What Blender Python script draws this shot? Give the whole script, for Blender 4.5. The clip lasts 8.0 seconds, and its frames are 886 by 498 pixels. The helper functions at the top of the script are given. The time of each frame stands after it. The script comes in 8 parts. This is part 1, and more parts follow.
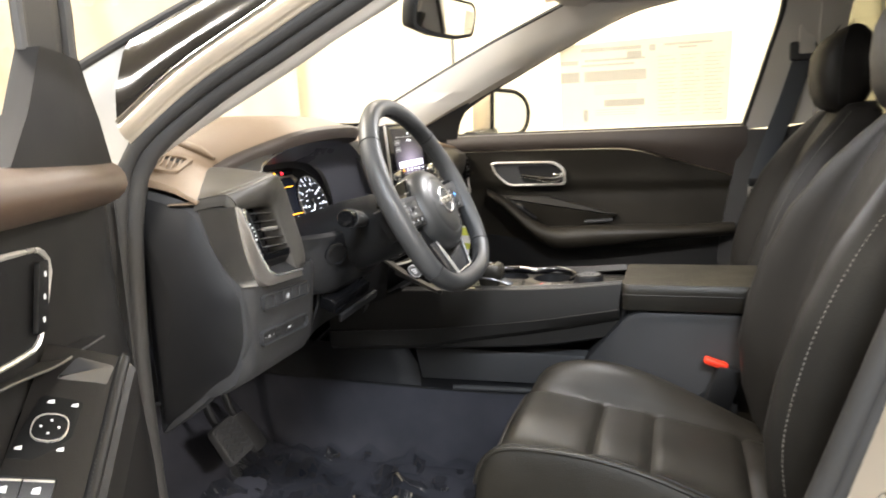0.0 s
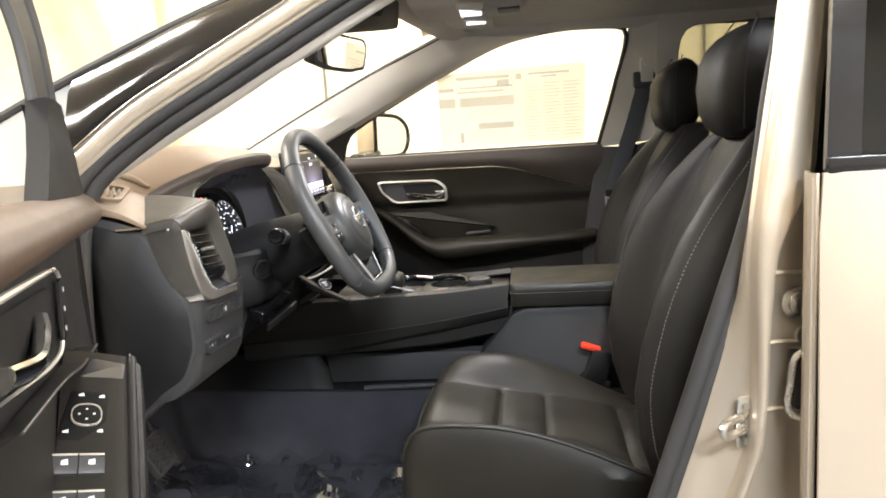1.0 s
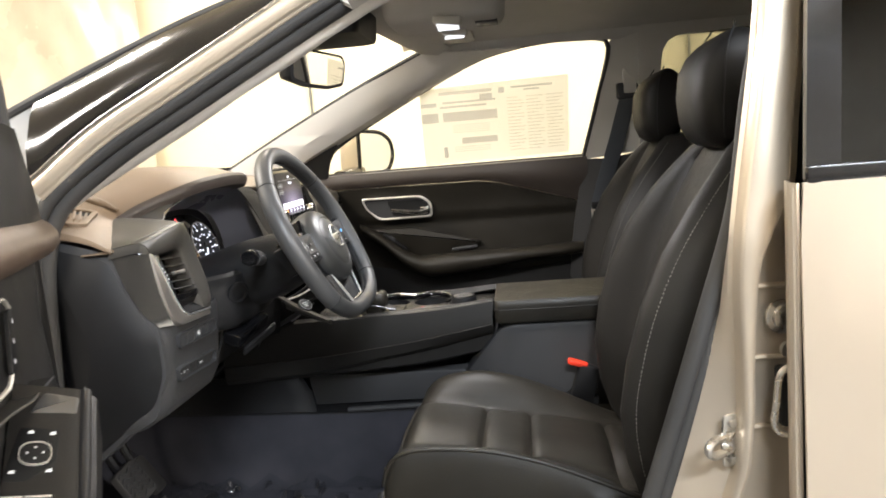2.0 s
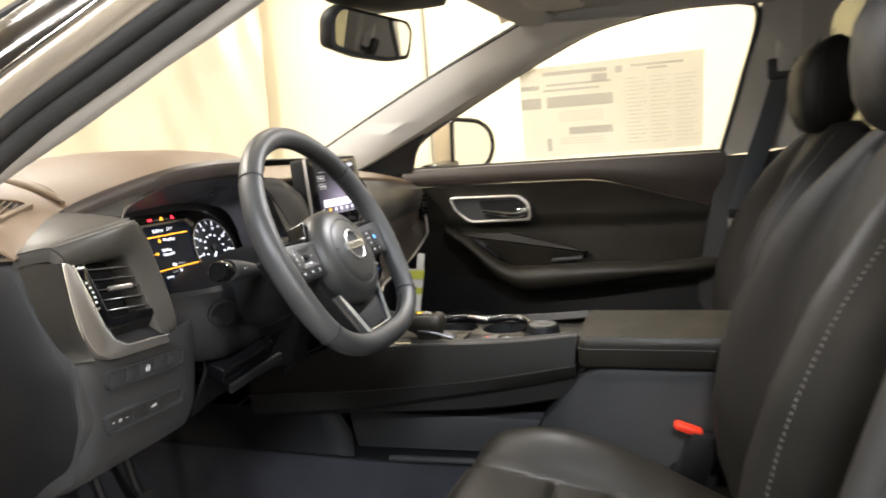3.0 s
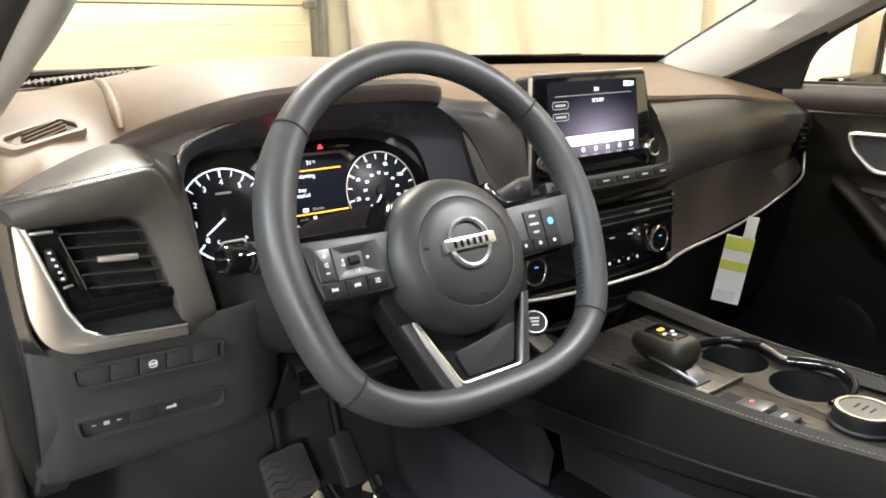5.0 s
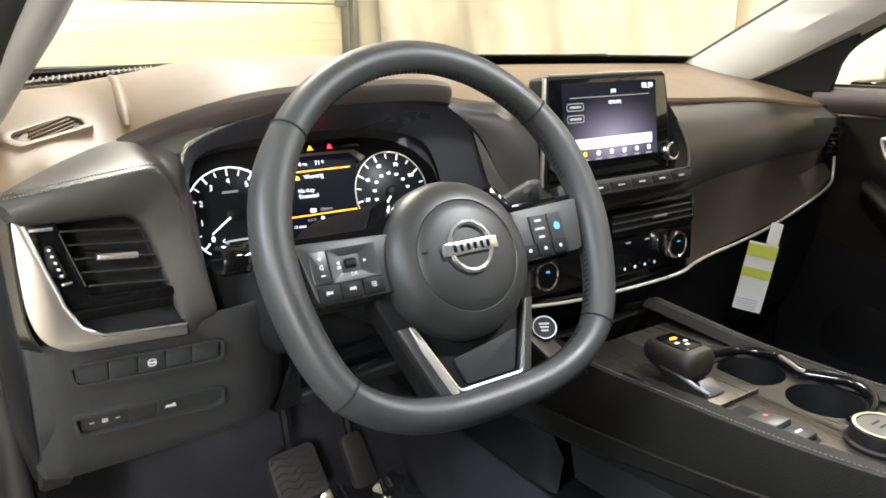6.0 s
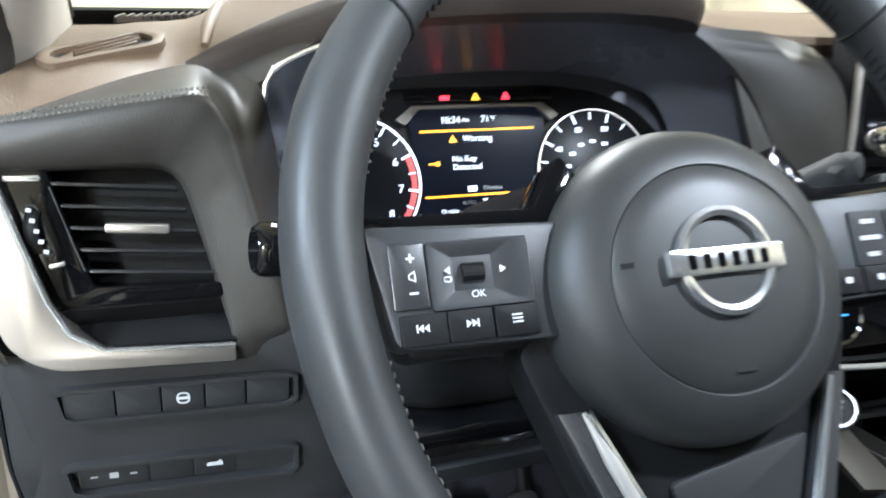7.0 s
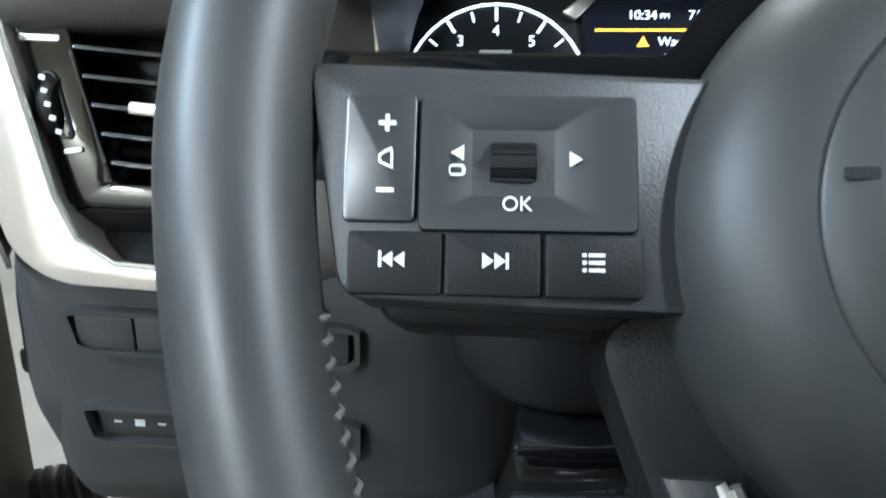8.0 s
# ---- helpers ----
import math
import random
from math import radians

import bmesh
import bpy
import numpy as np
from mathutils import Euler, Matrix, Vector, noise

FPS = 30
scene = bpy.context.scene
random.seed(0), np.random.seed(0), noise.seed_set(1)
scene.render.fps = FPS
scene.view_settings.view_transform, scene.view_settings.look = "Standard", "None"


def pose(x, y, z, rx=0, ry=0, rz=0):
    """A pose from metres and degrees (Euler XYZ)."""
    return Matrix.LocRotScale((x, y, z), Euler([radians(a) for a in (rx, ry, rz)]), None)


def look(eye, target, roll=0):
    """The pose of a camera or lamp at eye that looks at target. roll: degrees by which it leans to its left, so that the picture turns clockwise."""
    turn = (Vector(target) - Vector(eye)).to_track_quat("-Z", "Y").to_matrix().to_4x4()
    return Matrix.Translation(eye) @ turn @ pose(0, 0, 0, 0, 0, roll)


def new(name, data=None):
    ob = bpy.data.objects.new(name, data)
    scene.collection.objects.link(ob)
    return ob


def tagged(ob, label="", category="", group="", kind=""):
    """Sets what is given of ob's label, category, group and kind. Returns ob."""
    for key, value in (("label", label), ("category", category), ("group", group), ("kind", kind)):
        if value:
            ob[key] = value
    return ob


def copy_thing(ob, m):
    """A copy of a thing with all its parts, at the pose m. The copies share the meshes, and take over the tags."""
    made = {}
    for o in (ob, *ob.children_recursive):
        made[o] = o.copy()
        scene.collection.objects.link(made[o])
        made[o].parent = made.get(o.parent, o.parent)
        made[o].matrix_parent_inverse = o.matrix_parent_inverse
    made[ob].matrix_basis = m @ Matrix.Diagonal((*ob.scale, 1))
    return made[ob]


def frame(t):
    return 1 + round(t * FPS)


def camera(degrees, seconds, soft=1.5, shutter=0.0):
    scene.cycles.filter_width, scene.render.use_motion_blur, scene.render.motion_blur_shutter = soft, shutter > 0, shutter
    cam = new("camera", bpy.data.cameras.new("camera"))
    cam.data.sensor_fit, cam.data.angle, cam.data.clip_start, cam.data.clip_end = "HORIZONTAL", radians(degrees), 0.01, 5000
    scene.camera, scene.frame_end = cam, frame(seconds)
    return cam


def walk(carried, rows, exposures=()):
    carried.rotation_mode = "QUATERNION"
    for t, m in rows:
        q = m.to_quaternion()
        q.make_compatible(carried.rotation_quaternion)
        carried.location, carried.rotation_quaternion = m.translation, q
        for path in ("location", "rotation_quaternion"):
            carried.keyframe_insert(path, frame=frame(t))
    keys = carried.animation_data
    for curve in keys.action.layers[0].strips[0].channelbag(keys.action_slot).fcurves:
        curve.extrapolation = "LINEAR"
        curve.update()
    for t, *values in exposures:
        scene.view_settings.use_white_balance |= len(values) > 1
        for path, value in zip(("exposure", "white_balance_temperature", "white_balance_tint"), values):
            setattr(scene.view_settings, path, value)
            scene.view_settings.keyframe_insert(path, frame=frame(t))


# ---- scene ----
cam = camera(61.9, 8.0, soft=1.8, shutter=0.3)
PATH = [
    (0, (-1.541, -0.371, 1.156), (0.334, 0.232, 0.807), -2.7),
    (0.5, (-1.656, -0.36, 1.174), (0.284, 0.012, 0.858), -3.3),
    (1, (-1.727, -0.332, 1.175), (0.231, -0.083, 0.855), -3.7),
    (1.5, (-1.735, -0.331, 1.176), (0.23, -0.11, 0.877), -4.5),
    (1.7, (-1.729, -0.332, 1.177), (0.238, -0.113, 0.885), -4.7),
    (2.8, (-1.422, -0.443, 1.148), (0.509, 0.016, 0.898), -4.3),
    (3, (-1.313, -0.434, 1.141), (0.576, 0.17, 0.883), -3.9),
    (3.5, (-1.115, -0.471, 1.159), (0.586, 0.545, 0.886), -2.5),
    (4, (-0.949, -0.512, 1.167), (0.409, 0.912, 0.807), -2.3),
    (4.5, (-0.827, -0.496, 1.182), (0.336, 1.037, 0.636), -1.6),
    (4.7, (-0.786, -0.488, 1.191), (0.372, 1.048, 0.648), -1.1),
    (6, (-0.732, -0.493, 1.192), (0.354, 1.096, 0.648), -0.5),
    (6.5, (-0.662, -0.379, 1.157), (0.208, 1.349, 0.651), -1.2),
    (7, (-0.566, -0.253, 1.108), (-0.016, 1.597, 0.584), -0.5),
    (7.4, (-0.525, -0.182, 1.076), (-0.285, 1.725, 0.524), -0.8),
    (7.7, (-0.497, -0.15, 1.061), (-0.437, 1.769, 0.503), -0.4),
    (8, (-0.478, -0.13, 1.046), (-0.589, 1.783, 0.474), 0.1),
]
EXPOSURE = [(0.0, 0.62, 6350, 13), (0.5, 0.70, 6350, 13), (1.0, 0.52, 6350, 13), (1.5, 0.37, 6350, 13), (3.5, 0.2, 6350, 13), (4.5, 0.27, 6300, 12), (6.0, 0.28, 6200, 10), (6.5, 0.32, 5950, 9), (7.0, 0.38, 5450, 7), (7.4, 0.28, 5250, 6), (8.0, 0.33, 5350, 3)]
walk(cam, [(t, look(eye, target, roll)) for t, eye, target, roll in PATH], EXPOSURE)

# ---- world, lights, exposure ----
world = bpy.data.worlds.new("world")
scene.world = world
world.use_nodes = True
world.node_tree.nodes["Background"].inputs[0].default_value = (1.0, 0.86, 0.66, 1)
world.node_tree.nodes["Background"].inputs[1].default_value = 0.02
scene.view_settings.exposure = 0.0


def ceiling_lamp(x, y, power, colour, size=(0.35, 1.2), z=3.12):
    data = bpy.data.lights.new("tube_lamp", "AREA")
    data.shape, data.size, data.size_y, data.energy, data.color = "RECTANGLE", size[0], size[1], power, colour
    ob = new("tube_lamp", data)
    ob.matrix_world = pose(x, y, z)
    return ob


NEUTRAL, WARM, WHITE, COOL = (1.0, 0.97, 0.93), (1.0, 0.93, 0.81), (1.0, 0.98, 0.95), (0.87, 0.945, 1.0)
LAMPS = [(-3.3, -1.2, 250, COOL), (-2.9, -4.4, 420, NEUTRAL), (-2.5, 2.1, 120, WARM), (-0.2, 2.0, 130, WARM), (2.0, 0.4, 82, WARM), (1.3, 3.6, 38, WARM), (1.8, -3.0, 90, WARM)]
for lx, ly, power, colour in LAMPS:
    ceiling_lamp(lx, ly, power, colour)
# the two map lamps over the front seats, lit while the door stands open
for lx in (-0.072, 0.098):
    map_lamp = ceiling_lamp(lx, -0.215, 4.8 if lx < 0 else 0.9, WHITE, (0.034, 0.044), 1.414)
    map_lamp.matrix_world = pose(lx, -0.215, 1.414, 0, 14 if lx < 0 else -14, 0)


# ---- materials ----
def material(name, colour, rough=0.5, metal=0.0, vary=0.15, grain=0.0, grain_scale=900.0, cells=False, coat=0.0,
             spec=0.5, wear=6.0, emit=0.0, rough_vary=0.08, stretch=None, folds=0.0):
    m = bpy.data.materials.new(name)
    m.use_nodes = True
    nt = m.node_tree
    b = nt.nodes["Principled BSDF"]
    b.inputs["Roughness"].default_value = rough
    b.inputs["Metallic"].default_value = metal
    b.inputs["Specular IOR Level"].default_value = spec
    b.inputs["Coat Weight"].default_value = coat
    b.inputs["Coat Roughness"].default_value = 0.06
    b.inputs["Base Color"].default_value = (*colour, 1)
    if emit:
        b.inputs["Emission Color"].default_value = (*colour, 1)
        b.inputs["Emission Strength"].default_value = emit
    co = nt.nodes.new("ShaderNodeTexCoord")
    src = co.outputs["Object"]
    if stretch:
        mp = nt.nodes.new("ShaderNodeMapping")
        mp.inputs["Scale"].default_value = stretch
        nt.links.new(src, mp.inputs["Vector"])
        src = mp.outputs["Vector"]
    if vary:
        big = nt.nodes.new("ShaderNodeTexNoise")
        big.inputs["Scale"].default_value = wear
        big.inputs["Detail"].default_value = 6
        nt.links.new(src, big.inputs["Vector"])
        ramp = nt.nodes.new("ShaderNodeMapRange")
        ramp.inputs["From Min"].default_value, ramp.inputs["From Max"].default_value = 0.3, 0.7
        ramp.inputs["To Min"].default_value, ramp.inputs["To Max"].default_value = 1 - vary, 1 + vary
        nt.links.new(big.outputs["Fac"], ramp.inputs["Value"])
        mix = nt.nodes.new("ShaderNodeVectorMath")
        mix.operation = "SCALE"
        mix.inputs[0].default_value = colour
        nt.links.new(ramp.outputs["Result"], mix.inputs["Scale"])
        nt.links.new(mix.outputs["Vector"], b.inputs["Base Color"])
        rr_ = nt.nodes.new("ShaderNodeMapRange")
        rr_.inputs["From Min"].default_value, rr_.inputs["From Max"].default_value = 0.3, 0.7
        rr_.inputs["To Min"].default_value, rr_.inputs["To Max"].default_value = max(0.02, rough - rough_vary), min(1, rough + rough_vary)
        nt.links.new(big.outputs["Fac"], rr_.inputs["Value"])
        nt.links.new(rr_.outputs["Result"], b.inputs["Roughness"])
    if grain:
        if cells:
            tex = nt.nodes.new("ShaderNodeTexVoronoi")
            tex.inputs["Scale"].default_value = grain_scale
            out = tex.outputs["Distance"]
        else:
            tex = nt.nodes.new("ShaderNodeTexNoise")
            tex.inputs["Scale"].default_value = grain_scale
            tex.inputs["Detail"].default_value = 3
            out = tex.outputs["Fac"]
        nt.links.new(src, tex.inputs["Vector"])
        bump = nt.nodes.new("ShaderNodeBump")
        bump.inputs["Strength"].default_value = grain
        bump.inputs["Distance"].default_value = 0.0006
        nt.links.new(out, bump.inputs["Height"])
        nt.links.new(bump.outputs["Normal"], b.inputs["Normal"])
        if folds:
            soft = nt.nodes.new("ShaderNodeTexNoise")
            soft.inputs["Scale"].default_value = 16
            soft.inputs["Detail"].default_value = 2
            soft.inputs["Distortion"].default_value = 1.2
            nt.links.new(src, soft.inputs["Vector"])
            sag = nt.nodes.new("ShaderNodeBump")
            sag.inputs["Strength"].default_value = folds
            sag.inputs["Distance"].default_value = 0.008
            nt.links.new(soft.outputs["Fac"], sag.inputs["Height"])
            nt.links.new(sag.outputs["Normal"], bump.inputs["Normal"])
    return m


def glass_material(name, tint=(1, 1, 1), gloss=0.07):
    m = bpy.data.materials.new(name)
    m.use_nodes = True
    nt = m.node_tree
    nt.nodes.remove(nt.nodes["Principled BSDF"])
    tr, gl, mx_ = nt.nodes.new("ShaderNodeBsdfTransparent"), nt.nodes.new("ShaderNodeBsdfGlossy"), nt.nodes.new("ShaderNodeMixShader")
    tr.inputs[0].default_value = (*tint, 1)
    gl.inputs["Roughness"].default_value = 0.02
    mx_.inputs[0].default_value = gloss
    nt.links.new(tr.outputs[0], mx_.inputs[1])
    nt.links.new(gl.outputs[0], mx_.inputs[2])
    nt.links.new(mx_.outputs[0], nt.nodes["Material Output"].inputs[0])
    return m


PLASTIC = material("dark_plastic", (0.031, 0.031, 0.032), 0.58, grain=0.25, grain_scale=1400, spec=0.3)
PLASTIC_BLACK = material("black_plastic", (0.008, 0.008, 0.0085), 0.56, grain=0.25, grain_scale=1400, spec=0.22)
SLAT = material("vent_slat_plastic", (0.018, 0.018, 0.019), 0.22, vary=0.05)
PLASTIC_GREY = material("grey_plastic", (0.036, 0.037, 0.039), 0.42, grain=0.2, grain_scale=1500, spec=0.4)
# darker, duller copy of the black leather, with shade put into its colour
LEATHER_SHADED = material("dull_shaded_leather", (0.0115, 0.0105, 0.0092), 0.56, grain=0.35, grain_scale=700, cells=True, wear=9, spec=0.25)
POD = material("satin_switch_plastic", (0.024, 0.025, 0.027), 0.36, vary=0.04, rough_vary=0.03, spec=0.9)
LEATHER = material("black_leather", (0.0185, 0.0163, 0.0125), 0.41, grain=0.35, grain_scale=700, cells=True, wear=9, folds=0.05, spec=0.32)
# rim leather again, darker: the weaker light on the hub is in its colour
LEATHER_HUB = material("hub_cover_leather", (0.030, 0.0305, 0.030), 0.46, grain=0.05, grain_scale=2200, cells=True, wear=14)
LEATHER_WHEEL = material("wheel_leather", (0.041, 0.042, 0.043), 0.46, grain=0.05, grain_scale=2200, cells=True, wear=14)
LEATHER_DASH = material("dash_leather", (0.044, 0.041, 0.036), 0.42, grain=0.14, grain_scale=800, cells=True, spec=0.35)
BROWN = material("brown_soft_pad", (0.142, 0.100, 0.065), 0.52, grain=0.35, grain_scale=800, cells=True, vary=0.08)
DOOR_TRIM = material("door_inner_trim", (0.012, 0.0112, 0.0105), 0.5, grain=0.3, grain_scale=900, cells=True, spec=0.35)
SADDLE = material("saddle_brown_pad", (0.075, 0.048, 0.032), 0.50, grain=0.35, grain_scale=800, cells=True, vary=0.08)
BROWN_DARK = material("dark_brown_pad", (0.045, 0.035, 0.029), 0.52, grain=0.3, grain_scale=800, cells=True)
HEADLINER = material("headliner_cloth", (0.44, 0.43, 0.41), 0.95, grain=0.5, grain_scale=1800, vary=0.06, spec=0.2)
PILLAR_TRIM = material("pillar_trim", (0.52, 0.505, 0.475), 0.75, grain=0.3, grain_scale=1500, vary=0.04, spec=0.3)
SILVER = material("satin_silver", (0.50, 0.47, 0.43), 0.34, metal=0.88, vary=0.02, wear=20, rough_vary=0.02)
BRUSHED = material("brushed_silver", (0.075, 0.069, 0.060), 0.32, metal=0.75, vary=0.025, wear=320, stretch=(1.0, 0.03, 1.0))
SPOKE_METAL = material("dark_satin_metal", (0.17, 0.17, 0.175), 0.32, metal=0.8, vary=0.02)
HOOD = material("smooth_hood_plastic", (0.115, 0.117, 0.138), 0.34, vary=0.08, grain=0.08, grain_scale=1500)
CHROME = material("chrome", (0.80, 0.79, 0.77), 0.10, metal=1.0, vary=0.04, rough_vary=0.03)
TRIM_LINE = material("pale_satin_trim", (0.72, 0.70, 0.66), 0.34, metal=0.6, vary=0.02)
FLANK = material("brushed_silver_paint", (0.56, 0.545, 0.52), 0.26, metal=1.0, vary=0.03, rough_vary=0.03)
BADGE = material("satin_chrome", (0.84, 0.84, 0.84), 0.24, metal=0.9, vary=0.02, rough_vary=0.03)
GLOSS = material("piano_black", (0.004, 0.004, 0.0045), 0.07, vary=0.05, rough_vary=0.02, spec=0.45)
PAINT = material("champagne_paint", (0.60, 0.52, 0.415), 0.36, metal=0.65, vary=0.02, coat=0.25)
RUBBER = material("rubber_seal", (0.032, 0.031, 0.030), 0.62, grain=0.2, grain_scale=600)
BLACK_TRIM = material("black_exterior_trim", (0.010, 0.009, 0.009), 0.16, vary=0.08, coat=0.3)
CARPET = material("floor_carpet", (0.032, 0.032, 0.038), 0.95, grain=1.0, grain_scale=500, vary=0.3, spec=0.1)
STEEL = material("zinc_steel", (0.62, 0.60, 0.56), 0.28, metal=0.95, vary=0.1, wear=40)
WHITE_MARK = material("white_marking", (0.66, 0.68, 0.70), 0.5, vary=0, emit=0.12)
GREY_MARK = material("grey_marking", (0.45, 0.46, 0.47), 0.5, vary=0)
GAUGE_WHITE = material("lit_white", (0.86, 0.90, 1.0), 0.5, vary=0, emit=1.7)
GAUGE_RED = material("lit_red_band", (0.75, 0.10, 0.09), 0.5, vary=0, emit=0.9)
LAMP_RED = material("lit_red", (1.0, 0.03, 0.05), 0.5, vary=0, emit=3.0)
LAMP_AMBER = material("lit_amber", (1.0, 0.42, 0.02), 0.5, vary=0, emit=2.2)
LAMP_BLUE = material("lit_blue", (0.08, 0.35, 0.9), 0.5, vary=0, emit=1.2)
DIAL = material("dial_face", (0.010, 0.011, 0.013), 0.35, vary=0.05, spec=0.15)
SCREEN = material("display_glass", (0.006, 0.007, 0.011), 0.20, vary=0, emit=0.6, spec=0.06)
SCREEN_GLOW = material("display_glow", (0.80, 0.76, 0.84), 0.3, vary=0, emit=1.3)
PAPER = material("white_paper", (0.80, 0.79, 0.74), 0.8, vary=0.03)
PAPER_YELLOW = material("yellow_paper", (0.62, 0.66, 0.10), 0.8, vary=0.05)
INK = material("grey_print", (0.42, 0.43, 0.48), 0.8, vary=0.05)
RED_BUTTON = material("red_plastic", (0.80, 0.045, 0.015), 0.35, vary=0.05)
THREAD = material("pale_thread", (0.17, 0.165, 0.15), 0.8, vary=0.1, wear=200)
THREAD_DARK = material("dark_thread", (0.012, 0.012, 0.012), 0.8, vary=0.1)
BELT = material("belt_webbing", (0.055, 0.062, 0.072), 0.7, grain=0.8, grain_scale=900, vary=0.1)
MIRROR = material("mirror_glass", (0.88, 0.88, 0.87), 0.015, metal=1.0, vary=0)
WALL = material("painted_wall", (0.84, 0.78, 0.64), 0.85, vary=0.05, wear=1.2, grain=0.2, grain_scale=60)
CLOTH = material("white_drape", (0.86, 0.77, 0.56), 0.9, vary=0.06, wear=1.5)
SHEETING = material("clear_sheeting", (0.62, 0.56, 0.44), 0.30, vary=0.18, wear=1.6)
DOOR_WHITE = material("garage_door_paint", (0.84, 0.76, 0.53), 0.5, vary=0.05, wear=1.5, grain=0.3, grain_scale=120)
JAMB = material("pale_jamb_board", (0.50, 0.45, 0.33), 0.7, vary=0.1, wear=3)
POST = material("galvanised_post", (0.20, 0.195, 0.18), 0.5, metal=0.4, vary=0.2)
# unseen west wall and floor, coloured dark to cut light bounced into the car
WALL_DIMMED = material("dimmed_grey_wall", (0.20, 0.19, 0.17), 0.9, vary=0.15, wear=1.5, grain=0.5, grain_scale=60)
CONCRETE = material("concrete_floor", (0.105, 0.10, 0.092), 0.75, vary=0.25, wear=2, grain=0.5, grain_scale=80)
MAP_LENS = material("lit_map_lens", (0.92, 0.96, 1.0), 0.4, vary=0, emit=1.2)
DIFFUSER = material("lamp_diffuser", (1.0, 0.9, 0.72), 0.5, vary=0, emit=4.0)
def glow_screen(name, centre):
    """A dark lit screen with a soft glow about one place."""
    m = material(name, (0.006, 0.007, 0.011), 0.20, vary=0, emit=0.6, spec=0.06)
    nt = m.node_tree
    co, mp, gr, mix = nt.nodes.new("ShaderNodeTexCoord"), nt.nodes.new("ShaderNodeMapping"), nt.nodes.new("ShaderNodeTexGradient"), nt.nodes.new("ShaderNodeMix")
    gr.gradient_type = "QUADRATIC_SPHERE"
    mp.vector_type = "TEXTURE"
    mp.inputs["Location"].default_value = centre
    mp.inputs["Scale"].default_value = (0.120, 0.120, 0.066)
    nt.links.new(co.outputs["Object"], mp.inputs["Vector"])
    nt.links.new(mp.outputs["Vector"], gr.inputs["Vector"])
    mix.data_type = "RGBA"
    nt.links.new(gr.outputs["Fac"], mix.inputs["Factor"])
    mix.inputs[6].default_value = (0.010, 0.009, 0.016, 1)
    mix.inputs[7].default_value = (0.88, 0.76, 0.98, 1)
    nt.links.new(mix.outputs[2], nt.nodes["Principled BSDF"].inputs["Emission Color"])
    return m


def sheer_paper(name, colour):
    """Thin paper that lets light from behind come through."""
    m = material(name, colour, 0.85, vary=0.03)
    nt = m.node_tree
    tl, mx_ = nt.nodes.new("ShaderNodeBsdfTranslucent"), nt.nodes.new("ShaderNodeMixShader")
    tl.inputs[0].default_value = (*colour, 1)
    mx_.inputs[0].default_value = 0.62
    nt.links.new(nt.nodes["Principled BSDF"].outputs[0], mx_.inputs[1])
    nt.links.new(tl.outputs[0], mx_.inputs[2])
    nt.links.new(mx_.outputs[0], nt.nodes["Material Output"].inputs[0])
    return m


AUDIO_SCREEN = glow_screen("audio_display", (0.015, 0.195, 1.062))
SHEER = sheer_paper("sheer_price_paper", (0.90, 0.89, 0.84))
SHEER_INK = glass_material("sheer_print", (0.83, 0.835, 0.85), 0.01)
SHEER_PALE = glass_material("sheer_pale_print", (0.93, 0.93, 0.925), 0.01)
GLASS = glass_material("window_glass", (0.95, 0.97, 0.95), 0.06)
TINTED = glass_material("tinted_glass", (0.10, 0.095, 0.085), 0.08)
TINTED_LIGHT = glass_material("rear_tinted_glass", (0.52, 0.52, 0.46), 0.06)
FILM = glass_material("plastic_film", (0.84, 0.86, 0.88), 0.42)


# ---- building helpers ----
BASE = {}


def V(*a):
    return Vector(a)


def thing(name, at, label, category, group="", kind=""):
    ob = new(name)
    ob.empty_display_size = 0.05
    ob.location = at
    BASE[ob.name] = Matrix.Translation(at).inverted()
    return tagged(ob, label, category, group, kind)


def part(name, bm, mat, parent=None, label="", sharp=38):
    if len(bm.faces) > 0:
        bmesh.ops.recalc_face_normals(bm, faces=bm.faces[:])
    me = bpy.data.meshes.new(name)
    bm.to_mesh(me)
    bm.free()
    me.materials.append(mat)
    for p in me.polygons:
        p.use_smooth = True
    me.set_sharp_from_angle(angle=radians(sharp))
    ob = new(name, me)
    if parent:
        ob.parent = parent
        ob.matrix_parent_inverse = BASE.get(parent.name, Matrix.Identity(4))
    if label:
        ob["label"] = label
    return ob


def facing(x, y, z, lean=0, yaw=0, roll=0):
    """A frame whose X runs right, Y up and Z towards the driver; lean tips its top forwards."""
    return pose(x, y, z, 90 - lean, 0, yaw) @ pose(0, 0, 0, 0, 0, roll)


def crv(pts, n, closed=False):
    """n points evenly along a smooth curve through pts."""
    pts = [Vector(p) for p in pts]
    k = len(pts)
    dense = []
    spans = k if closed else k - 1
    for i in range(spans):
        if closed:
            a, b, c, d = (pts[(i + j) % k] for j in (-1, 0, 1, 2))
        else:
            b, c = pts[i], pts[i + 1]
            a = pts[i - 1] if i else b * 2 - c
            d = pts[i + 2] if i + 2 < k else c * 2 - b
        for s in range(12):
            t = s / 12
            dense.append(0.5 * (2 * b + (c - a) * t + (2 * a - 5 * b + 4 * c - d) * t * t + (3 * b - a - 3 * c + d) * t ** 3))
    dense.append(pts[0].copy() if closed else pts[-1].copy())
    return spread(dense, n, closed)


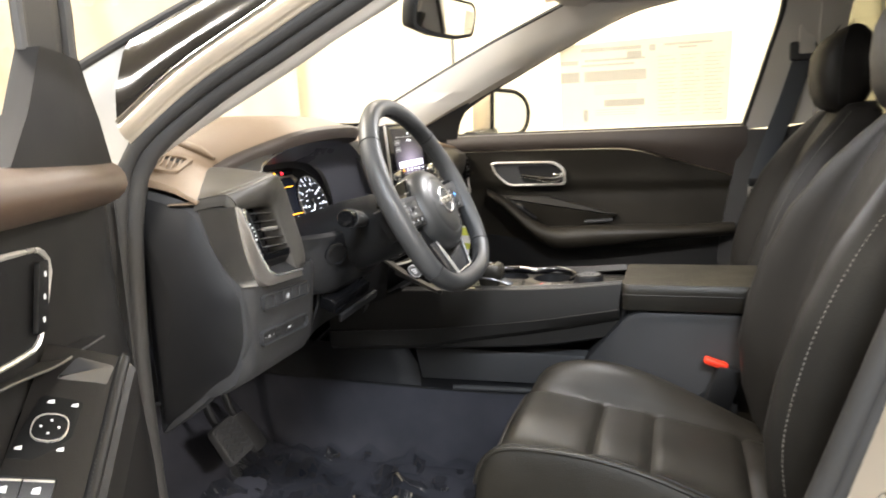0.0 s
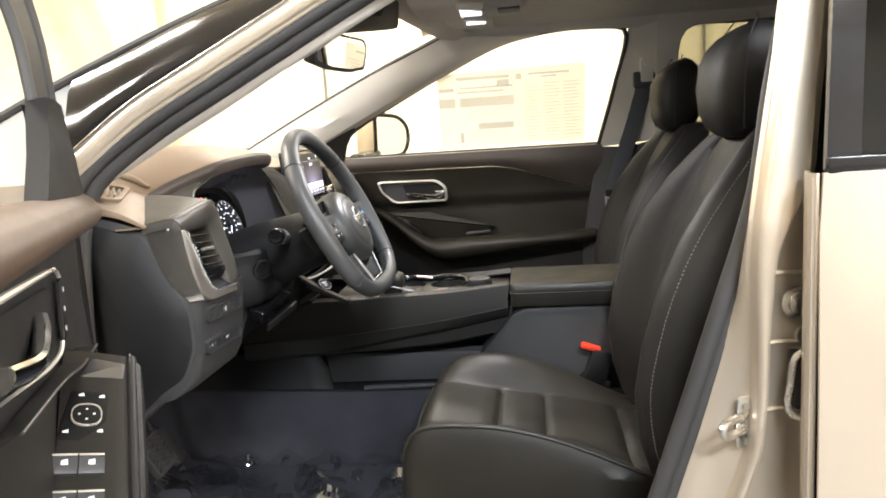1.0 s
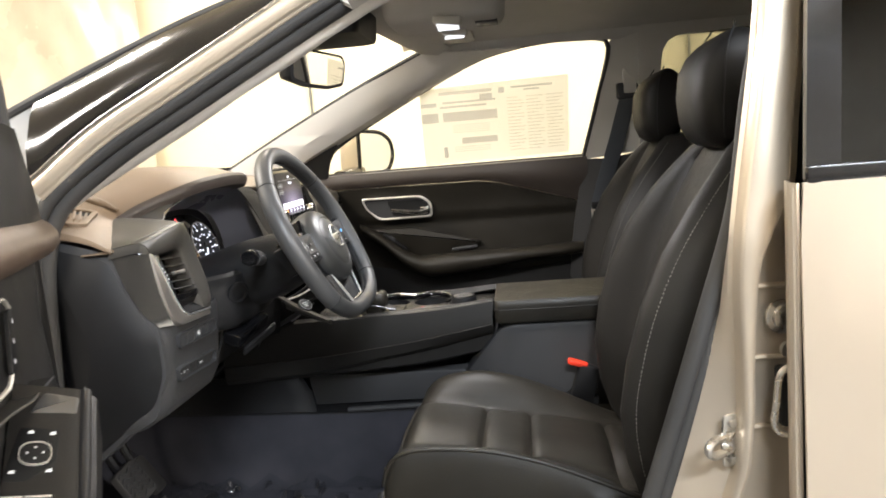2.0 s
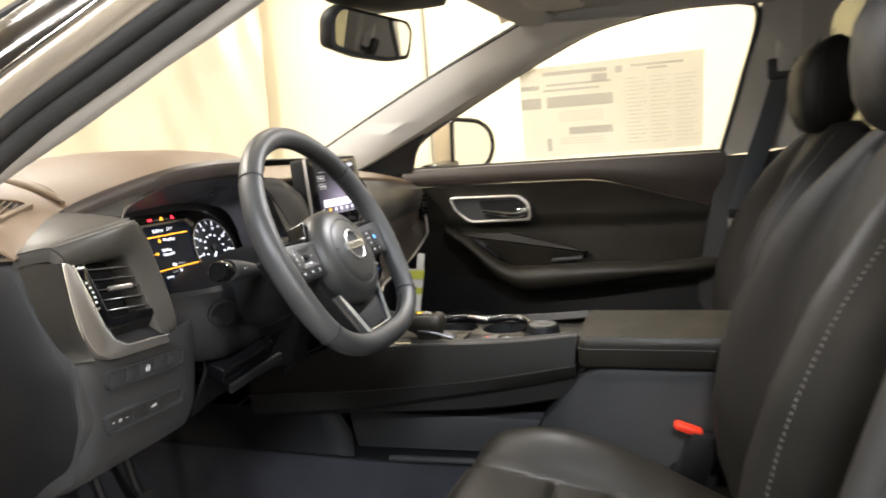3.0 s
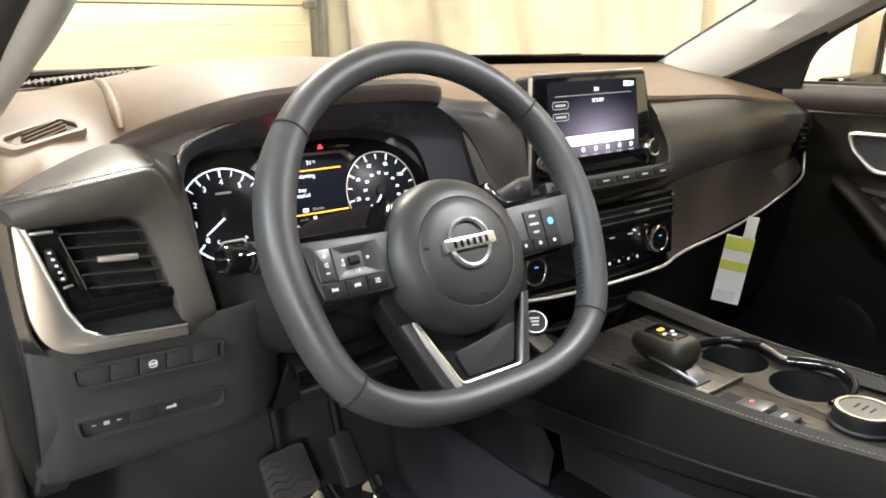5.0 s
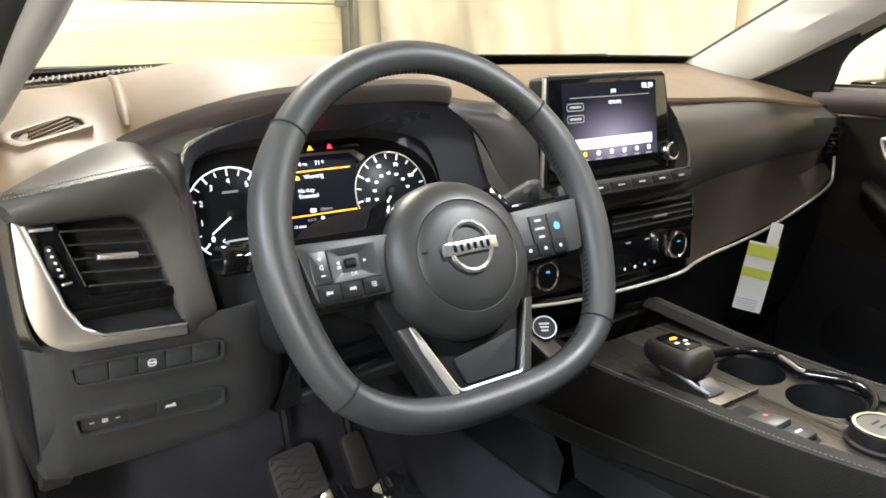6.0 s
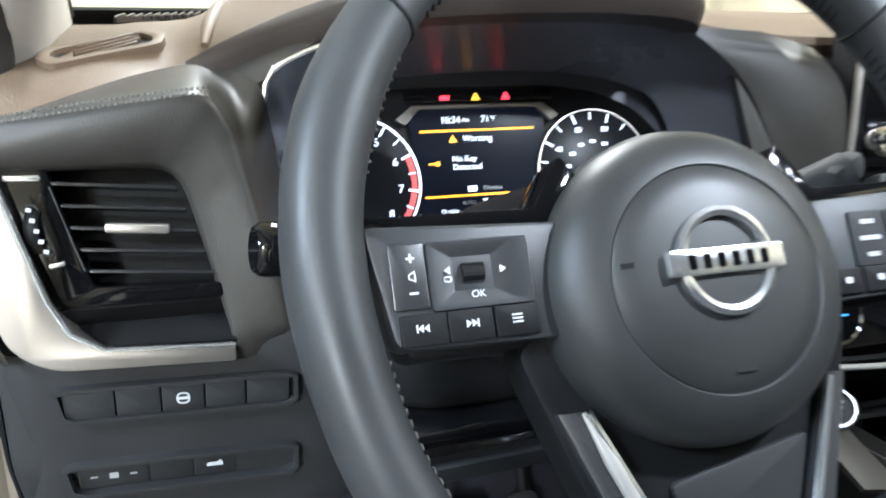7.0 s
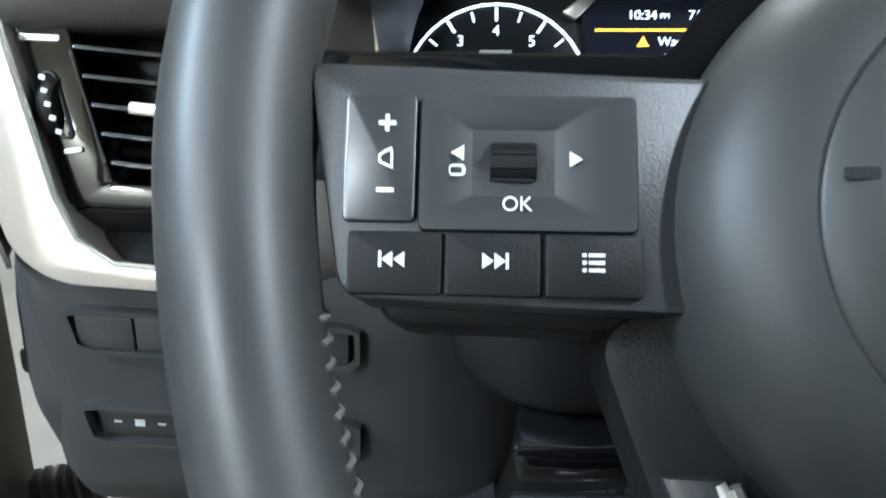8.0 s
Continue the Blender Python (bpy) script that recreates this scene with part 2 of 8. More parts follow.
def spread(pts, n, closed=False):
    """n points evenly along straight legs."""
    pts = [Vector(p) for p in pts]
    if closed and (pts[0] - pts[-1]).length > 1e-9:
        pts.append(pts[0].copy())
    run = [0.0]
    for a, b in zip(pts, pts[1:]):
        run.append(run[-1] + (b - a).length)
    out, j = [], 0
    for i in range(n):
        want = run[-1] * i / (n if closed else n - 1)
        while j < len(pts) - 2 and run[j + 1] < want:
            j += 1
        leg = run[j + 1] - run[j]
        out.append(pts[j].lerp(pts[j + 1], (want - run[j]) / leg if leg else 0))
    return out


def rounded(poly, r, n=4):
    """A flat outline with its corners rounded; r is one radius or one a corner."""
    poly = [Vector((p[0], p[1])) for p in poly]
    k, out = len(poly), []
    for i, p in enumerate(poly):
        ri = r[i] if isinstance(r, (list, tuple)) else r
        a, b = poly[i - 1] - p, poly[(i + 1) % k] - p
        la, lb = a.length, b.length
        if ri <= 0 or la < 1e-9 or lb < 1e-9:
            out.append(p)
            continue
        cut = min(ri, 0.48 * la, 0.48 * lb)
        p0, p2 = p + a / la * cut, p + b / lb * cut
        for s in range(n + 1):
            t = s / n
            out.append(p0 * (1 - t) ** 2 + p * 2 * t * (1 - t) + p2 * t * t)
    return out


def rr(w, h, r, cx=0.0, cy=0.0, n=4):
    return rounded([(cx - w / 2, cy - h / 2), (cx + w / 2, cy - h / 2), (cx + w / 2, cy + h / 2), (cx - w / 2, cy + h / 2)], r, n)


def plate(outline, depth, bev=0.0, m=None, bm=None, seg=2):
    """A flat outline (x, y) with its front at z = 0 and its back at z = -depth, the front edge rounded."""
    bm = bm or bmesh.new()
    m = m or Matrix.Identity(4)
    ring = [(p[0], p[1]) for p in outline]
    n = len(ring)
    area = sum(ring[i - 1][0] * ring[i][1] - ring[i][0] * ring[i - 1][1] for i in range(n))
    if area < 0:
        ring.reverse()
    levels = [(0.0, -depth)]
    if bev:
        levels += [(bev * (1 - math.cos(a)), -bev * (1 - math.sin(a))) for a in (0.0, math.pi / 4, math.pi / 2)[:seg + 1]]
    else:
        levels += [(0.0, 0.0)]
    rows = []
    for inset, z in levels:
        row = []
        for i in range(n):
            p, a, b = Vector(ring[i]), Vector(ring[i - 1]), Vector(ring[(i + 1) % n])
            d1, d2 = (p - a), (b - p)
            d1 = d1.normalized() if d1.length else d2.normalized()
            d2 = d2.normalized() if d2.length else d1
            nn = Vector((-d1.y - d2.y, d1.x + d2.x))
            nn = nn.normalized() if nn.length > 1e-6 else Vector((-d1.y, d1.x))
            q = p + nn * inset
            row.append(bm.verts.new(m @ Vector((q.x, q.y, z))))
        rows.append(row)
    for r0, r1 in zip(rows, rows[1:]):
        for i in range(n):
            bm.faces.new((r0[i - 1], r0[i], r1[i], r1[i - 1]))
    bm.faces.new(rows[-1])
    bm.faces.new(rows[0][::-1])
    return bm


def frame_plate(outer, inner, depth, m=None, bm=None, lift=0.0, crown=0.0):
    """A flat ring between two outlines of as many points; lift raises the inner rim, crown the middle."""
    bm = bm or bmesh.new()
    m = m or Matrix.Identity(4)
    n = max(len(outer), len(inner)) * 2
    o = spread([(*p[:2], 0) for p in outer], n, True)
    start = min(range(len(inner)), key=lambda i: (Vector((*inner[i][:2], 0)) - o[0]).length)
    i_ = spread([(*p[:2], 0) for p in list(inner[start:]) + list(inner[:start])], n, True)
    rows = []
    mid = [(a + b) / 2 for a, b in zip(o, i_)]
    for ring, z in ((o, -depth), (o, 0.0), (mid, crown + lift / 2), (i_, lift), (i_, -depth)):
        rows.append([bm.verts.new(m @ Vector((p.x, p.y, z))) for p in ring])
    rows.append(rows[0])
    for r0, r1 in zip(rows, rows[1:]):
        for k in range(n):
            bm.faces.new((r0[k - 1], r0[k], r1[k], r1[k - 1]))
    return bm


def loft(rings, closed=True, caps=True, m=None, bm=None):
    """Skin over rings of as many points."""
    bm = bm or bmesh.new()
    m = m or Matrix.Identity(4)
    rows = [[bm.verts.new(m @ Vector(p)) for p in ring] for ring in rings]
    n = len(rows[0])
    for r0, r1 in zip(rows, rows[1:]):
        for k in range(0 if closed else 1, n):
            bm.faces.new((r0[k - 1], r0[k], r1[k], r1[k - 1]))
    if caps and closed:
        bm.faces.new(rows[0][::-1])
        bm.faces.new(rows[-1])
    return bm


def sheet(rows, thick=0.0, m=None):
    """A skin over open rows of points, given a thickness away from its face."""
    bm = loft(rows, closed=False, caps=False, m=m)
    if thick:
        bmesh.ops.recalc_face_normals(bm, faces=bm.faces[:])
        bmesh.ops.solidify(bm, geom=bm.faces[:], thickness=thick)
    return bm


def strip(lines, n, thick=0.0, smooth=True):
    """A sheet between long edge lines, each resampled to n points."""
    return sheet([(crv if smooth else spread)(l, n) for l in lines], thick)


def tube(path, r, n=10, closed=False, m=None, bm=None, squash=1.0, caps=True):
    """A round bar along a path; r is one radius or a list; squash flattens it across."""
    bm = bm or bmesh.new()
    m = m or Matrix.Identity(4)
    path = [Vector(p) for p in path]
    k = len(path)
    rings, side = [], None
    for i, p in enumerate(path):
        a = path[i - 1] if (i or closed) else p
        b = path[(i + 1) % k] if (i < k - 1 or closed) else p
        d = (b - a).normalized()
        if side is None:
            side = d.orthogonal().normalized()
        side = (side - d * side.dot(d)).normalized()
        up = d.cross(side)
        ri = r[i] if isinstance(r, (list, tuple)) else r
        rings.append([p + side * ri * math.cos(2 * math.pi * j / n) + up * ri * squash * math.sin(2 * math.pi * j / n) for j in range(n)])
    if closed:
        rings.append(rings[0])
    bm = loft(rings, True, caps and not closed, m, bm)
    if closed:
        bmesh.ops.remove_doubles(bm, verts=bm.verts[:], dist=1e-6)
    return bm


def lathe(profile, n=32, m=None, bm=None, sy=1.0):
    rings = [[(r * math.cos(2 * math.pi * j / n), sy * r * math.sin(2 * math.pi * j / n), z) for j in range(n)] for r, z in profile]
    return loft(rings, True, True, m, bm)


def block(w, d, h, bev=0.003, m=None, bm=None):
    """A box centred on its frame, with rounded edges."""
    b2 = bmesh.new()
    bmesh.ops.create_cube(b2, size=1.0)
    bmesh.ops.scale(b2, vec=(w, d, h), verts=b2.verts[:])
    if bev:
        bmesh.ops.bevel(b2, geom=b2.edges[:], offset=bev, segments=2, profile=0.5, affect="EDGES")
    if m:
        bmesh.ops.transform(b2, matrix=m, verts=b2.verts[:])
    if bm is None:
        return b2
    me = bpy.data.meshes.new("tmp")
    b2.to_mesh(me)
    b2.free()
    bm.from_mesh(me)
    bpy.data.meshes.remove(me)
    return bm


def words(text, size, m, mat, parent, name="lettering", label="", align="CENTER"):
    cu = bpy.data.curves.new("tmp_text", "FONT")
    cu.body, cu.size, cu.align_x, cu.align_y, cu.extrude = text, size, align, "CENTER", 0.00015
    tmp = bpy.data.objects.new("tmp_text", cu)
    me = bpy.data.meshes.new_from_object(tmp)
    me.transform(m)
    me.name = name
    me.materials.clear()
    me.materials.append(mat)
    bpy.data.objects.remove(tmp)
    bpy.data.curves.remove(cu)
    ob = new(name, me)
    ob.parent = parent
    ob.matrix_parent_inverse = BASE.get(parent.name, Matrix.Identity(4))
    if label:
        ob["label"] = label
    return ob


def stitches(path, n, size, mat, parent, name="stitching", up=0.0006):
    """A row of short thread stitches along a path, as one part."""
    pts = crv(path, n * 2)
    bm = bmesh.new()
    for i in range(n):
        a, b = pts[2 * i], pts[2 * i + 1] if 2 * i + 1 < len(pts) else pts[-1]
        tube([a, a.lerp(b, 0.5) + V(0, -up, up), a.lerp(b, 1.15)], [size * 0.7, size, size * 0.7], n=5, bm=bm)
    return part(name, bm, mat, parent)


XC = 0.013


def mx(p):
    """The mirror place on the car's other side."""
    return (2 * XC - p[0], p[1], p[2])


def away(pts, dx=0.0, dy=0.0, dz=0.0):
    return [(p[0] + dx, p[1] + dy, p[2] + dz) for p in pts]


# ---- the garage ----
def room():
    floor = part("floor", block(9.0, 11.0, 0.2, 0, pose(-0.75, 0, -0.1)), CONCRETE)
    tagged(floor, "unseen concrete garage floor under the car, darkened to cut bounced light", "floor", kind="structure")
    ceil = part("ceiling", block(9.0, 11.0, 0.2, 0, pose(-0.75, 0, 3.3)), WALL)
    tagged(ceil, "plain white garage ceiling", "ceiling", kind="structure")
    for name, m, size in (("wall_west", pose(-5.1, 0, 1.6), (0.2, 11, 3.2)), ("wall_east", pose(3.55, 0, 1.6), (0.2, 11, 3.2)),
                          ("wall_south", pose(-0.75, -5.4, 1.6), (9, 0.2, 3.2)), ("wall_north", pose(-0.75, 5.5, 1.6), (9, 0.2, 3.2))):
        w = part(name, block(*size, 0, m), WALL_DIMMED if name == "wall_west" else WALL)
        tagged(w, "unseen garage wall, dark grey to cut bounced light" if name == "wall_west" else "cream painted garage wall", "wall", kind="structure")
    for lx, ly, _, _ in LAMPS:
        t = thing("ceiling_light", (lx, ly, 3.19), "slim white fluorescent fitting fixed to the ceiling", "ceiling light", "ceiling lights")
        part("housing", block(0.42, 1.3, 0.035, 0.006, pose(lx, ly, 3.18)), WALL, t)
        part("diffuser", block(0.36, 1.22, 0.012, 0.003, pose(lx, ly, 3.155)), DIFFUSER, t, "glowing diffuser")


def garage_door():
    t = thing("garage_door", (-0.4, 5.2, 0), "closed cream sectional garage door with wide ribbed panels", "garage door", kind="structure")
    for k in range(6):
        z0 = -0.11 + 0.53 * k
        out = rr(5.0, 0.520, 0.004, 0, 0)
        part("panel", plate(out, 0.04, 0.004, facing(-0.36, 5.14, max(z0, 0.0) + 0.262)), DOOR_WHITE, t)
        for s in range(3):
            part("rib", block(4.96, 0.005, 0.012, 0.002, pose(-0.36, 5.138, max(z0, 0) + 0.13 + 0.13 * s)), DOOR_WHITE, t)
    post = thing("door_track_post", (2.24, 5.02, 0), "dark galvanised steel door track post standing beside the garage door", "steel post", kind="structure")
    part("track", block(0.045, 0.09, 3.1, 0.006, pose(2.19, 5.02, 1.56)), POST, post)
    part("jamb", block(0.24, 0.10, 3.16, 0.006, pose(2.34, 5.08, 1.59)), JAMB, post, "pale film-covered timber jamb")
    part("latch_box", block(0.07, 0.05, 0.17, 0.006, pose(2.26, 5.0, 1.66)), POST, post)
    for z in (0.95, 1.48, 2.01):
        part("hinge", block(0.10, 0.03, 0.05, 0.004, pose(2.10, 5.06, z)), POST, post)


def drapes():
    # cloth hung along the passenger side, in soft upright folds
    n, rows = 150, []
    for z in (0.02, 0.9, 1.8, 2.7, 3.15):
        row = []
        for i in range(n):
            y = -4.6 + 9.3 * i / (n - 1)
            a = noise.noise((y * 1.3, z * 0.25, 3.0)) * 0.11 + 0.020 * math.sin(y * 6.5 + 2.5 * noise.noise((y, 0, 7.0)))
            row.append((2.85 + a, y, z))
        rows.append(row)
    t = thing("side_drape", (2.85, 0, 0), "bright white cloth drape hanging in loose upright folds", "drape", kind="structure")
    part("cloth", sheet(rows, 0.004), CLOTH, t)
    for y in (-1.35, 0.9, 2.6):
        part("seam", tube([(2.80, y, 0.05), (2.80, y + 0.01, 3.1)], 0.008, 6), POST, t)
    # plastic sheet hung across the front corner and along the side
    run = crv([(2.42, 4.97, 0), (2.60, 4.55, 0), (2.66, 3.9, 0), (2.68, 3.2, 0), (2.70, 2.5, 0), (2.70, 1.9, 0)], 110)
    rows = []
    for k in range(36):
        z = 0.02 + 3.1 * k / 35
        row = []
        for i, p in enumerate(run):
            s_ = i / 30
            a = 0.10 * noise.noise((s_ * 1.6 + z * 0.35, z * 0.7, 1.0)) + 0.030 * noise.noise((s_ * 5 + z * 2.2, z * 1.6, 5.0)) + 0.012 * abs(noise.noise((s_ * 11 - z * 4, z * 3.0, 9.0)))
            # folds fan out from the place where the film is tied to the jamb
            reach = math.hypot(s_, z - 1.51)
            a += 0.034 * math.sin(6 * math.atan2(z - 1.51, s_ + 0.15)) * min(1, reach * 1.3) ** 2 * math.exp(-reach / 1.3)
            row.append((p.x + a, p.y + 0.3 * a, z))
        rows.append(row)
    t = thing("plastic_sheeting", (2.9, 4.8, 0), "wrinkled translucent plastic sheeting hung beside the garage door", "plastic sheet", kind="structure")
    part("film", sheet(rows, 0.002), SHEETING, t)


room()
garage_door()
drapes()

# ---- the car's shell ----
car = thing("car", (0, 0, 0.2), "champagne metallic car body with open driver doorway and grey headliner", "car")

# rims of the openings, passenger side; the driver's side mirrors them
SCREEN_EDGE = [(0.735, 0.63, 1.145), (0.71, 0.40, 1.258), (0.655, 0.14, 1.372), (0.591, -0.071, 1.451)]
WINDOW_TOP = [(0.742, 0.315, 1.12), (0.735, 0.255, 1.190), (0.700, 0.061, 1.290), (0.668, -0.117, 1.372), (0.650, -0.25, 1.425),
              (0.640, -0.37, 1.448), (0.632, -0.49, 1.455), (0.630, -0.59, 1.450)]
TRIM_EDGE = [(0.752, 0.50, 1.090), (0.745, 0.37, 1.142), (0.736, 0.262, 1.196)] + WINDOW_TOP[2:6]
WINDOW_BACK = [(0.630, -0.59, 1.450), (0.634, -0.633, 1.418), (0.69, -0.597, 1.262), (0.74, -0.548, 1.085)]


# driver doorway: seal, painted frame, black screen-side moulding
SEAL = [(-0.722, 0.33, 0.45), (-0.720, 0.347, 0.60), (-0.718, 0.353, 0.80), (-0.716, 0.346, 0.95), (-0.714, 0.332, 1.06), (-0.704, 0.306, 1.128), (-0.680, 0.22, 1.196),
        (-0.657, 0.12, 1.254), (-0.635, 0.02, 1.311), (-0.614, -0.09, 1.372), (-0.602, -0.18, 1.414), (-0.598, -0.32, 1.446), (-0.602, -0.52, 1.456), (-0.622, -0.645, 1.430), (-0.650, -0.690, 1.345)]
SEAL_B = [(-0.650, -0.690, 1.345), (-0.69, -0.650, 1.20), (-0.722, -0.620, 1.06), (-0.742, -0.566, 0.90), (-0.750, -0.500, 0.70), (-0.752, -0.45, 0.55), (-0.752, -0.42, 0.45)]


def shell():
    # windscreen and its black border
    rows = []
    for v in range(9):
        f = v / 8
        e = crv(SCREEN_EDGE, 9)[v]
        row = []
        for i in range(17):
            u = -1 + i / 8
            x = XC + (e.x - XC) * u
            bulge = (1 - u * u)
            row.append((x, e.y + bulge * (0.24 - 0.14 * f), e.z + bulge * (0.010 + 0.03 * f)))
        rows.append(row)
    ws = part("windscreen", sheet(rows), GLASS, car, "clear curved windscreen")
    ws.visible_shadow = False
    border = rows[0]
    part("windscreen_border", strip([away(border, dz=0.008, dy=-0.004), away(border, dz=-0.012, dy=0.03), away(border, dy=0.10, dz=-0.06)], 34, 0.004), PLASTIC_BLACK, car)
    for flip in (False, True):
        edge = [p if not flip else mx(p) for p in SCREEN_EDGE]
        part("windscreen_seal", tube(crv(edge, 30), 0.0070, 8), RUBBER, car)
    top = rows[-1]
    part("windscreen_header", strip([away(top, dz=0.004), away(top, dy=-0.05, dz=-0.004), away(top, dy=-0.09, dz=0.012)], 30, 0.01), HEADLINER, car)
    # headliner and roof skin
    hr, rr_ = [], []
    for k in range(15):
        y = -0.12 - 1.6 * k / 14
        hrow, rrow = [], []
        for i in range(21):
            u = -1 + i / 10
            half = 0.585 + 0.045 * min(1, max(0, (-0.07 - y) / 0.35))
            z = 1.462 + 0.055 * (1 - u ** 4) - 0.02 * max(0, -0.2 - y) * 0.3
            hrow.append((XC + half * u, y, z))
            rrow.append((XC + (half + 0.03) * u, y, z + 0.055 - 0.03 * u ** 6))
        hr.append(hrow)
        rr_.append(rrow)
    part("headliner", sheet(hr, -0.012), HEADLINER, car, "light grey woven headliner")
    front = [(p[0], p[1] + 0.11, p[2] - 0.02) for p in rr_[0]]
    part("roof", sheet([front] + rr_, 0.006), PAINT, car, "champagne painted roof skin")
    # pillar trims inside
    for flip in (False, True):
        f = (lambda ps: [mx(p) for p in ps]) if flip else (lambda ps: ps)
        outer = crv([(0.748, 0.70, 1.105)] + SCREEN_EDGE, 30)
        inner = crv(TRIM_EDGE if not flip else [mx(p) for p in SEAL[4:11]], 30)
        dip = V(-0.030, -0.012, -0.006) if not flip else V(-0.022, -0.02, -0.012)
        mid = [(a * 0.5 + b * 0.5) + dip for a, b in zip(outer, inner)]
        near = [(a * 0.16 + b * 0.84) + dip * 0.75 for a, b in zip(outer, inner)]
        if flip:
            # the driver's trim swells inwards past the door seal
            crest = crv([(-0.714, 0.48, 1.080), (-0.692, 0.40, 1.102), (-0.670, 0.31, 1.146), (-0.649, 0.22, 1.191), (-0.627, 0.12, 1.246), (-0.605, 0.02, 1.302), (-0.585, -0.08, 1.357), (-0.571, -0.16, 1.400), (-0.561, -0.26, 1.438)], 30)
            seal_, glass_ = crv(SEAL[4:11], 30), [mx(p) for p in outer]
            glass_ = [V(*p) for p in glass_]
            rows = [seal_, [p * 0.62 + q * 0.38 + V(0.004, -0.014, -0.010) for p, q in zip(seal_, crest)], [p * 0.22 + q * 0.78 + V(0.003, -0.012, -0.008) for p, q in zip(seal_, crest)], crest, [p * 0.7 + q * 0.3 + V(0.003, 0.016, 0.006) for p, q in zip(crest, glass_)], glass_]
            rows = [list(r) for r in zip(*[crv(list(c), 20) for c in zip(*rows)])]
            part("pillar_trim", sheet(rows, 0.004), PILLAR_TRIM, car, "smooth pale grey windscreen pillar trim", sharp=70)
        else:
            part("pillar_trim", strip([outer, mid, near, inner, [p + V(0.03, 0.004, 0.0) for p in inner]], 30, 0.006), PILLAR_TRIM, car, "smooth pale grey windscreen pillar trim")
        # rail over the doors
        rail_in = [(0.591, -0.071, 1.451), (0.60, -0.20, 1.470), (0.615, -0.42, 1.478), (0.615, -0.80, 1.476), (0.60, -1.65, 1.46)]
        rail_out = [(0.665, -0.13, 1.376), (0.650, -0.25, 1.427), (0.634, -0.42, 1.452), (0.630, -0.80, 1.440), (0.61, -1.65, 1.42)]
        part("roof_rail_trim", strip([f(rail_in), f([(a[0] * 0.5 + b[0] * 0.5 - 0.006, a[1], (a[2] + b[2]) / 2) for a, b in zip(rail_in, rail_out)]), f(rail_out), f(away(rail_out, dx=0.05, dz=0.01))], 26, 0.006), HEADLINER, car)
    # passenger-side middle pillar with its window behind
    front = [(0.640, -0.652, 1.470), (0.641, -0.637, 1.425), (0.69, -0.602, 1.262), (0.742, -0.552, 1.085)]
    back = [(0.628, -0.790, 1.470), (0.614, -0.770, 1.415), (0.63, -0.745, 1.262), (0.66, -0.716, 1.10)]
    mid = [((a[0] + b[0]) / 2 - 0.012, (a[1] + b[1]) / 2, (a[2] + b[2]) / 2) for a, b in zip(front, back)]
    part("middle_pillar_trim", strip([away(front, dx=0.03), front, mid, back, away(back, dx=0.04)], 12, 0.004), HEADLINER, car, "pale grey middle pillar trim")
    low_f, low_b = [(0.742, -0.552, 1.085), (0.735, -0.50, 0.80), (0.73, -0.46, 0.45)], [(0.66, -0.712, 1.10), (0.68, -0.72, 0.80), (0.70, -0.72, 0.45)]
    part("middle_pillar_trim", strip([away(low_f, dx=0.03), low_f, [((a[0] + b[0]) / 2 - 0.01, (a[1] + b[1]) / 2, a[2]) for a, b in zip(low_f, low_b)], low_b], 10, 0.004), PLASTIC, car, "dark lower pillar trim")
    # rear part of the cabin, closing it
    part("rear_side_panel", strip([[(0.62, -0.72, 1.095), (0.62, -1.75, 1.10)], [(0.66, -0.72, 1.05), (0.66, -1.75, 1.05)], [(0.72, -0.66, 0.40), (0.72, -1.75, 0.40)]], 12, 0.01), PLASTIC, car)
    part("rear_side_panel", strip([[mx((0.66, -0.66, 1.06)), mx((0.66, -1.75, 1.06))], [mx((0.72, -0.60, 0.40)), mx((0.72, -1.75, 0.40))]], 12, 0.01), PLASTIC, car)
    win = part("rear_window", plate(rounded([(-0.75, 1.08), (-1.5, 1.08), (-1.5, 1.43), (-1.05, 1.445), (-0.77, 1.435)], 0.03), 0.004, 0, Matrix(((0, 0, 1, 0.618), (1, 0, 0, 0), (0, 1, 0, 0), (0, 0, 0, 1)))), TINTED_LIGHT, car, "tinted rear side window")
    win.visible_shadow = False
    part("rear_window_frame", frame_plate(rounded([(-0.705, 1.04), (-1.75, 1.04), (-1.75, 1.485), (-1.05, 1.485), (-0.72, 1.48)], 0.02), rounded([(-0.745, 1.09), (-1.5, 1.09), (-1.5, 1.42), (-1.05, 1.438), (-0.79, 1.430)], 0.055, 6), 0.02,
         Matrix(((0, 0, -1, 0.606), (1, 0, 0, 0), (0, 1, 0, 0), (0, 0, 0, 1)))), HEADLINER, car)
    part("rear_bulkhead", block(1.40, 0.04, 1.06, 0.01, pose(XC, -1.74, 0.93)), PLASTIC, car)
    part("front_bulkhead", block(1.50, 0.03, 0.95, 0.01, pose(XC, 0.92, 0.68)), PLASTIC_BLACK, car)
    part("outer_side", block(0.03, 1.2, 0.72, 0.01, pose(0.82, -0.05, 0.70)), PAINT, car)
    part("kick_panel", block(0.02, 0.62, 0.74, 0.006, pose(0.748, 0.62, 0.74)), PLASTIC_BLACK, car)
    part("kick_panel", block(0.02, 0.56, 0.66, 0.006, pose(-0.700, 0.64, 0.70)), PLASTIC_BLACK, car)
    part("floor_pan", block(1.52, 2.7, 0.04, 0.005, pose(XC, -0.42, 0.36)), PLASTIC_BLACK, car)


shell()

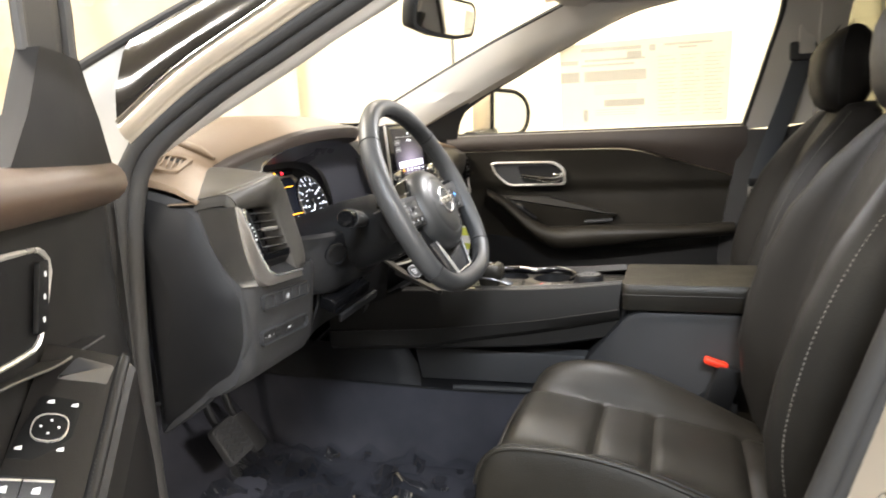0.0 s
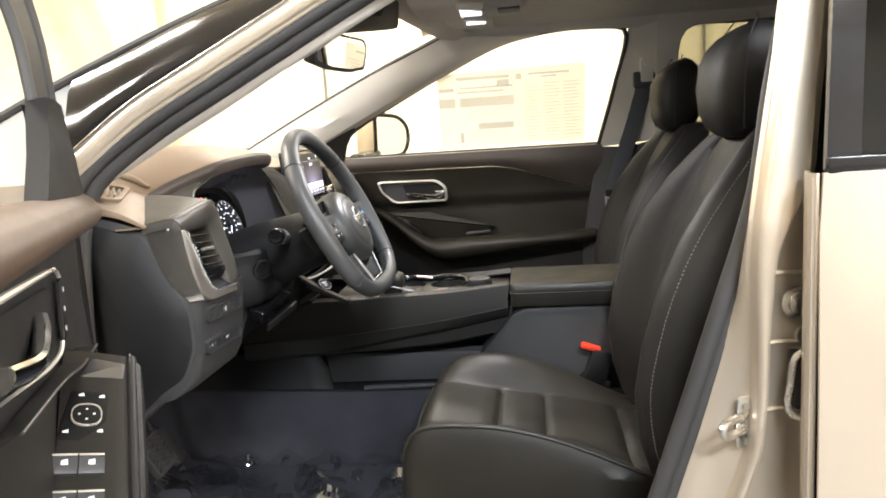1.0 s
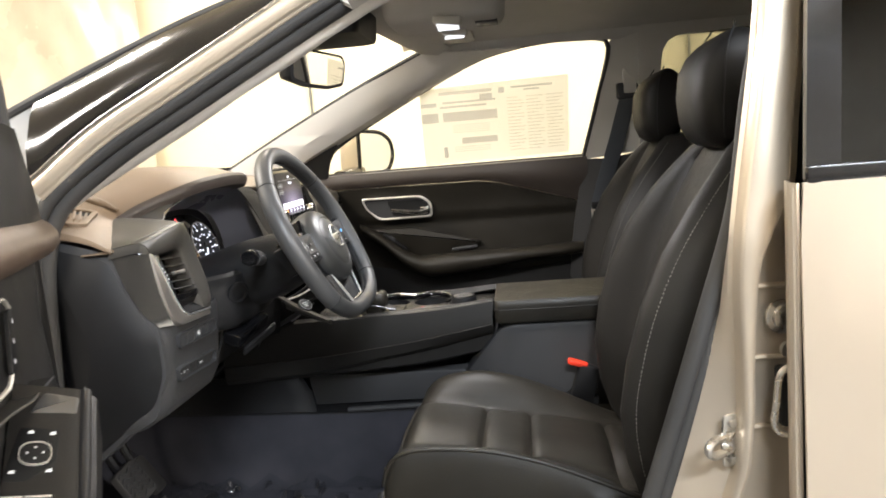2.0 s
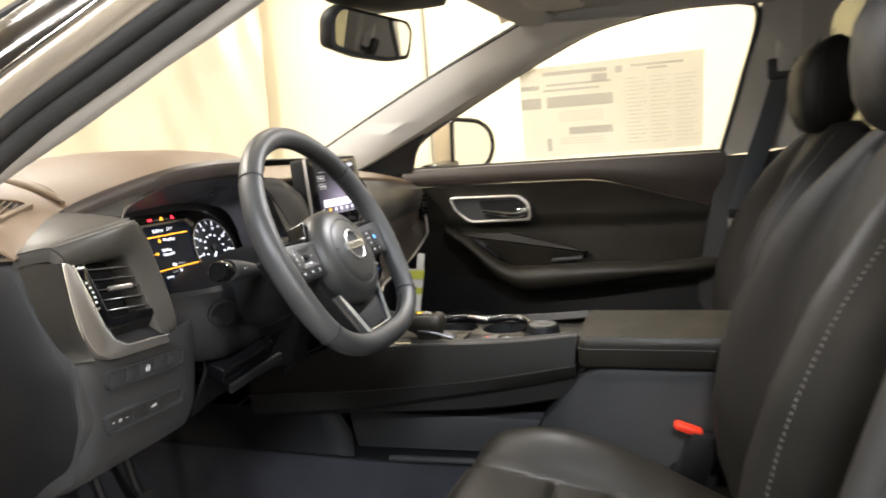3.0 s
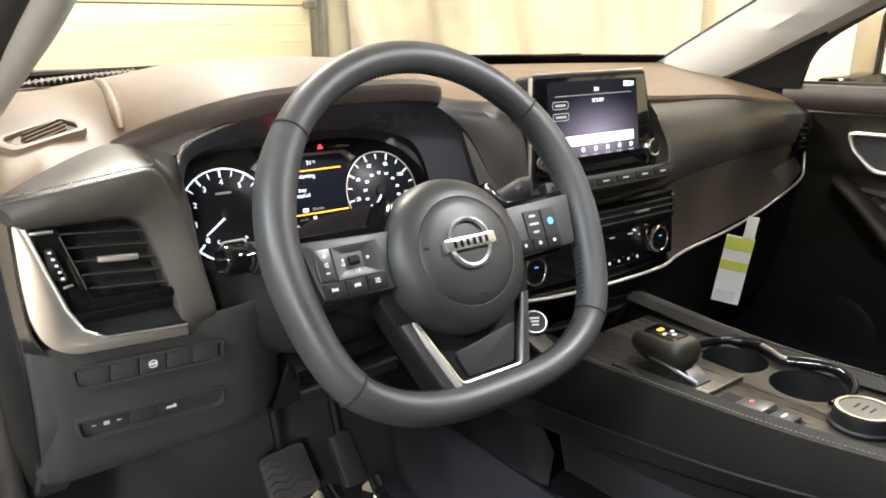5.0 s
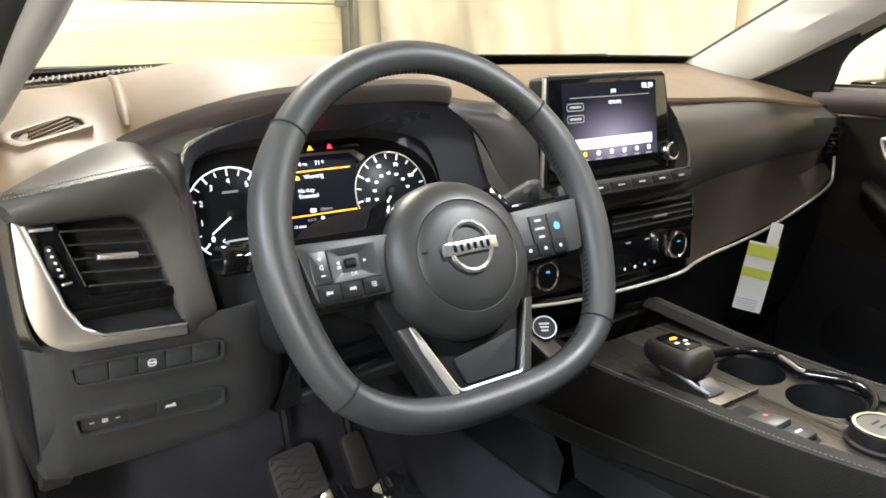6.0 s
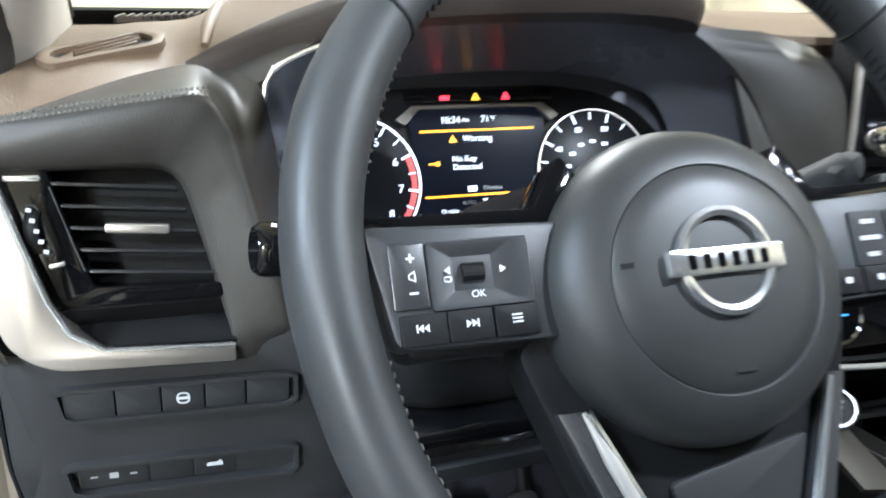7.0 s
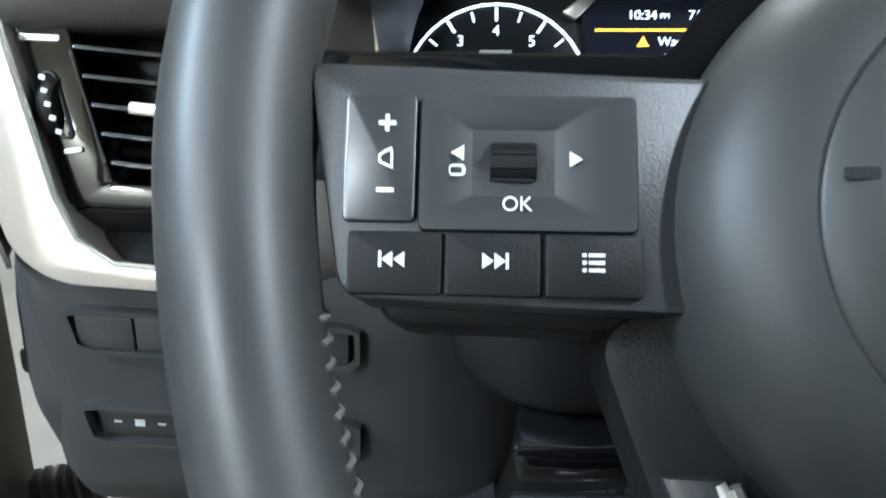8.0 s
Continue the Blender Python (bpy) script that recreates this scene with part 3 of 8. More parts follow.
def doorway():
    line = crv(SEAL, 60)
    part("door_seal", tube(line, 0.0145, 12), RUBBER, car, "dark rubber door seal")
    part("door_seal_lip", tube([p + V(-0.017, 0.006, 0.010) for p in line], 0.0105, 10), RUBBER, car)
    part("door_seal", tube(crv(SEAL_B, 30), 0.0135, 12), RUBBER, car)
    part("door_seal_lip", tube([p + V(-0.006, -0.014, 0) for p in crv(SEAL_B, 30)], 0.0085, 10), RUBBER, car)
    part("pillar_sill_trim", strip([away(SEAL_B, dx=0.012, dy=0.006), away(SEAL_B, dx=0.03, dy=-0.03), away(SEAL_B, dx=0.035, dy=-0.10)], 30, 0.004), PLASTIC_BLACK, car)
    up = SEAL[5:]
    # painted frame over the seal, one rounded section
    prof = [(-0.020, 0.012, 0.016), (-0.024, 0.007, 0.013), (-0.029, 0.006, 0.015), (-0.030, 0.007, 0.0185), (-0.034, 0.007, 0.020), (-0.038, 0.009, 0.026), (-0.039, 0.012, 0.033), (-0.036, 0.015, 0.040)]
    rows = [crv([(p[0] + q[0], p[1] + q[1], p[2] + q[2]) for p in up], 44) for q in prof]
    rows = [list(r) for r in zip(*[crv(list(c), 16) for c in zip(*rows)])]
    part("door_frame", sheet(rows, 0.004), PAINT, car, "champagne painted front pillar frame", sharp=70)
    def screen_side(y):
        """The driver's edge of the windscreen and roof at a place along the car."""
        ys, pts = [-0.8, -0.25, -0.071, 0.14, 0.40, 0.63], [(0.578, 1.512), (0.582, 1.494), (0.591, 1.455), (0.655, 1.376), (0.71, 1.262), (0.735, 1.149)]
        return V(2 * XC - float(np.interp(y, ys, [q[0] for q in pts])), y, float(np.interp(y, ys, [q[1] for q in pts])))

    e = [V(p[0] - 0.036, p[1] + 0.015, p[2] + 0.038) for p in up]
    h = [screen_side(p[1] + 0.03) for p in up]
    f = [a.lerp(b, 0.32) + V(-0.014, 0.0, 0.004) for a, b in zip(e, h)]
    g = [a.lerp(b, 0.72) + V(-0.012, 0.0, 0.006) for a, b in zip(e, h)]
    part("screen_moulding", strip([e, [a.lerp(b, 0.06) + V(-0.004, 0, 0) for a, b in zip(e, h)], f, g, h], 44, 0.004), BLACK_TRIM, car, "glossy black windscreen pillar moulding", sharp=60)
    bead = [a.lerp(b, 0.03) + V(-0.004, 0.0, 0.001) for a, b in zip(e, h)]
    part("moulding_bead", tube(crv(bead, 44), 0.0022, 6), FLANK, car, "thin bright bead along the pillar")
    # hinge pillar under it
    z = (0.40, 0.60, 0.80, 0.95, 1.06, 1.135)
    rows = []
    for dx, dy in ((-0.026, 0.020), (-0.036, 0.024), (-0.052, 0.050), (-0.058, 0.085), (-0.100, 0.100), (-0.125, 0.14)):
        rows.append([(-0.717 + dx, 0.345 + dy + (0.004 if i == 2 else 0) - (0.02 if i == 5 else 0), zz) for i, zz in enumerate(z)])
    part("hinge_pillar", strip(rows, 24, 0.004), PAINT, car, "champagne painted hinge pillar")
    for z0 in (0.80, 0.58):
        arm = part("door_hinge", block(0.085, 0.030, 0.022, 0.005, pose(-0.800, 0.400, z0, 0, 0, 28)), STEEL, car, "zinc door check arm")
        part("bolt", lathe([(0, 0), (0.011, 0), (0.013, 0.003), (0.013, 0.009), (0.011, 0.012), (0, 0.012)], 12, pose(-0.772, 0.388, z0 + 0.006, 60, 0, 20)), BLACK_TRIM, arm)
    part("wiring_boot", tube(crv([(-0.745, 0.41, 0.70), (-0.79, 0.385, 0.69), (-0.84, 0.37, 0.68)], 40), [0.018 + 0.004 * math.sin(i * 1.9) for i in range(40)], 10), RUBBER, car, "ribbed rubber wiring boot")
    # middle pillar, painted: sunken flange by the seal, broad ridge that narrows downwards, deep hinge channel up to the rear door
    lv = [1.45, 1.308, 1.242, 1.175, 1.108, 1.072, 1.04, 1.005, 0.97, 0.927, 0.895, 0.822, 0.747, 0.693, 0.62, 0.45]
    fore = [-0.664, -0.648, -0.639, -0.627, -0.615, -0.609, -0.604, -0.601, -0.600, -0.600, -0.601, -0.601, -0.595, -0.577, -0.548, -0.50]
    aft = [-0.700, -0.687, -0.679, -0.670, -0.663, -0.656, -0.639, -0.625, -0.620, -0.617, -0.615, -0.614, -0.607, -0.590, -0.562, -0.515]
    seal_line = crv(SEAL_B, 60)
    rows = []
    for k in range(64):
        z = 1.41 - 0.96 * k / 63
        y1, y2 = (float(np.interp(-z, [-q for q in lv], col)) for col in (fore, aft))
        xr = -0.808 + 0.135 * max(0.0, z - 1.03)
        sx, sy = (float(np.interp(-z, [-q.z for q in seal_line], [q[n] for q in seal_line])) for n in (0, 1))
        base = min(sx - 0.018, xr + 0.030)
        rows.append([(sx - 0.002, sy - 0.002, z), (sx - 0.010, sy - 0.010, z), (base * 0.6 + sx * 0.4, (y1 + 0.010) * 0.6 + sy * 0.4, z), (base, y1 + 0.008, z), (base - 0.003, y1 + 0.003, z), (xr + 0.006, y1 + 0.001, z), (xr + 0.0015, y1 - 0.001, z), (xr, y1 - 0.004, z),
                     (xr - 0.001, (y1 + y2) / 2, z), (xr, y2 + 0.004, z), (xr + 0.0015, y2 + 0.001, z), (xr + 0.006, y2 - 0.0005, z), (xr + 0.022, y2 - 0.002, z), (xr + 0.026, y2 - 0.006, z), (xr + 0.026, min(-0.668, y2 - 0.014), z)])
    part("middle_pillar", sheet([list(r) for r in zip(*rows)], 0.003), PAINT, car, "champagne painted middle pillar with sunken hinge channel", sharp=48)
    for z0 in (0.972, 0.883, 0.795):
        part("channel_bead", tube([(-0.786, -0.612, z0 - 0.002), (-0.783, -0.628, z0), (-0.783, -0.668, z0)], 0.0035, 8), PAINT, car)
    st = part("striker", plate(rounded([(-0.012, -0.032), (0.012, -0.032), (0.014, 0.0), (0.010, 0.036), (-0.010, 0.036), (-0.014, 0.0)], 0.006), 0.004, 0.001, pose(-0.785, -0.5905, 0.775, 90, 0, -70)), STEEL, car, "zinc door striker plate")
    part("striker_loop", tube(crv([(-0.786, -0.588, 0.786), (-0.808, -0.562, 0.786), (-0.814, -0.555, 0.777), (-0.808, -0.564, 0.768), (-0.786, -0.590, 0.768)], 24), 0.0055, 8), STEEL, st)
    for dz in (-0.022, 0.026):
        part("screw", lathe([(0, 0), (0.006, 0), (0.005, 0.003), (0, 0.003)], 10, pose(-0.788, -0.5905, 0.775 + dz, 90, 0, -70)), STEEL, st)
    bolt = part("pillar_bolt", lathe([(0, 0), (0.021, 0), (0.021, 0.004), (0.015, 0.006), (0.015, 0.011), (0.009, 0.013), (0.009, 0.010), (0, 0.010)], 20, pose(-0.785, -0.652, 0.934, 90, 0, -78)), STEEL, car, "large zinc pillar bolt")
    part("pillar_bolt", lathe([(0, 0), (0.010, 0), (0.010, 0.006), (0, 0.008)], 12, pose(-0.785, -0.658, 0.893, 90, 0, -78)), STEEL, car)
    hinge = part("rear_hinge", block(0.030, 0.020, 0.072, 0.005, pose(-0.796, -0.652, 0.838)), PLASTIC_BLACK, car, "black rear door hinge with a bare steel loop")
    part("hinge_loop", tube(crv([(-0.812, -0.652, 0.879), (-0.812, -0.643, 0.873), (-0.812, -0.6385, 0.860), (-0.812, -0.636, 0.835), (-0.812, -0.633, 0.812), (-0.812, -0.6375, 0.799), (-0.812, -0.648, 0.794)], 30), 0.0042, 8), STEEL, hinge)
    # sill under the doorway
    part("sill", strip([[(-0.75, 0.45, 0.42), (-0.76, -0.66, 0.42)], [(-0.79, 0.45, 0.45), (-0.80, -0.66, 0.45)], [(-0.85, 0.45, 0.42), (-0.86, -0.66, 0.42)], [(-0.86, 0.45, 0.25), (-0.87, -0.66, 0.25)]], 12, 0.01), PAINT, car)


doorway()


def rear_door():
    t = thing("rear_car_door", (-0.86, -1.1, 0.3), "closed champagne rear car door with dark tinted window", "car door")
    out = []
    for k in range(13):
        z = 0.30 + 0.80 * k / 12
        bulge = 0.012 * math.sin(math.pi * k / 12) - 0.004
        out.append([(-0.862 - bulge - 0.006 * (i > 0), -0.648 - 0.004 * (k == 12) - 0.09 * i, z) for i in range(12)])
    part("skin", sheet(out, -0.006), PAINT, t, "champagne metallic outer skin")
    part("front_edge", strip([[(-0.862, -0.648, 0.30), (-0.862, -0.648, 1.10)], [(-0.852, -0.643, 0.30), (-0.852, -0.643, 1.10)], [(-0.815, -0.652, 0.30), (-0.815, -0.652, 1.10)]], 10, 0.004), PAINT, t)
    part("edge_bead", tube([(-0.857, -0.644, 0.30), (-0.857, -0.644, 1.095)], 0.0042, 8), PAINT, t)
    part("edge_bead", tube([(-0.838, -0.6455, 0.30), (-0.838, -0.6455, 1.09)], 0.0035, 8), PAINT, t)
    part("waist_moulding", block(0.016, 1.0, 0.020, 0.004, pose(-0.858, -1.155, 1.108)), BLACK_TRIM, t, "black waist moulding")
    part("window_frame", strip([[(-0.862, -0.655, 1.105), (-0.80, -0.685, 1.47)], [(-0.864, -0.690, 1.105), (-0.80, -0.72, 1.47)]], 8, 0.012), BLACK_TRIM, t)
    gl = part("window_pane", strip([[(-0.852, -0.685, 1.10), (-0.80, -0.705, 1.47)], [(-0.852, -1.65, 1.10), (-0.80, -1.65, 1.47)]], 8, 0.004), TINTED, t, "dark tinted glass")
    # added black sheet standing in for the cabin's shade behind the glass
    part("dark_cabin_sheet", block(0.01, 0.94, 0.36, 0.002, pose(-0.765, -1.19, 1.28)), PLASTIC_BLACK, t)


rear_door()

# ---- floor covering ----
def carpet():
    rows = []
    for k in range(22):
        y = -1.7 + 2.60 * k / 21
        z = 0.395 + (0 if y < 0.50 else (y - 0.50) * 0.95)
        rows.append([(-0.72 + 1.46 * i / 30, y, z + 0.006 * noise.noise((i * 0.5, y * 6, 0))) for i in range(31)])
    c = part("floor_carpet", sheet(rows, -0.01), CARPET)
    tagged(c, "black pile carpet covering the car floor and toe board", "carpet")
    rows = []
    for k in range(40):
        y = -0.10 + 0.62 * k / 39
        row = []
        for i in range(44):
            x = -0.66 + 0.54 * i / 43
            crease = abs(noise.noise((x * 9, y * 9, 2.0))) * 0.06 + abs(noise.noise((x * 24, y * 20, 8.0))) * 0.026
            row.append((x, y, 0.409 + crease + max(0, y - 0.5) * 0.9))
        rows.append(row)
    w = part("floor_wrap", sheet(rows), FILM, sharp=25)
    tagged(w, "crumpled clear protective plastic wrap lying on the footwell carpet", "plastic wrap")
    w.visible_shadow = False


carpet()


# ---- dashboard ----
dash = thing("dashboard", (0, 0.45, 0.8), "two-tone dashboard with brown padded top and dark leather fascia", "dashboard")
VENT = facing(-0.62, 0.18, 0.99, 10)
SWITCH = facing(-0.60, 0.18, 0.89, -6, 0, -2.5)
GAUGE = facing(-0.365, 0.292, 1.012, 18)

# front edge of the padded top: x -> y, z, and how far it swells
PAD_FRONT = [(-0.706, 0.236, 1.061, 0.020), (-0.69, 0.241, 1.066, 0.022), (-0.64, 0.264, 1.082, 0.024), (-0.585, 0.291, 1.097, 0.022), (-0.555, 0.272, 1.112, 0.026), (-0.51, 0.236, 1.130, 0.028),
             (-0.458, 0.208, 1.143, 0.032), (-0.38, 0.200, 1.148, 0.031), (-0.30, 0.200, 1.148, 0.029), (-0.245, 0.206, 1.142, 0.026), (-0.215, 0.262, 1.128, 0.020),
             (-0.14, 0.250, 1.116, 0.022), (0.0, 0.246, 1.112, 0.022), (0.14, 0.256, 1.108, 0.020), (0.30, 0.286, 1.098, 0.018), (0.50, 0.310, 1.088, 0.016), (0.66, 0.300, 1.070, 0.012), (0.735, 0.300, 1.062, 0.006)]



def pad_height(x, y):
    """Height of the padded top at a place near its driver's end."""
    for (xa, ya, za, sa), (xb, yb, zb, sb) in zip(PAD_FRONT, PAD_FRONT[1:]):
        if xa <= x <= xb:
            k = (x - xa) / (xb - xa)
            yf, zf, swell = ya + (yb - ya) * k, za + (zb - za) * k, sa + (sb - sa) * k
    u = (x - XC) / 0.73
    yr, zr = 0.63 + 0.23 * (1 - u * u), 1.140 - 0.004 * u * u
    f = min(1, max(0, (y - yf) / (yr - yf)))
    return zf + (zr - zf) * f + math.sin(math.pi * min(1, f ** 0.62)) * swell


def on_pad(x, y, turn):
    """A frame lying on the padded top."""
    e = 0.02
    p = V(x, y, pad_height(x, y))
    tx, ty = V(2 * e, 0, pad_height(x + e, y) - pad_height(x - e, y)).normalized(), V(0, 2 * e, pad_height(x, y + e) - pad_height(x, y - e)).normalized()
    n = tx.cross(ty).normalized()
    ty = n.cross(tx)
    return Matrix(((tx.x, ty.x, n.x, p.x), (tx.y, ty.y, n.y, p.y), (tx.z, ty.z, n.z, p.z), (0, 0, 0, 1))) @ pose(0, 0, 0, 0, 0, turn)


DEMIST = on_pad(-0.636, 0.326, 20) @ Matrix.Diagonal((0.86, 0.95, 1, 1))


def pad_top():
    cols = []
    for x, yf, zf, swell in PAD_FRONT:
        u = (x - XC) / 0.73
        yr, zr = 0.63 + 0.23 * (1 - u * u), 1.140 - 0.004 * u * u
        col = []
        for k in range(13):
            f = k / 12
            bump = math.sin(math.pi * min(1, f ** 0.62)) * swell
            col.append((x, yf + (yr - yf) * f, zf + (zr - zf) * f + bump))
        d = 0.25 + 0.75 * min(1, max(0, (x + 0.66) / 0.08))
        lip = [(x, yf + 0.004, zf - 0.014 * d), (x, yf - 0.001, zf - 0.006 * d)]
        cols.append([(x, yf + 0.05, zf - 0.020 * d)] + lip + col)
    smooth = []
    for j in range(len(cols[0])):
        smooth.append(crv([c[j] for c in cols], 90))
    part("top_pad", sheet(smooth), BROWN, dash, "brown soft-grain dashboard top")
    brow = [(x, yf, zf) for x, yf, zf, _ in PAD_FRONT[3:11]]
    part("pad_lip", strip([away(brow, dy=0.002, dz=0.004), away(brow, dy=-0.004, dz=-0.001), away(brow, dy=-0.0045, dz=-0.008), away(brow, dy=0.001, dz=-0.019), away(brow, dy=0.03, dz=-0.024)], 50, 0.002), BROWN_DARK, dash, "dark brown padded lip over the instruments")
    end = [V(*p) for p in cols[0][3:]]
    fall = [0.004 + 0.014 * min(1, k / 5) for k in range(len(end))]
    part("pad_end", strip([end, [p + V(-0.0015, 0.001, -0.5 * q) for p, q in zip(end, fall)], [p + V(-0.001, 0.003, -q) for p, q in zip(end, fall)]], 24, 0.002), BROWN, dash)
    # raised welt beside the side vent
    welt = [V(x, y, pad_height(x, y) - 0.0022) for x, y in ((-0.572, 0.297), (-0.566, 0.33), (-0.560, 0.37), (-0.552, 0.42), (-0.544, 0.48), (-0.535, 0.54))]
    part("top_ridge", tube(crv(welt, 24), [0.0075 * min(1, 0.35 + 0.25 * i) - 0.00012 * i for i in range(24)], 12), BROWN, dash)
    # demister vent near the door: a rim lying in the pad round a dark slatted well
    m = DEMIST
    rim_o = rounded([(-0.050, -0.022), (0.034, -0.026), (0.046, -0.004), (0.040, 0.026), (-0.044, 0.024), (-0.056, 0.004)], 0.006)
    rim_i = rounded([(-0.040, -0.014), (0.029, -0.018), (0.036, -0.003), (0.032, 0.018), (-0.037, 0.016), (-0.045, 0.003)], 0.005)
    v = part("side_demister", frame_plate(rim_o, rim_i, 0.010, m @ pose(0, 0, 0.0025), crown=0.001), BROWN, dash, "brown side demister vent")
    part("well", plate(rim_i, 0.001, 0, m @ pose(0, 0, -0.0010)), PLASTIC_BLACK, v)
    for i in range(4):
        part("slat", block(0.060 - 0.008 * abs(i - 1.5), 0.0016, 0.0075, 0.0006, m @ pose(-0.004 + 0.002 * i, -0.0130 + 0.0088 * i, 0.0005, 38, 0, 9)), BROWN, v)
    # grille along the windscreen base
    g = part("demister_grille", strip([[(-0.66, 0.585, 1.1395), (-0.56, 0.655, 1.149), (-0.44, 0.70, 1.155)], [(-0.66, 0.615, 1.1405), (-0.56, 0.690, 1.150), (-0.44, 0.735, 1.156)]], 20, 0.004), BROWN_DARK, dash)
    for i in range(26):
        x = -0.655 + 0.0083 * i
        y = 0.600 + 0.072 * (i / 25) ** 0.7 * 1.3
        part("rib", block(0.003, 0.034, 0.005, 0.0008, pose(x, y, 1.1418 + 0.0005 * i, 8, 0, -10)), BROWN_DARK, g)


def side_end():
    out = [(0.345, 1.088), (0.262, 1.062), (0.236, 1.052), (0.206, 0.968), (0.186, 0.945), (0.184, 0.87), (0.205, 0.822), (0.290, 0.752), (0.345, 0.715)]
    m = Matrix(((0, 0, -1, -0.700), (1, 0, 0, 0), (0, 1, 0, 0), (0, 0, 0, 1)))
    p = part("end_panel", plate(rounded(out, 0.012), 0.03, 0.006, m), PLASTIC, dash, "dark moulded dashboard end panel")
    inner = [(0.338, 1.070), (0.250, 1.046), (0.211, 0.965), (0.190, 0.930), (0.189, 0.872), (0.208, 0.826), (0.295, 0.762), (0.338, 0.732)]
    rings = []
    for k in range(4):
        s, d = (1.0, 0.97, 0.62, 0.0)[k], (0.0, 0.003, 0.014, 0.016)[k]
        cy, cz = 0.285, 0.92
        rings.append([(-0.7005 - d, cy + (a.x - cy) * s, cz + (a.y - cz) * s) for a in rounded(inner, 0.015)])
    part("end_cover", loft(rings, True, True), PLASTIC_BLACK, p, "slightly domed access cover")


def fascia_left():
    # leather pad over the side vent: one skin from the vent's mouth over a soft ridge to the brown pad and the instrument hood
    f0 = [(-0.697, 0.198, 1.066), (-0.66, 0.192, 1.071), (-0.615, 0.190, 1.077), (-0.577, 0.191, 1.081)]
    mouth = [VENT @ V(*p, -0.006) for p in ((-0.066, 0.0585), (-0.020, 0.0582), (0.014, 0.0575), (0.026, 0.0535), (0.0325, 0.0440), (0.0400, 0.0150), (0.0478, -0.0220), (0.0535, -0.0500), (0.0545, -0.0600))]
    ridge = f0 + [(-0.567, 0.1905, 1.072), (-0.560, 0.1875, 1.055), (-0.553, 0.183, 1.02), (-0.546, 0.1775, 0.985), (-0.5385, 0.1770, 0.950), (-0.5365, 0.1900, 0.930)]
    far = [(-0.703, 0.243, 1.061), (-0.65, 0.265, 1.081), (-0.61, 0.286, 1.0925), (-0.573, 0.303, 1.0995), (-0.5575, 0.274, 1.0940), (-0.542, 0.244, 1.087), (-0.5365, 0.239, 1.060), (-0.532, 0.238, 1.015), (-0.528, 0.237, 0.948), (-0.5275, 0.2365, 0.930)]
    split = lambda pts, k, a, b: crv(pts[:k + 1], a) + crv(pts[k:], b)[1:]
    m_, r_, o_ = split(mouth, 3, 30, 31), split(ridge, 4, 30, 31), split(far, 3, 30, 31)
    ease = lambda k, up: up * (1 - 0.85 * min(1, max(0, (k - 27) / 9)))
    ix = lambda a, b, f, up: [p.lerp(q, f) + V(0, -ease(k, up), ease(k, up) * 0.5) for k, (p, q) in enumerate(zip(a, b))]
    rows = [[p + V(0, 0.028, -0.004) for p in m_], m_, ix(m_, r_, 0.06, 0.004), ix(m_, r_, 0.35, 0.006), ix(m_, r_, 0.75, 0.004), ix(m_, r_, 0.94, 0.0015), ix(r_, o_, 0.015, 0.0018), ix(r_, o_, 0.06, 0.0030), ix(r_, o_, 0.16, 0.0050), ix(r_, o_, 0.40, 0.0065), ix(r_, o_, 0.72, 0.0045), o_]
    leather = part("vent_pad", sheet(rows, -0.002), LEATHER_DASH, dash, "stitched dark leather pad round the side vent", sharp=75)
    rim_ = [row[0] for row in rows[1:]]
    part("pad_flank", sheet([rim_, [p + V(-0.0015, 0.001, -0.006) for p in rim_], [p + V(-0.001, 0.003, -0.013) for p in rim_]], 0.002), LEATHER_DASH, leather)
    for k, (a, b) in enumerate(((f0, 0.0035), (f0, 0.0125))):
        path = [(p[0], p[1] + b * 0.9 - 0.0035, p[2] + b * 0.30 + 0.0024) for p in a]
        stitches(path + [(path[-1][0] + 0.006, path[-1][1] + 0.006, path[-1][2] - 0.003 + 0.003 * k)], 46, 0.0008, THREAD, leather)
    # pale surface between the pad and the instrument hood
    a = [(-0.571, 0.300, 1.096), (-0.53, 0.262, 1.112), (-0.47, 0.226, 1.130), (-0.40, 0.214, 1.136)]
    b = [(-0.5575, 0.274, 1.0940), (-0.542, 0.243, 1.087), (-0.520, 0.2375, 1.105), (-0.48, 0.230, 1.119), (-0.40, 0.222, 1.131)]
    part("hood_cheek", strip([a, [tuple(p * 0.5 + q * 0.5 + V(0, -0.003, 0.001)) for p, q in zip(crv(a, 12), crv(b, 12))], b], 24, 0.003), LEATHER_DASH, dash)
    # satin silver bracket
    tr = rounded([(-0.0725, 0.0630), (-0.0735, 0.020), (-0.0730, -0.015), (-0.066, -0.040), (-0.046, -0.0535), (0.0525, -0.0590), (0.0520, -0.0495), (-0.0180, -0.0445), (-0.034, -0.034), (-0.0445, -0.014), (-0.0655, 0.0590)],
                 [0.003, 0.01, 0.01, 0.014, 0.014, 0.003, 0.003, 0.012, 0.012, 0.012, 0.003])
    trim = part("vent_bracket", plate(tr, 0.030, 0.0012, VENT @ pose(0, 0, 0.005)), SILVER, dash, "satin silver bracket round the vent")
    side = [(-0.6955, 0.188, 1.052), (-0.6965, 0.180, 1.00), (-0.695, 0.172, 0.965), (-0.688, 0.168, 0.944)]
    back = [(-0.7015, 0.243, 1.054), (-0.7015, 0.225, 1.00), (-0.7010, 0.206, 0.965), (-0.700, 0.185, 0.944)]
    part("bracket_flank", strip([side, back], 16, 0.002), FLANK, trim)
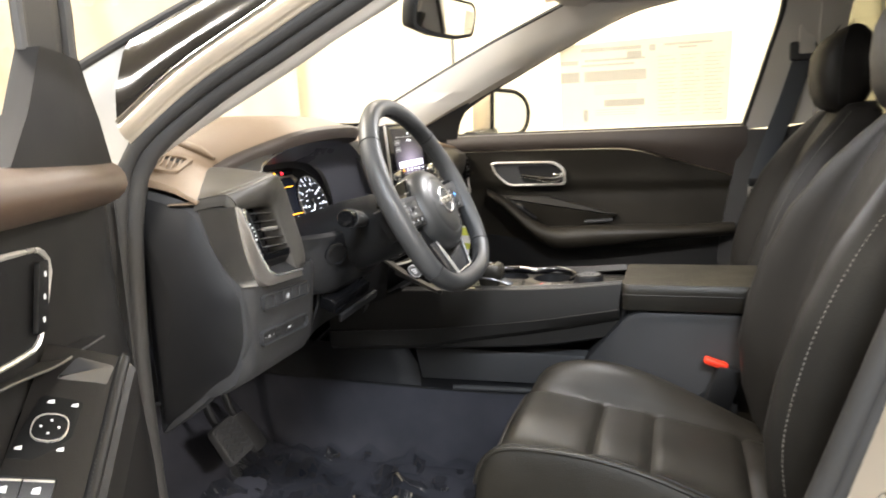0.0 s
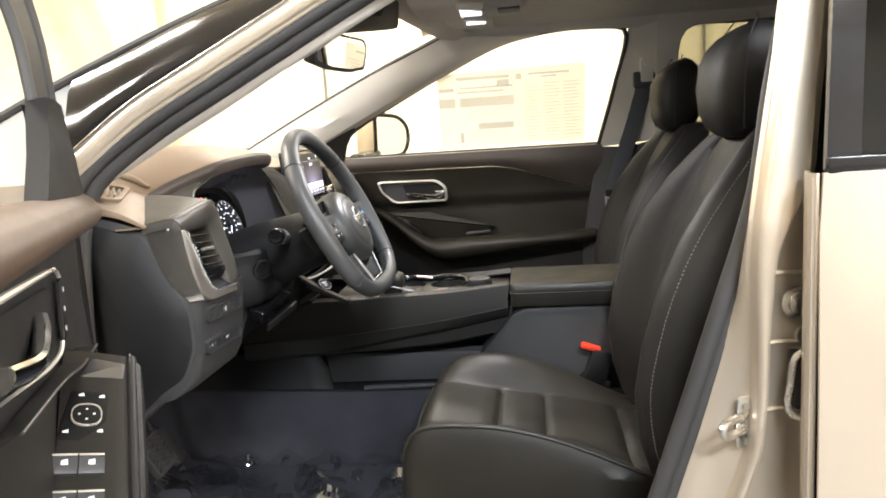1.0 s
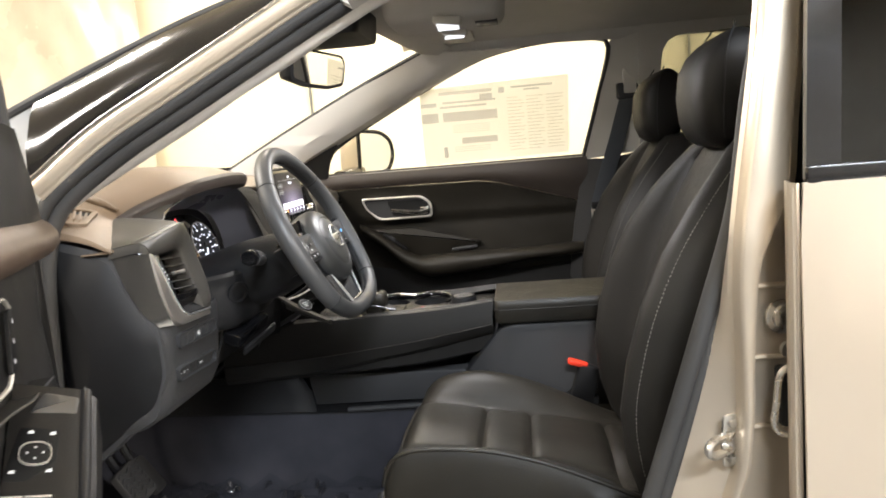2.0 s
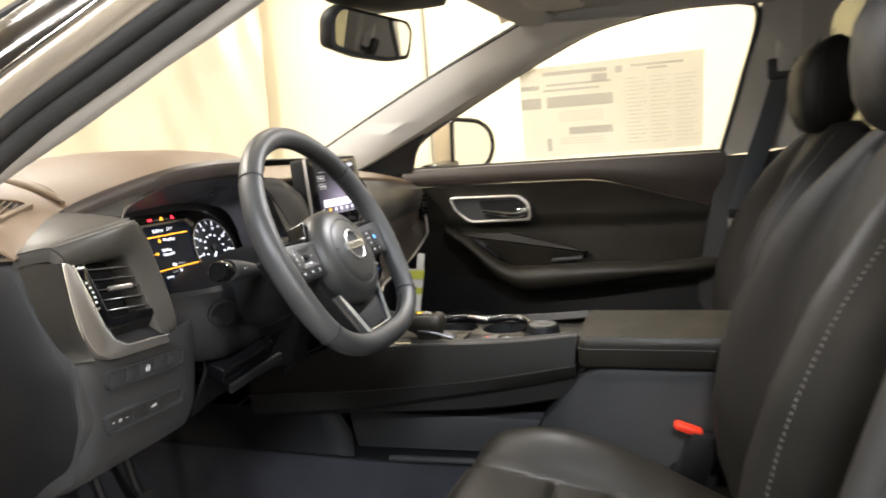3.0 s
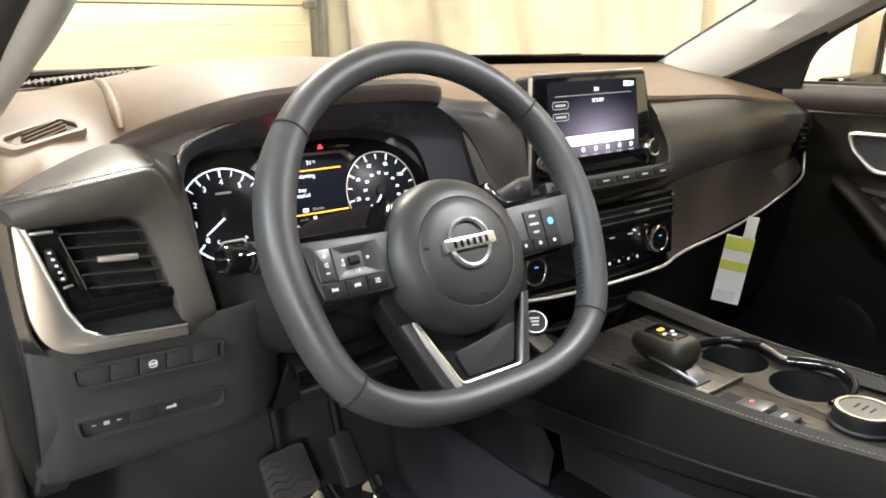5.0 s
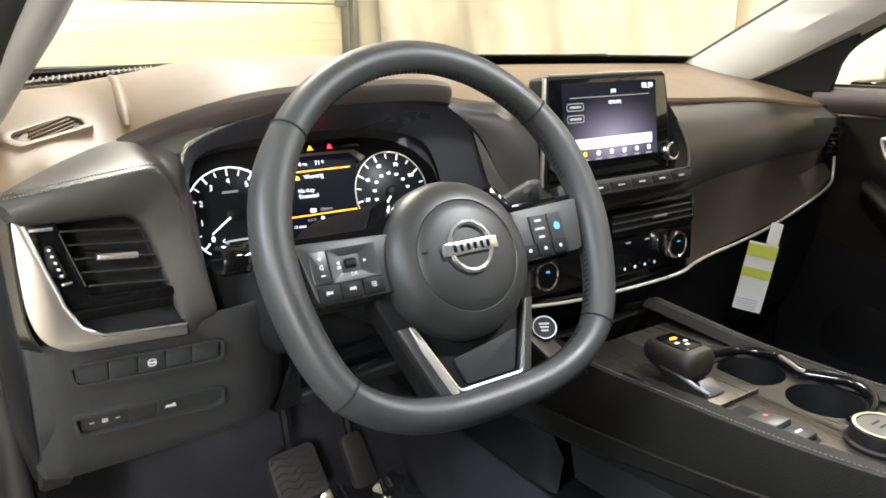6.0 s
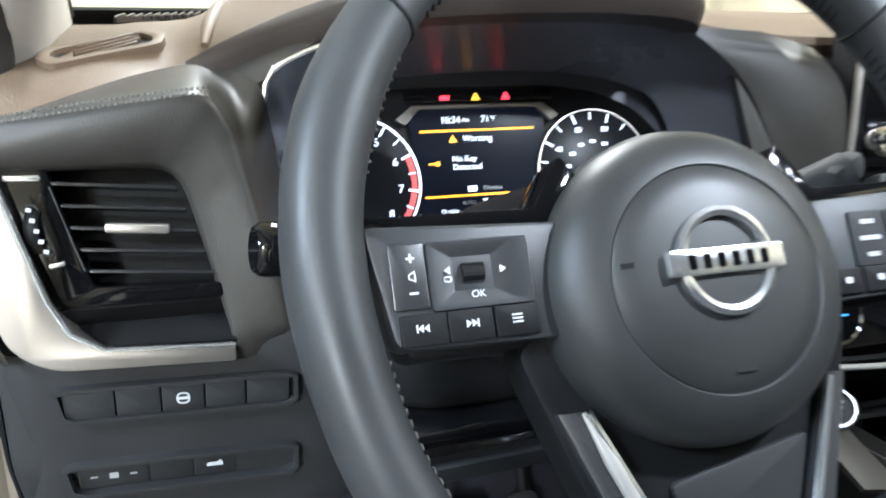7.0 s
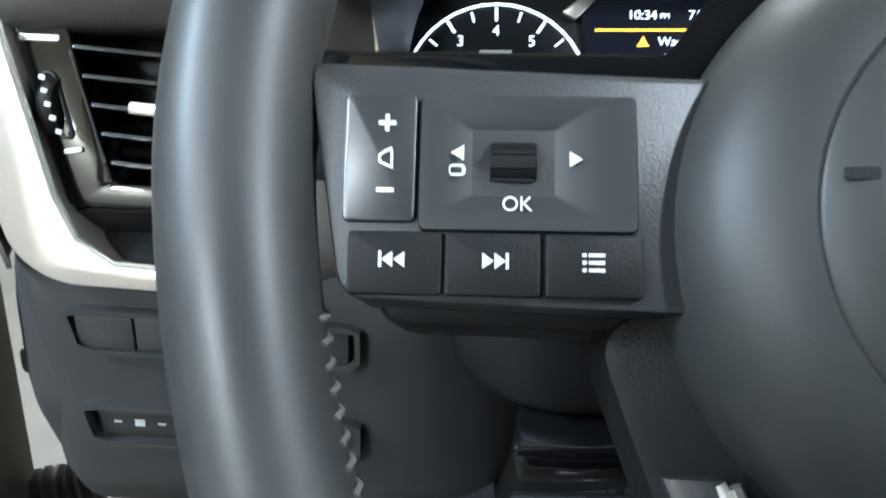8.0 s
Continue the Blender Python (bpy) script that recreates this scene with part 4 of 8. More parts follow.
    part("bracket_edge", tube([VENT @ V(*p, 0.0055) for p in [(-0.0650, 0.0585), (-0.0440, -0.014), (-0.0345, -0.0335), (-0.018, -0.0440), (0.052, -0.0492)]], 0.0016, 8), BADGE, trim, "bright polished edge")
    # vent: gloss surround, thumbwheel, slats, tab
    vent = part("side_vent", plate(rounded([(-0.066, 0.060), (0.03, 0.057), (0.050, -0.022), (-0.043, -0.022)], 0.006), 0.004, 0, VENT @ pose(0, 0, -0.040)), PLASTIC_BLACK, dash, "gloss black side air vent")
    part("surround", plate(rounded([(-0.0645, 0.0595), (-0.040, 0.0590), (-0.030, 0.022), (-0.0215, -0.0095), (0.0475, -0.0125), (0.0480, -0.0215), (-0.0425, -0.0195), (-0.0560, 0.028)], 0.003), 0.016, 0.0008, VENT @ pose(0, 0, -0.003)), GLOSS, vent, "piano black surround")
    part("pocket", strip([[VENT @ V(-0.043, -0.020, -0.006), VENT @ V(0.049, -0.021, -0.006)], [VENT @ V(-0.036, -0.032, -0.020), VENT @ V(0.050, -0.033, -0.020)], [VENT @ V(-0.018, -0.045, -0.004), VENT @ V(0.053, -0.049, -0.004)]], 14, 0.002), PLASTIC_BLACK, vent)
    wheel = part("thumbwheel", lathe([(0.0, -0.004), (0.014, -0.004), (0.0155, -0.002), (0.0155, 0.002), (0.014, 0.004), (0, 0.004)], 28, VENT @ pose(-0.0455, 0.0245, -0.0115, 0, 90, 0) @ pose(0, 0, 0, 0, -14, 0)), PLASTIC_BLACK, vent)
    part("wheel_slot", tube([VENT @ V(p.x, p.y, -0.0022) for p in rounded([(-0.0515, 0.0385), (-0.0460, 0.0385), (-0.0385, 0.0105), (-0.0440, 0.0105)], 0.0026)], 0.0008, 6, closed=True), PLASTIC, vent)
    part("clip", plate(rr(0.0185, 0.0030, 0.001), 0.003, 0.0006, VENT @ pose(-0.0515, 0.0532, -0.0015, 0, 0, -2)), BADGE, vent, "short chrome clip")
    part("clip", plate(rr(0.0085, 0.0026, 0.001), 0.003, 0.0006, VENT @ pose(-0.0385, 0.0048, -0.0015, 0, 0, 8)), BADGE, vent)
    # thin grey bar added to draw the reflection along the gloss edge
    part("edge_glint", tube([VENT @ V(-0.0385, 0.048, -0.0026), VENT @ V(-0.0250, 0.000, -0.0026)], 0.0006, 6), PLASTIC_GREY, vent)
    for i in range(5):
        part("mark", block(0.0026, 0.0020, 0.0008, 0, VENT @ pose(-0.0487 + 0.0016 * i, 0.0360 - 0.0058 * i, 0.0042 - 0.0005 * (i - 2) ** 2, 0, 0, -15)), WHITE_MARK, wheel)
    for i in range(5):
        y = 0.0468 - 0.0125 * i
        xl, xr = -0.0380 + 0.0038 * i, 0.0275 + 0.0042 * i
        part("slat", plate(rr(xr - xl, 0.011, 0.001), 0.0018, 0.0006, VENT @ pose((xl + xr) / 2, y, -0.0085, 0, 0, -5.6) @ pose(0, 0, 0, -99, 0, 0)), SLAT, vent)
    part("tab", plate(rr(0.034, 0.0055, 0.002), 0.007, 0.001, VENT @ pose(0.0045, 0.0220, 0.0005, 0, 0, -5)), SILVER, vent, "satin silver vane tab")


def fascia_lower():
    rows = []
    for z, y in ((0.944, 0.1790), (0.930, 0.1770), (0.90, 0.1805), (0.86, 0.1850), (0.825, 0.191), (0.803, 0.203), (0.785, 0.235), (0.765, 0.30)):
        row = [(-0.704, y + 0.06, z + 0.0), (-0.7015, y + 0.030, z), (-0.697, y + 0.010, z), (-0.684, y + 0.001, z)]
        row += [(-0.67 + 0.21 * i / 10, y + (0.0 if i < 8 else 0.004 * (i - 7) ** 2), z) for i in range(11)]
        row += [(-0.445, y + 0.060, z)]
        rows.append(row)
    lower = part("lower_panel", sheet([spread(r, 40) for r in rows], 0.003), PLASTIC, dash, "dark grey lower fascia with switch slots")
    out = rounded([(-0.071, 0.0320), (0.066, 0.0305), (0.066, 0.0080), (-0.067, 0.0090)], 0.003)
    for dy, holes in ((0.0, (-0.0665, -0.0385, -0.0135, 0.0110, 0.0350, 0.0610)), (-0.0515, (-0.064, -0.0235, 0.0020, 0.0270, 0.0590))):
        low = dy < 0
        rim = part("switch_slot", frame_plate([(p.x, p.y + dy) for p in out], [(p.x * 0.965, 0.0195 + (p.y - 0.0195) * 0.80 + dy) for p in out], 0.012, SWITCH @ pose(0, 0, 0.0045)), PLASTIC, lower)
        part("slot_floor", plate(rr(0.13, 0.019, 0.002, -0.002, 0.020 + dy), 0.002, 0, SWITCH @ pose(0, 0, -0.004 if low else -0.001)), PLASTIC_BLACK, rim)
        for a, b in zip(holes, holes[1:]):
            if low and b > 0.05:
                continue
            key = part("switch", plate(rr(b - a - 0.0009, 0.0172 - 0.002 * low, 0.0012, (a + b) / 2, 0.0195 + dy), 0.008, 0.0008, SWITCH @ pose(0, 0, 0.0028 - 0.004 * low)), PLASTIC_GREY if not low else PLASTIC, rim)
            if not low and -0.02 < a < 0:
                m = SWITCH @ pose((a + b) / 2, 0.0195, 0.0032)
                part("symbol", frame_plate(rr(0.0078, 0.0078, 0.0039, n=6), rr(0.0058, 0.0058, 0.0029, n=6), 0.0002, m), WHITE_MARK, key)
                part("symbol", plate(rr(0.006, 0.0018, 0.0005), 0.0002, 0, m), WHITE_MARK, key)
            if low and a > 0 and b < 0.03:
                m = SWITCH @ pose((a + b) / 2, 0.0195 + dy, -0.0008)
                part("symbol", plate([(-0.005, -0.0016), (0.005, -0.0016), (0.005, 0.0006), (0.0035, 0.0026), (0.0015, 0.001), (-0.004, 0.001)], 0.0002, 0, m), WHITE_MARK, key)
            if low and a < -0.06:
                for k in (-1, 0, 1):
                    m = SWITCH @ pose((a + b) / 2 + 0.011 * k, 0.0195 + dy, -0.0008)
                    part("symbol", plate(rr(0.004 if k else 0.005, 0.0012 if k else 0.004, 0.0004), 0.0002, 0, m), GREY_MARK, key)
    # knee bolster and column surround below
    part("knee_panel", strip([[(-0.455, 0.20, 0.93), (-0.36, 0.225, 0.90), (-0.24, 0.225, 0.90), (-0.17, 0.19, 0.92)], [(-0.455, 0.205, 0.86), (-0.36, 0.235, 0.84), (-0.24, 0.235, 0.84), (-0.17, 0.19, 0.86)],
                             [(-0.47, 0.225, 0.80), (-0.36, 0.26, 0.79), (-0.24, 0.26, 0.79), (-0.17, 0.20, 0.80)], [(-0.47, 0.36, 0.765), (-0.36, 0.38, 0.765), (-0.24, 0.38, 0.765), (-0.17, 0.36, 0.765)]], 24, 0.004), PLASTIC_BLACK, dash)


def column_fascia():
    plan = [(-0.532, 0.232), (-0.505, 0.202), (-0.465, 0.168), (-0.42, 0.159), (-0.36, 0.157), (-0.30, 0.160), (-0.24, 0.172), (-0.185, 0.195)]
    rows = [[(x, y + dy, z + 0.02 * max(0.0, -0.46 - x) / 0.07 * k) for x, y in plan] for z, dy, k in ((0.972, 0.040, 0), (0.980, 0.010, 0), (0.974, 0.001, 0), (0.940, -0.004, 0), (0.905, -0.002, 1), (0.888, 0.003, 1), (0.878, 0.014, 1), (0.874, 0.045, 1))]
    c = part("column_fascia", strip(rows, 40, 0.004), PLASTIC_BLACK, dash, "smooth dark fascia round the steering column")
    part("pocket", plate(rr(0.105, 0.024, 0.005), 0.03, 0.003, facing(-0.412, 0.158, 0.861, -20, -8, 10)), GLOSS, c, "glossy black pocket below the column")
    part("pocket_lip", block(0.110, 0.016, 0.007, 0.003, facing(-0.410, 0.150, 0.846, -20, -8, 10)), PLASTIC_BLACK, c)


def instrument_hood():
    ring_a = [(-0.528, 0.236, 0.955), (-0.532, 0.238, 1.03), (-0.538, 0.240, 1.080), (-0.520, 0.238, 1.103), (-0.450, 0.226, 1.124), (-0.36, 0.222, 1.132), (-0.29, 0.224, 1.132), (-0.235, 0.230, 1.120), (-0.190, 0.226, 1.085), (-0.165, 0.212, 1.03), (-0.150, 0.205, 0.965)]
    ring_b = [(-0.525, 0.285, 0.955), (-0.525, 0.290, 1.02), (-0.515, 0.300, 1.062), (-0.495, 0.306, 1.080), (-0.445, 0.310, 1.088), (-0.36, 0.312, 1.092), (-0.30, 0.312, 1.090), (-0.25, 0.308, 1.082), (-0.215, 0.300, 1.065), (-0.20, 0.290, 1.02), (-0.20, 0.285, 0.955)]
    mid = [tuple(V(*a) * 0.5 + V(*b) * 0.5 + V(0, 0, 0.006)) for a, b in zip(ring_a, ring_b)]
    h = part("instrument_hood", strip([ring_a, mid, ring_b], 60, 0.002), HOOD, dash, "black recessed instrument hood")
    part("hood_bead", tube(crv(ring_a[:6], 30), 0.0018, 6), FLANK, h, "thin silver bead")
    part("hood_back", plate(rounded([(-0.20, -0.09), (0.205, -0.09), (0.205, 0.055), (0.150, 0.093), (-0.10, 0.098), (-0.19, 0.060)], 0.02), 0.006, 0, GAUGE @ pose(0, 0, -0.024)), HOOD, h)
    # right cheek down to the centre stack
    a = [(-0.237, 0.232, 1.121), (-0.192, 0.226, 1.086), (-0.166, 0.211, 1.03), (-0.150, 0.204, 0.965)]
    b = [(-0.118, 0.240, 1.104), (-0.112, 0.212, 1.078), (-0.108, 0.198, 1.03), (-0.104, 0.192, 0.965)]
    part("hood_cheek", strip([a, [tuple(V(*p) * 0.5 + V(*q) * 0.5 + V(0, -0.008, 0.004)) for p, q in zip(a, b)], b], 16, 0.003), LEATHER_DASH, dash)


def cluster():
    c = thing("instrument_cluster", (-0.365, 0.30, 1.0), "lit instrument cluster with two round gauges and a warning display", "instrument cluster")
    back = [(-0.168, -0.06), (-0.168, 0.03), (-0.140, 0.062), (-0.110, 0.070), (-0.05, 0.0725), (0.06, 0.0725), (0.105, 0.066), (0.140, 0.050), (0.168, 0.02), (0.168, -0.06)]
    part("backing", plate(rounded(back, 0.012), 0.012, 0.001, GAUGE @ pose(0, 0, -0.008)), PLASTIC_BLACK, c)
    part("telltale_strip", plate(rr(0.125, 0.010, 0.002, 0.0, 0.0640), 0.002, 0.0005, GAUGE @ pose(0, 0, -0.0045)), GLOSS, c)
    for x, mat_, kind in ((-0.030, LAMP_RED, 0), (-0.004, LAMP_AMBER, 1), (0.0215, LAMP_RED, 1)):
        shape = rr(0.008, 0.0036, 0.0012) if kind == 0 else [(-0.0038, -0.0022), (0.0038, -0.0022), (0.0006, 0.0034), (-0.0006, 0.0034)]
        part("telltale", plate(shape, 0.0004, 0, GAUGE @ pose(x, 0.0625, -0.0038)), mat_, c, "lit warning lamp")
    # silver brow round the middle display
    brow = [(-0.072, 0.046), (-0.058, 0.0565), (0.052, 0.0565), (0.066, 0.046), (0.058, 0.041), (0.046, 0.0535), (-0.052, 0.0535), (-0.064, 0.041)]
    part("display_brow", plate(rounded(brow, 0.002), 0.004, 0.0008, GAUGE @ pose(0, 0, -0.001)), SILVER, c)
    disp = part("display", plate(rounded([(-0.062, 0.053), (0.054, 0.053), (0.048, 0.0), (0.052, -0.04), (-0.060, -0.04), (-0.055, 0.0)], 0.003), 0.003, 0, GAUGE @ pose(0, 0, -0.004)), SCREEN, c, "dark colour display")
    d = GAUGE @ pose(0, 0, -0.0034)
    for y in (0.0362, -0.0155):
        part("rule", plate(rr(0.096, 0.0014, 0.0003, -0.005, y), 0.0002, 0, d), LAMP_AMBER, disp)
    words("10:34", 0.0074, d @ pose(-0.027, 0.0445, 0), GAUGE_WHITE, disp)
    words("PM", 0.0042, d @ pose(-0.0145, 0.0440, 0), GAUGE_WHITE, disp)
    words("71", 0.0074, d @ pose(0.002, 0.0445, 0), GAUGE_WHITE, disp)
    words("\u00b0F", 0.0046, d @ pose(0.0085, 0.0450, 0), GAUGE_WHITE, disp)
    words("Warning", 0.0070, d @ pose(-0.006, 0.0295, 0), GAUGE_WHITE, disp)
    part("symbol", plate([(-0.0034, -0.0026), (0.0034, -0.0026), (0, 0.0032)], 0.0002, 0, d @ pose(-0.0265, 0.0295, 0)), LAMP_AMBER, disp)
    part("symbol", plate(rounded([(-0.0045, -0.0006), (0.001, -0.0006), (0.002, -0.0018), (0.0045, -0.0016), (0.0045, 0.0016), (0.002, 0.0018), (0.001, 0.0006), (-0.0045, 0.0006)], 0.0005), 0.0002, 0, d @ pose(-0.0435, 0.0105, 0)), LAMP_AMBER, disp)
    words("No Key", 0.0064, d @ pose(-0.0285, 0.0135, 0), GAUGE_WHITE, disp, align="LEFT")
    words("Detected", 0.0064, d @ pose(-0.0285, 0.0070, 0), GAUGE_WHITE, disp, align="LEFT")
    part("symbol", plate(rr(0.007, 0.0042, 0.0006), 0.0002, 0, d @ pose(-0.014, -0.0105, 0)), GAUGE_WHITE, disp)
    words("Dismiss", 0.0050, d @ pose(0.003, -0.0105, 0), GREY_MARK, disp)
    words("P", 0.0090, d @ pose(-0.004, -0.0225, 0), GAUGE_WHITE, disp)
    words("AUTO", 0.0040, d @ pose(-0.018, -0.0215, 0), GREY_MARK, disp)
    words("13 miles", 0.0046, d @ pose(-0.034, -0.0275, 0), GAUGE_WHITE, disp)
    words("395 miles", 0.0046, d @ pose(0.028, -0.0225, 0), GAUGE_WHITE, disp)
    # gauges
    for cx, r, labels, a0, a1, needle in ((-0.1085, 0.0525, "012345678", 222, -42, 214), (0.0935, 0.0515, ("0", "20", "40", "60", "80", "100", "120", "140"), 228, -48, 228)):
        g = GAUGE @ pose(cx, -0.002, -0.002)
        face = part("gauge_face", lathe([(0, -0.004), (r, -0.004), (r, 0), (r * 0.985, 0.0004), (0, 0.0004)], 56, g), DIAL, c, "black dial with lit figures")
        part("gauge_ring", frame_plate([(r * math.cos(a / 40 * 2 * math.pi), r * math.sin(a / 40 * 2 * math.pi)) for a in range(40)], [(0.976 * r * math.cos(a / 40 * 2 * math.pi), 0.976 * r * math.sin(a / 40 * 2 * math.pi)) for a in range(40)], 0.003, g @ pose(0, 0, 0.0018)), GAUGE_WHITE if cx < 0 else SILVER, face, "bright gauge ring")
        n = len(labels)
        for i in range(2 * n - 1):
            a = radians(a0 + (a1 - a0) * i / (2 * n - 2))
            big = i % 2 == 0
            m = g @ pose(r * 0.885 * math.cos(a), r * 0.885 * math.sin(a), 0.0009, 0, 0, math.degrees(a))
            part("tick", plate(rr(0.0078 if big else 0.0060, 0.0015 if big else 0.0010, 0.0002), 0.0003, 0, m), GAUGE_WHITE, face)
            if big and (cx < 0 or i % 4 in (0, 2)):
                words(labels[i // 2], 0.0085 if cx < 0 else 0.0062, g @ pose(r * 0.70 * math.cos(a), r * 0.70 * math.sin(a), 0.0009), GAUGE_WHITE, face, "figure")
        if cx < 0:
            arc = [radians(a0 + (a1 - a0) * (6 + 2 * k / 12) / 8) for k in range(13)]
            part("red_band", strip([[g @ V(r * q * math.cos(a), r * q * math.sin(a), 0.0008) for a in arc] for q in (0.86, 0.94)], 13, 0.0002), GAUGE_RED, face, "red rev limit band")
            part("caption", plate(rr(0.018, 0.0026, 0.0004), 0.0002, 0, g @ pose(0, r * 0.47, 0.0009)), GREY_MARK, face)
        else:
            for i in range(11):
                a = radians(a0 - 6 + (a1 - a0 + 12) * i / 10)
                part("inner_figure", plate(rr(0.0044, 0.0026, 0.0004), 0.0002, 0, g @ pose(r * 0.47 * math.cos(a), r * 0.47 * math.sin(a), 0.0009)), GAUGE_WHITE, face)
        part("needle", plate([(-0.004, -0.0011), (r * 0.66, -0.0006), (r * 0.66, 0.0006), (-0.004, 0.0011)], 0.0008, 0, g @ pose(0, 0, 0.0042, 0, 0, needle)), GAUGE_WHITE, face, "white needle")
        part("needle_hub", lathe([(0, 0), (0.0085, 0), (0.0085, 0.003), (0.006, 0.0045), (0, 0.0045)], 24, g), PLASTIC_BLACK, face)
        if cx < 0:
            part("sub_gauge", frame_plate(rr(0.030, 0.012, 0.005, 0, -0.034), rr(0.026, 0.008, 0.004, 0, -0.034), 0.0006, g @ pose(0, 0, 0.001)), GREY_MARK, face)
            for s, tx in (("C", -0.016), ("H", 0.016)):
                words(s, 0.005, g @ pose(tx, -0.028, 0.001), GAUGE_WHITE, face, "figure")


pad_top()
side_end()
fascia_left()
fascia_lower()
column_fascia()
instrument_hood()
cluster()


def column():
    col = thing("steering_column", (-0.365, 0.15, 0.95), "black steering column shroud with control stalks", "steering column")
    rings = []
    for y, z, w, h in ((0.075, 0.990, 0.052, 0.046), (0.10, 0.982, 0.060, 0.052), (0.17, 0.962, 0.064, 0.058), (0.25, 0.935, 0.062, 0.060), (0.31, 0.91, 0.058, 0.055)):
        rings.append([(-0.365 + p[0] * w, y + 0.4 * p[1] * h, z + p[1] * h) for p in [(math.cos(a / 24 * 2 * math.pi) * (1 + 0.12 * abs(math.sin(a / 12 * 2 * math.pi))), math.sin(a / 24 * 2 * math.pi)) for a in range(24)]])
    part("shroud", loft(rings), PLASTIC_BLACK, col, "grained plastic shroud")
    stalk = part("light_stalk", tube(crv([(-0.41, 0.13, 0.992), (-0.47, 0.112, 1.004), (-0.530, 0.100, 1.014)], 16), [0.010 + 0.0003 * i for i in range(16)], 14), PLASTIC, col, "black light control stalk")
    m = Matrix.Translation((-0.530, 0.100, 1.014)) @ V(-0.98, -0.17, 0.12).to_track_quat("Z", "Y").to_matrix().to_4x4()
    part("stalk_collar", lathe([(0, -0.022), (0.0125, -0.022), (0.0130, -0.012), (0.0130, -0.002), (0.0108, 0.0), (0.0108, 0.003), (0.0130, 0.004), (0.0135, 0.012), (0.0130, 0.020), (0.011, 0.0225), (0, 0.0225)], 28, m @ pose(0, 0, 0.004)), GLOSS, stalk)
    for i in range(3):
        part("symbol", plate(rr(0.0035, 0.0022, 0.0004), 0.0002, 0, facing(-0.502 + 0.010 * i, 0.0915 + 0.003 * i, 1.0125 - 0.002 * i, -10)), WHITE_MARK, stalk)
    st2 = part("wiper_stalk", tube(crv([(-0.32, 0.13, 0.992), (-0.26, 0.112, 1.012), (-0.208, 0.100, 1.034)], 16), [0.010 + 0.0002 * i for i in range(16)], 14), PLASTIC, col, "dark wiper control stalk")
    part("stalk_collar", block(0.030, 0.014, 0.018, 0.005, pose(-0.212, 0.099, 1.034, 0, -22, 15)), PLASTIC, st2)
    part("lock_ring", lathe([(0, 0), (0.020, 0), (0.020, 0.004), (0.016, 0.005), (0.015, -0.010), (0, -0.010)], 28, pose(-0.462, 0.160, 0.945, 90 + 14, 0, -38)), PLASTIC_BLACK, col)


column()


# ---- steering wheel ----
WHEEL = facing(-0.365, 0.028, 1.027, 26)


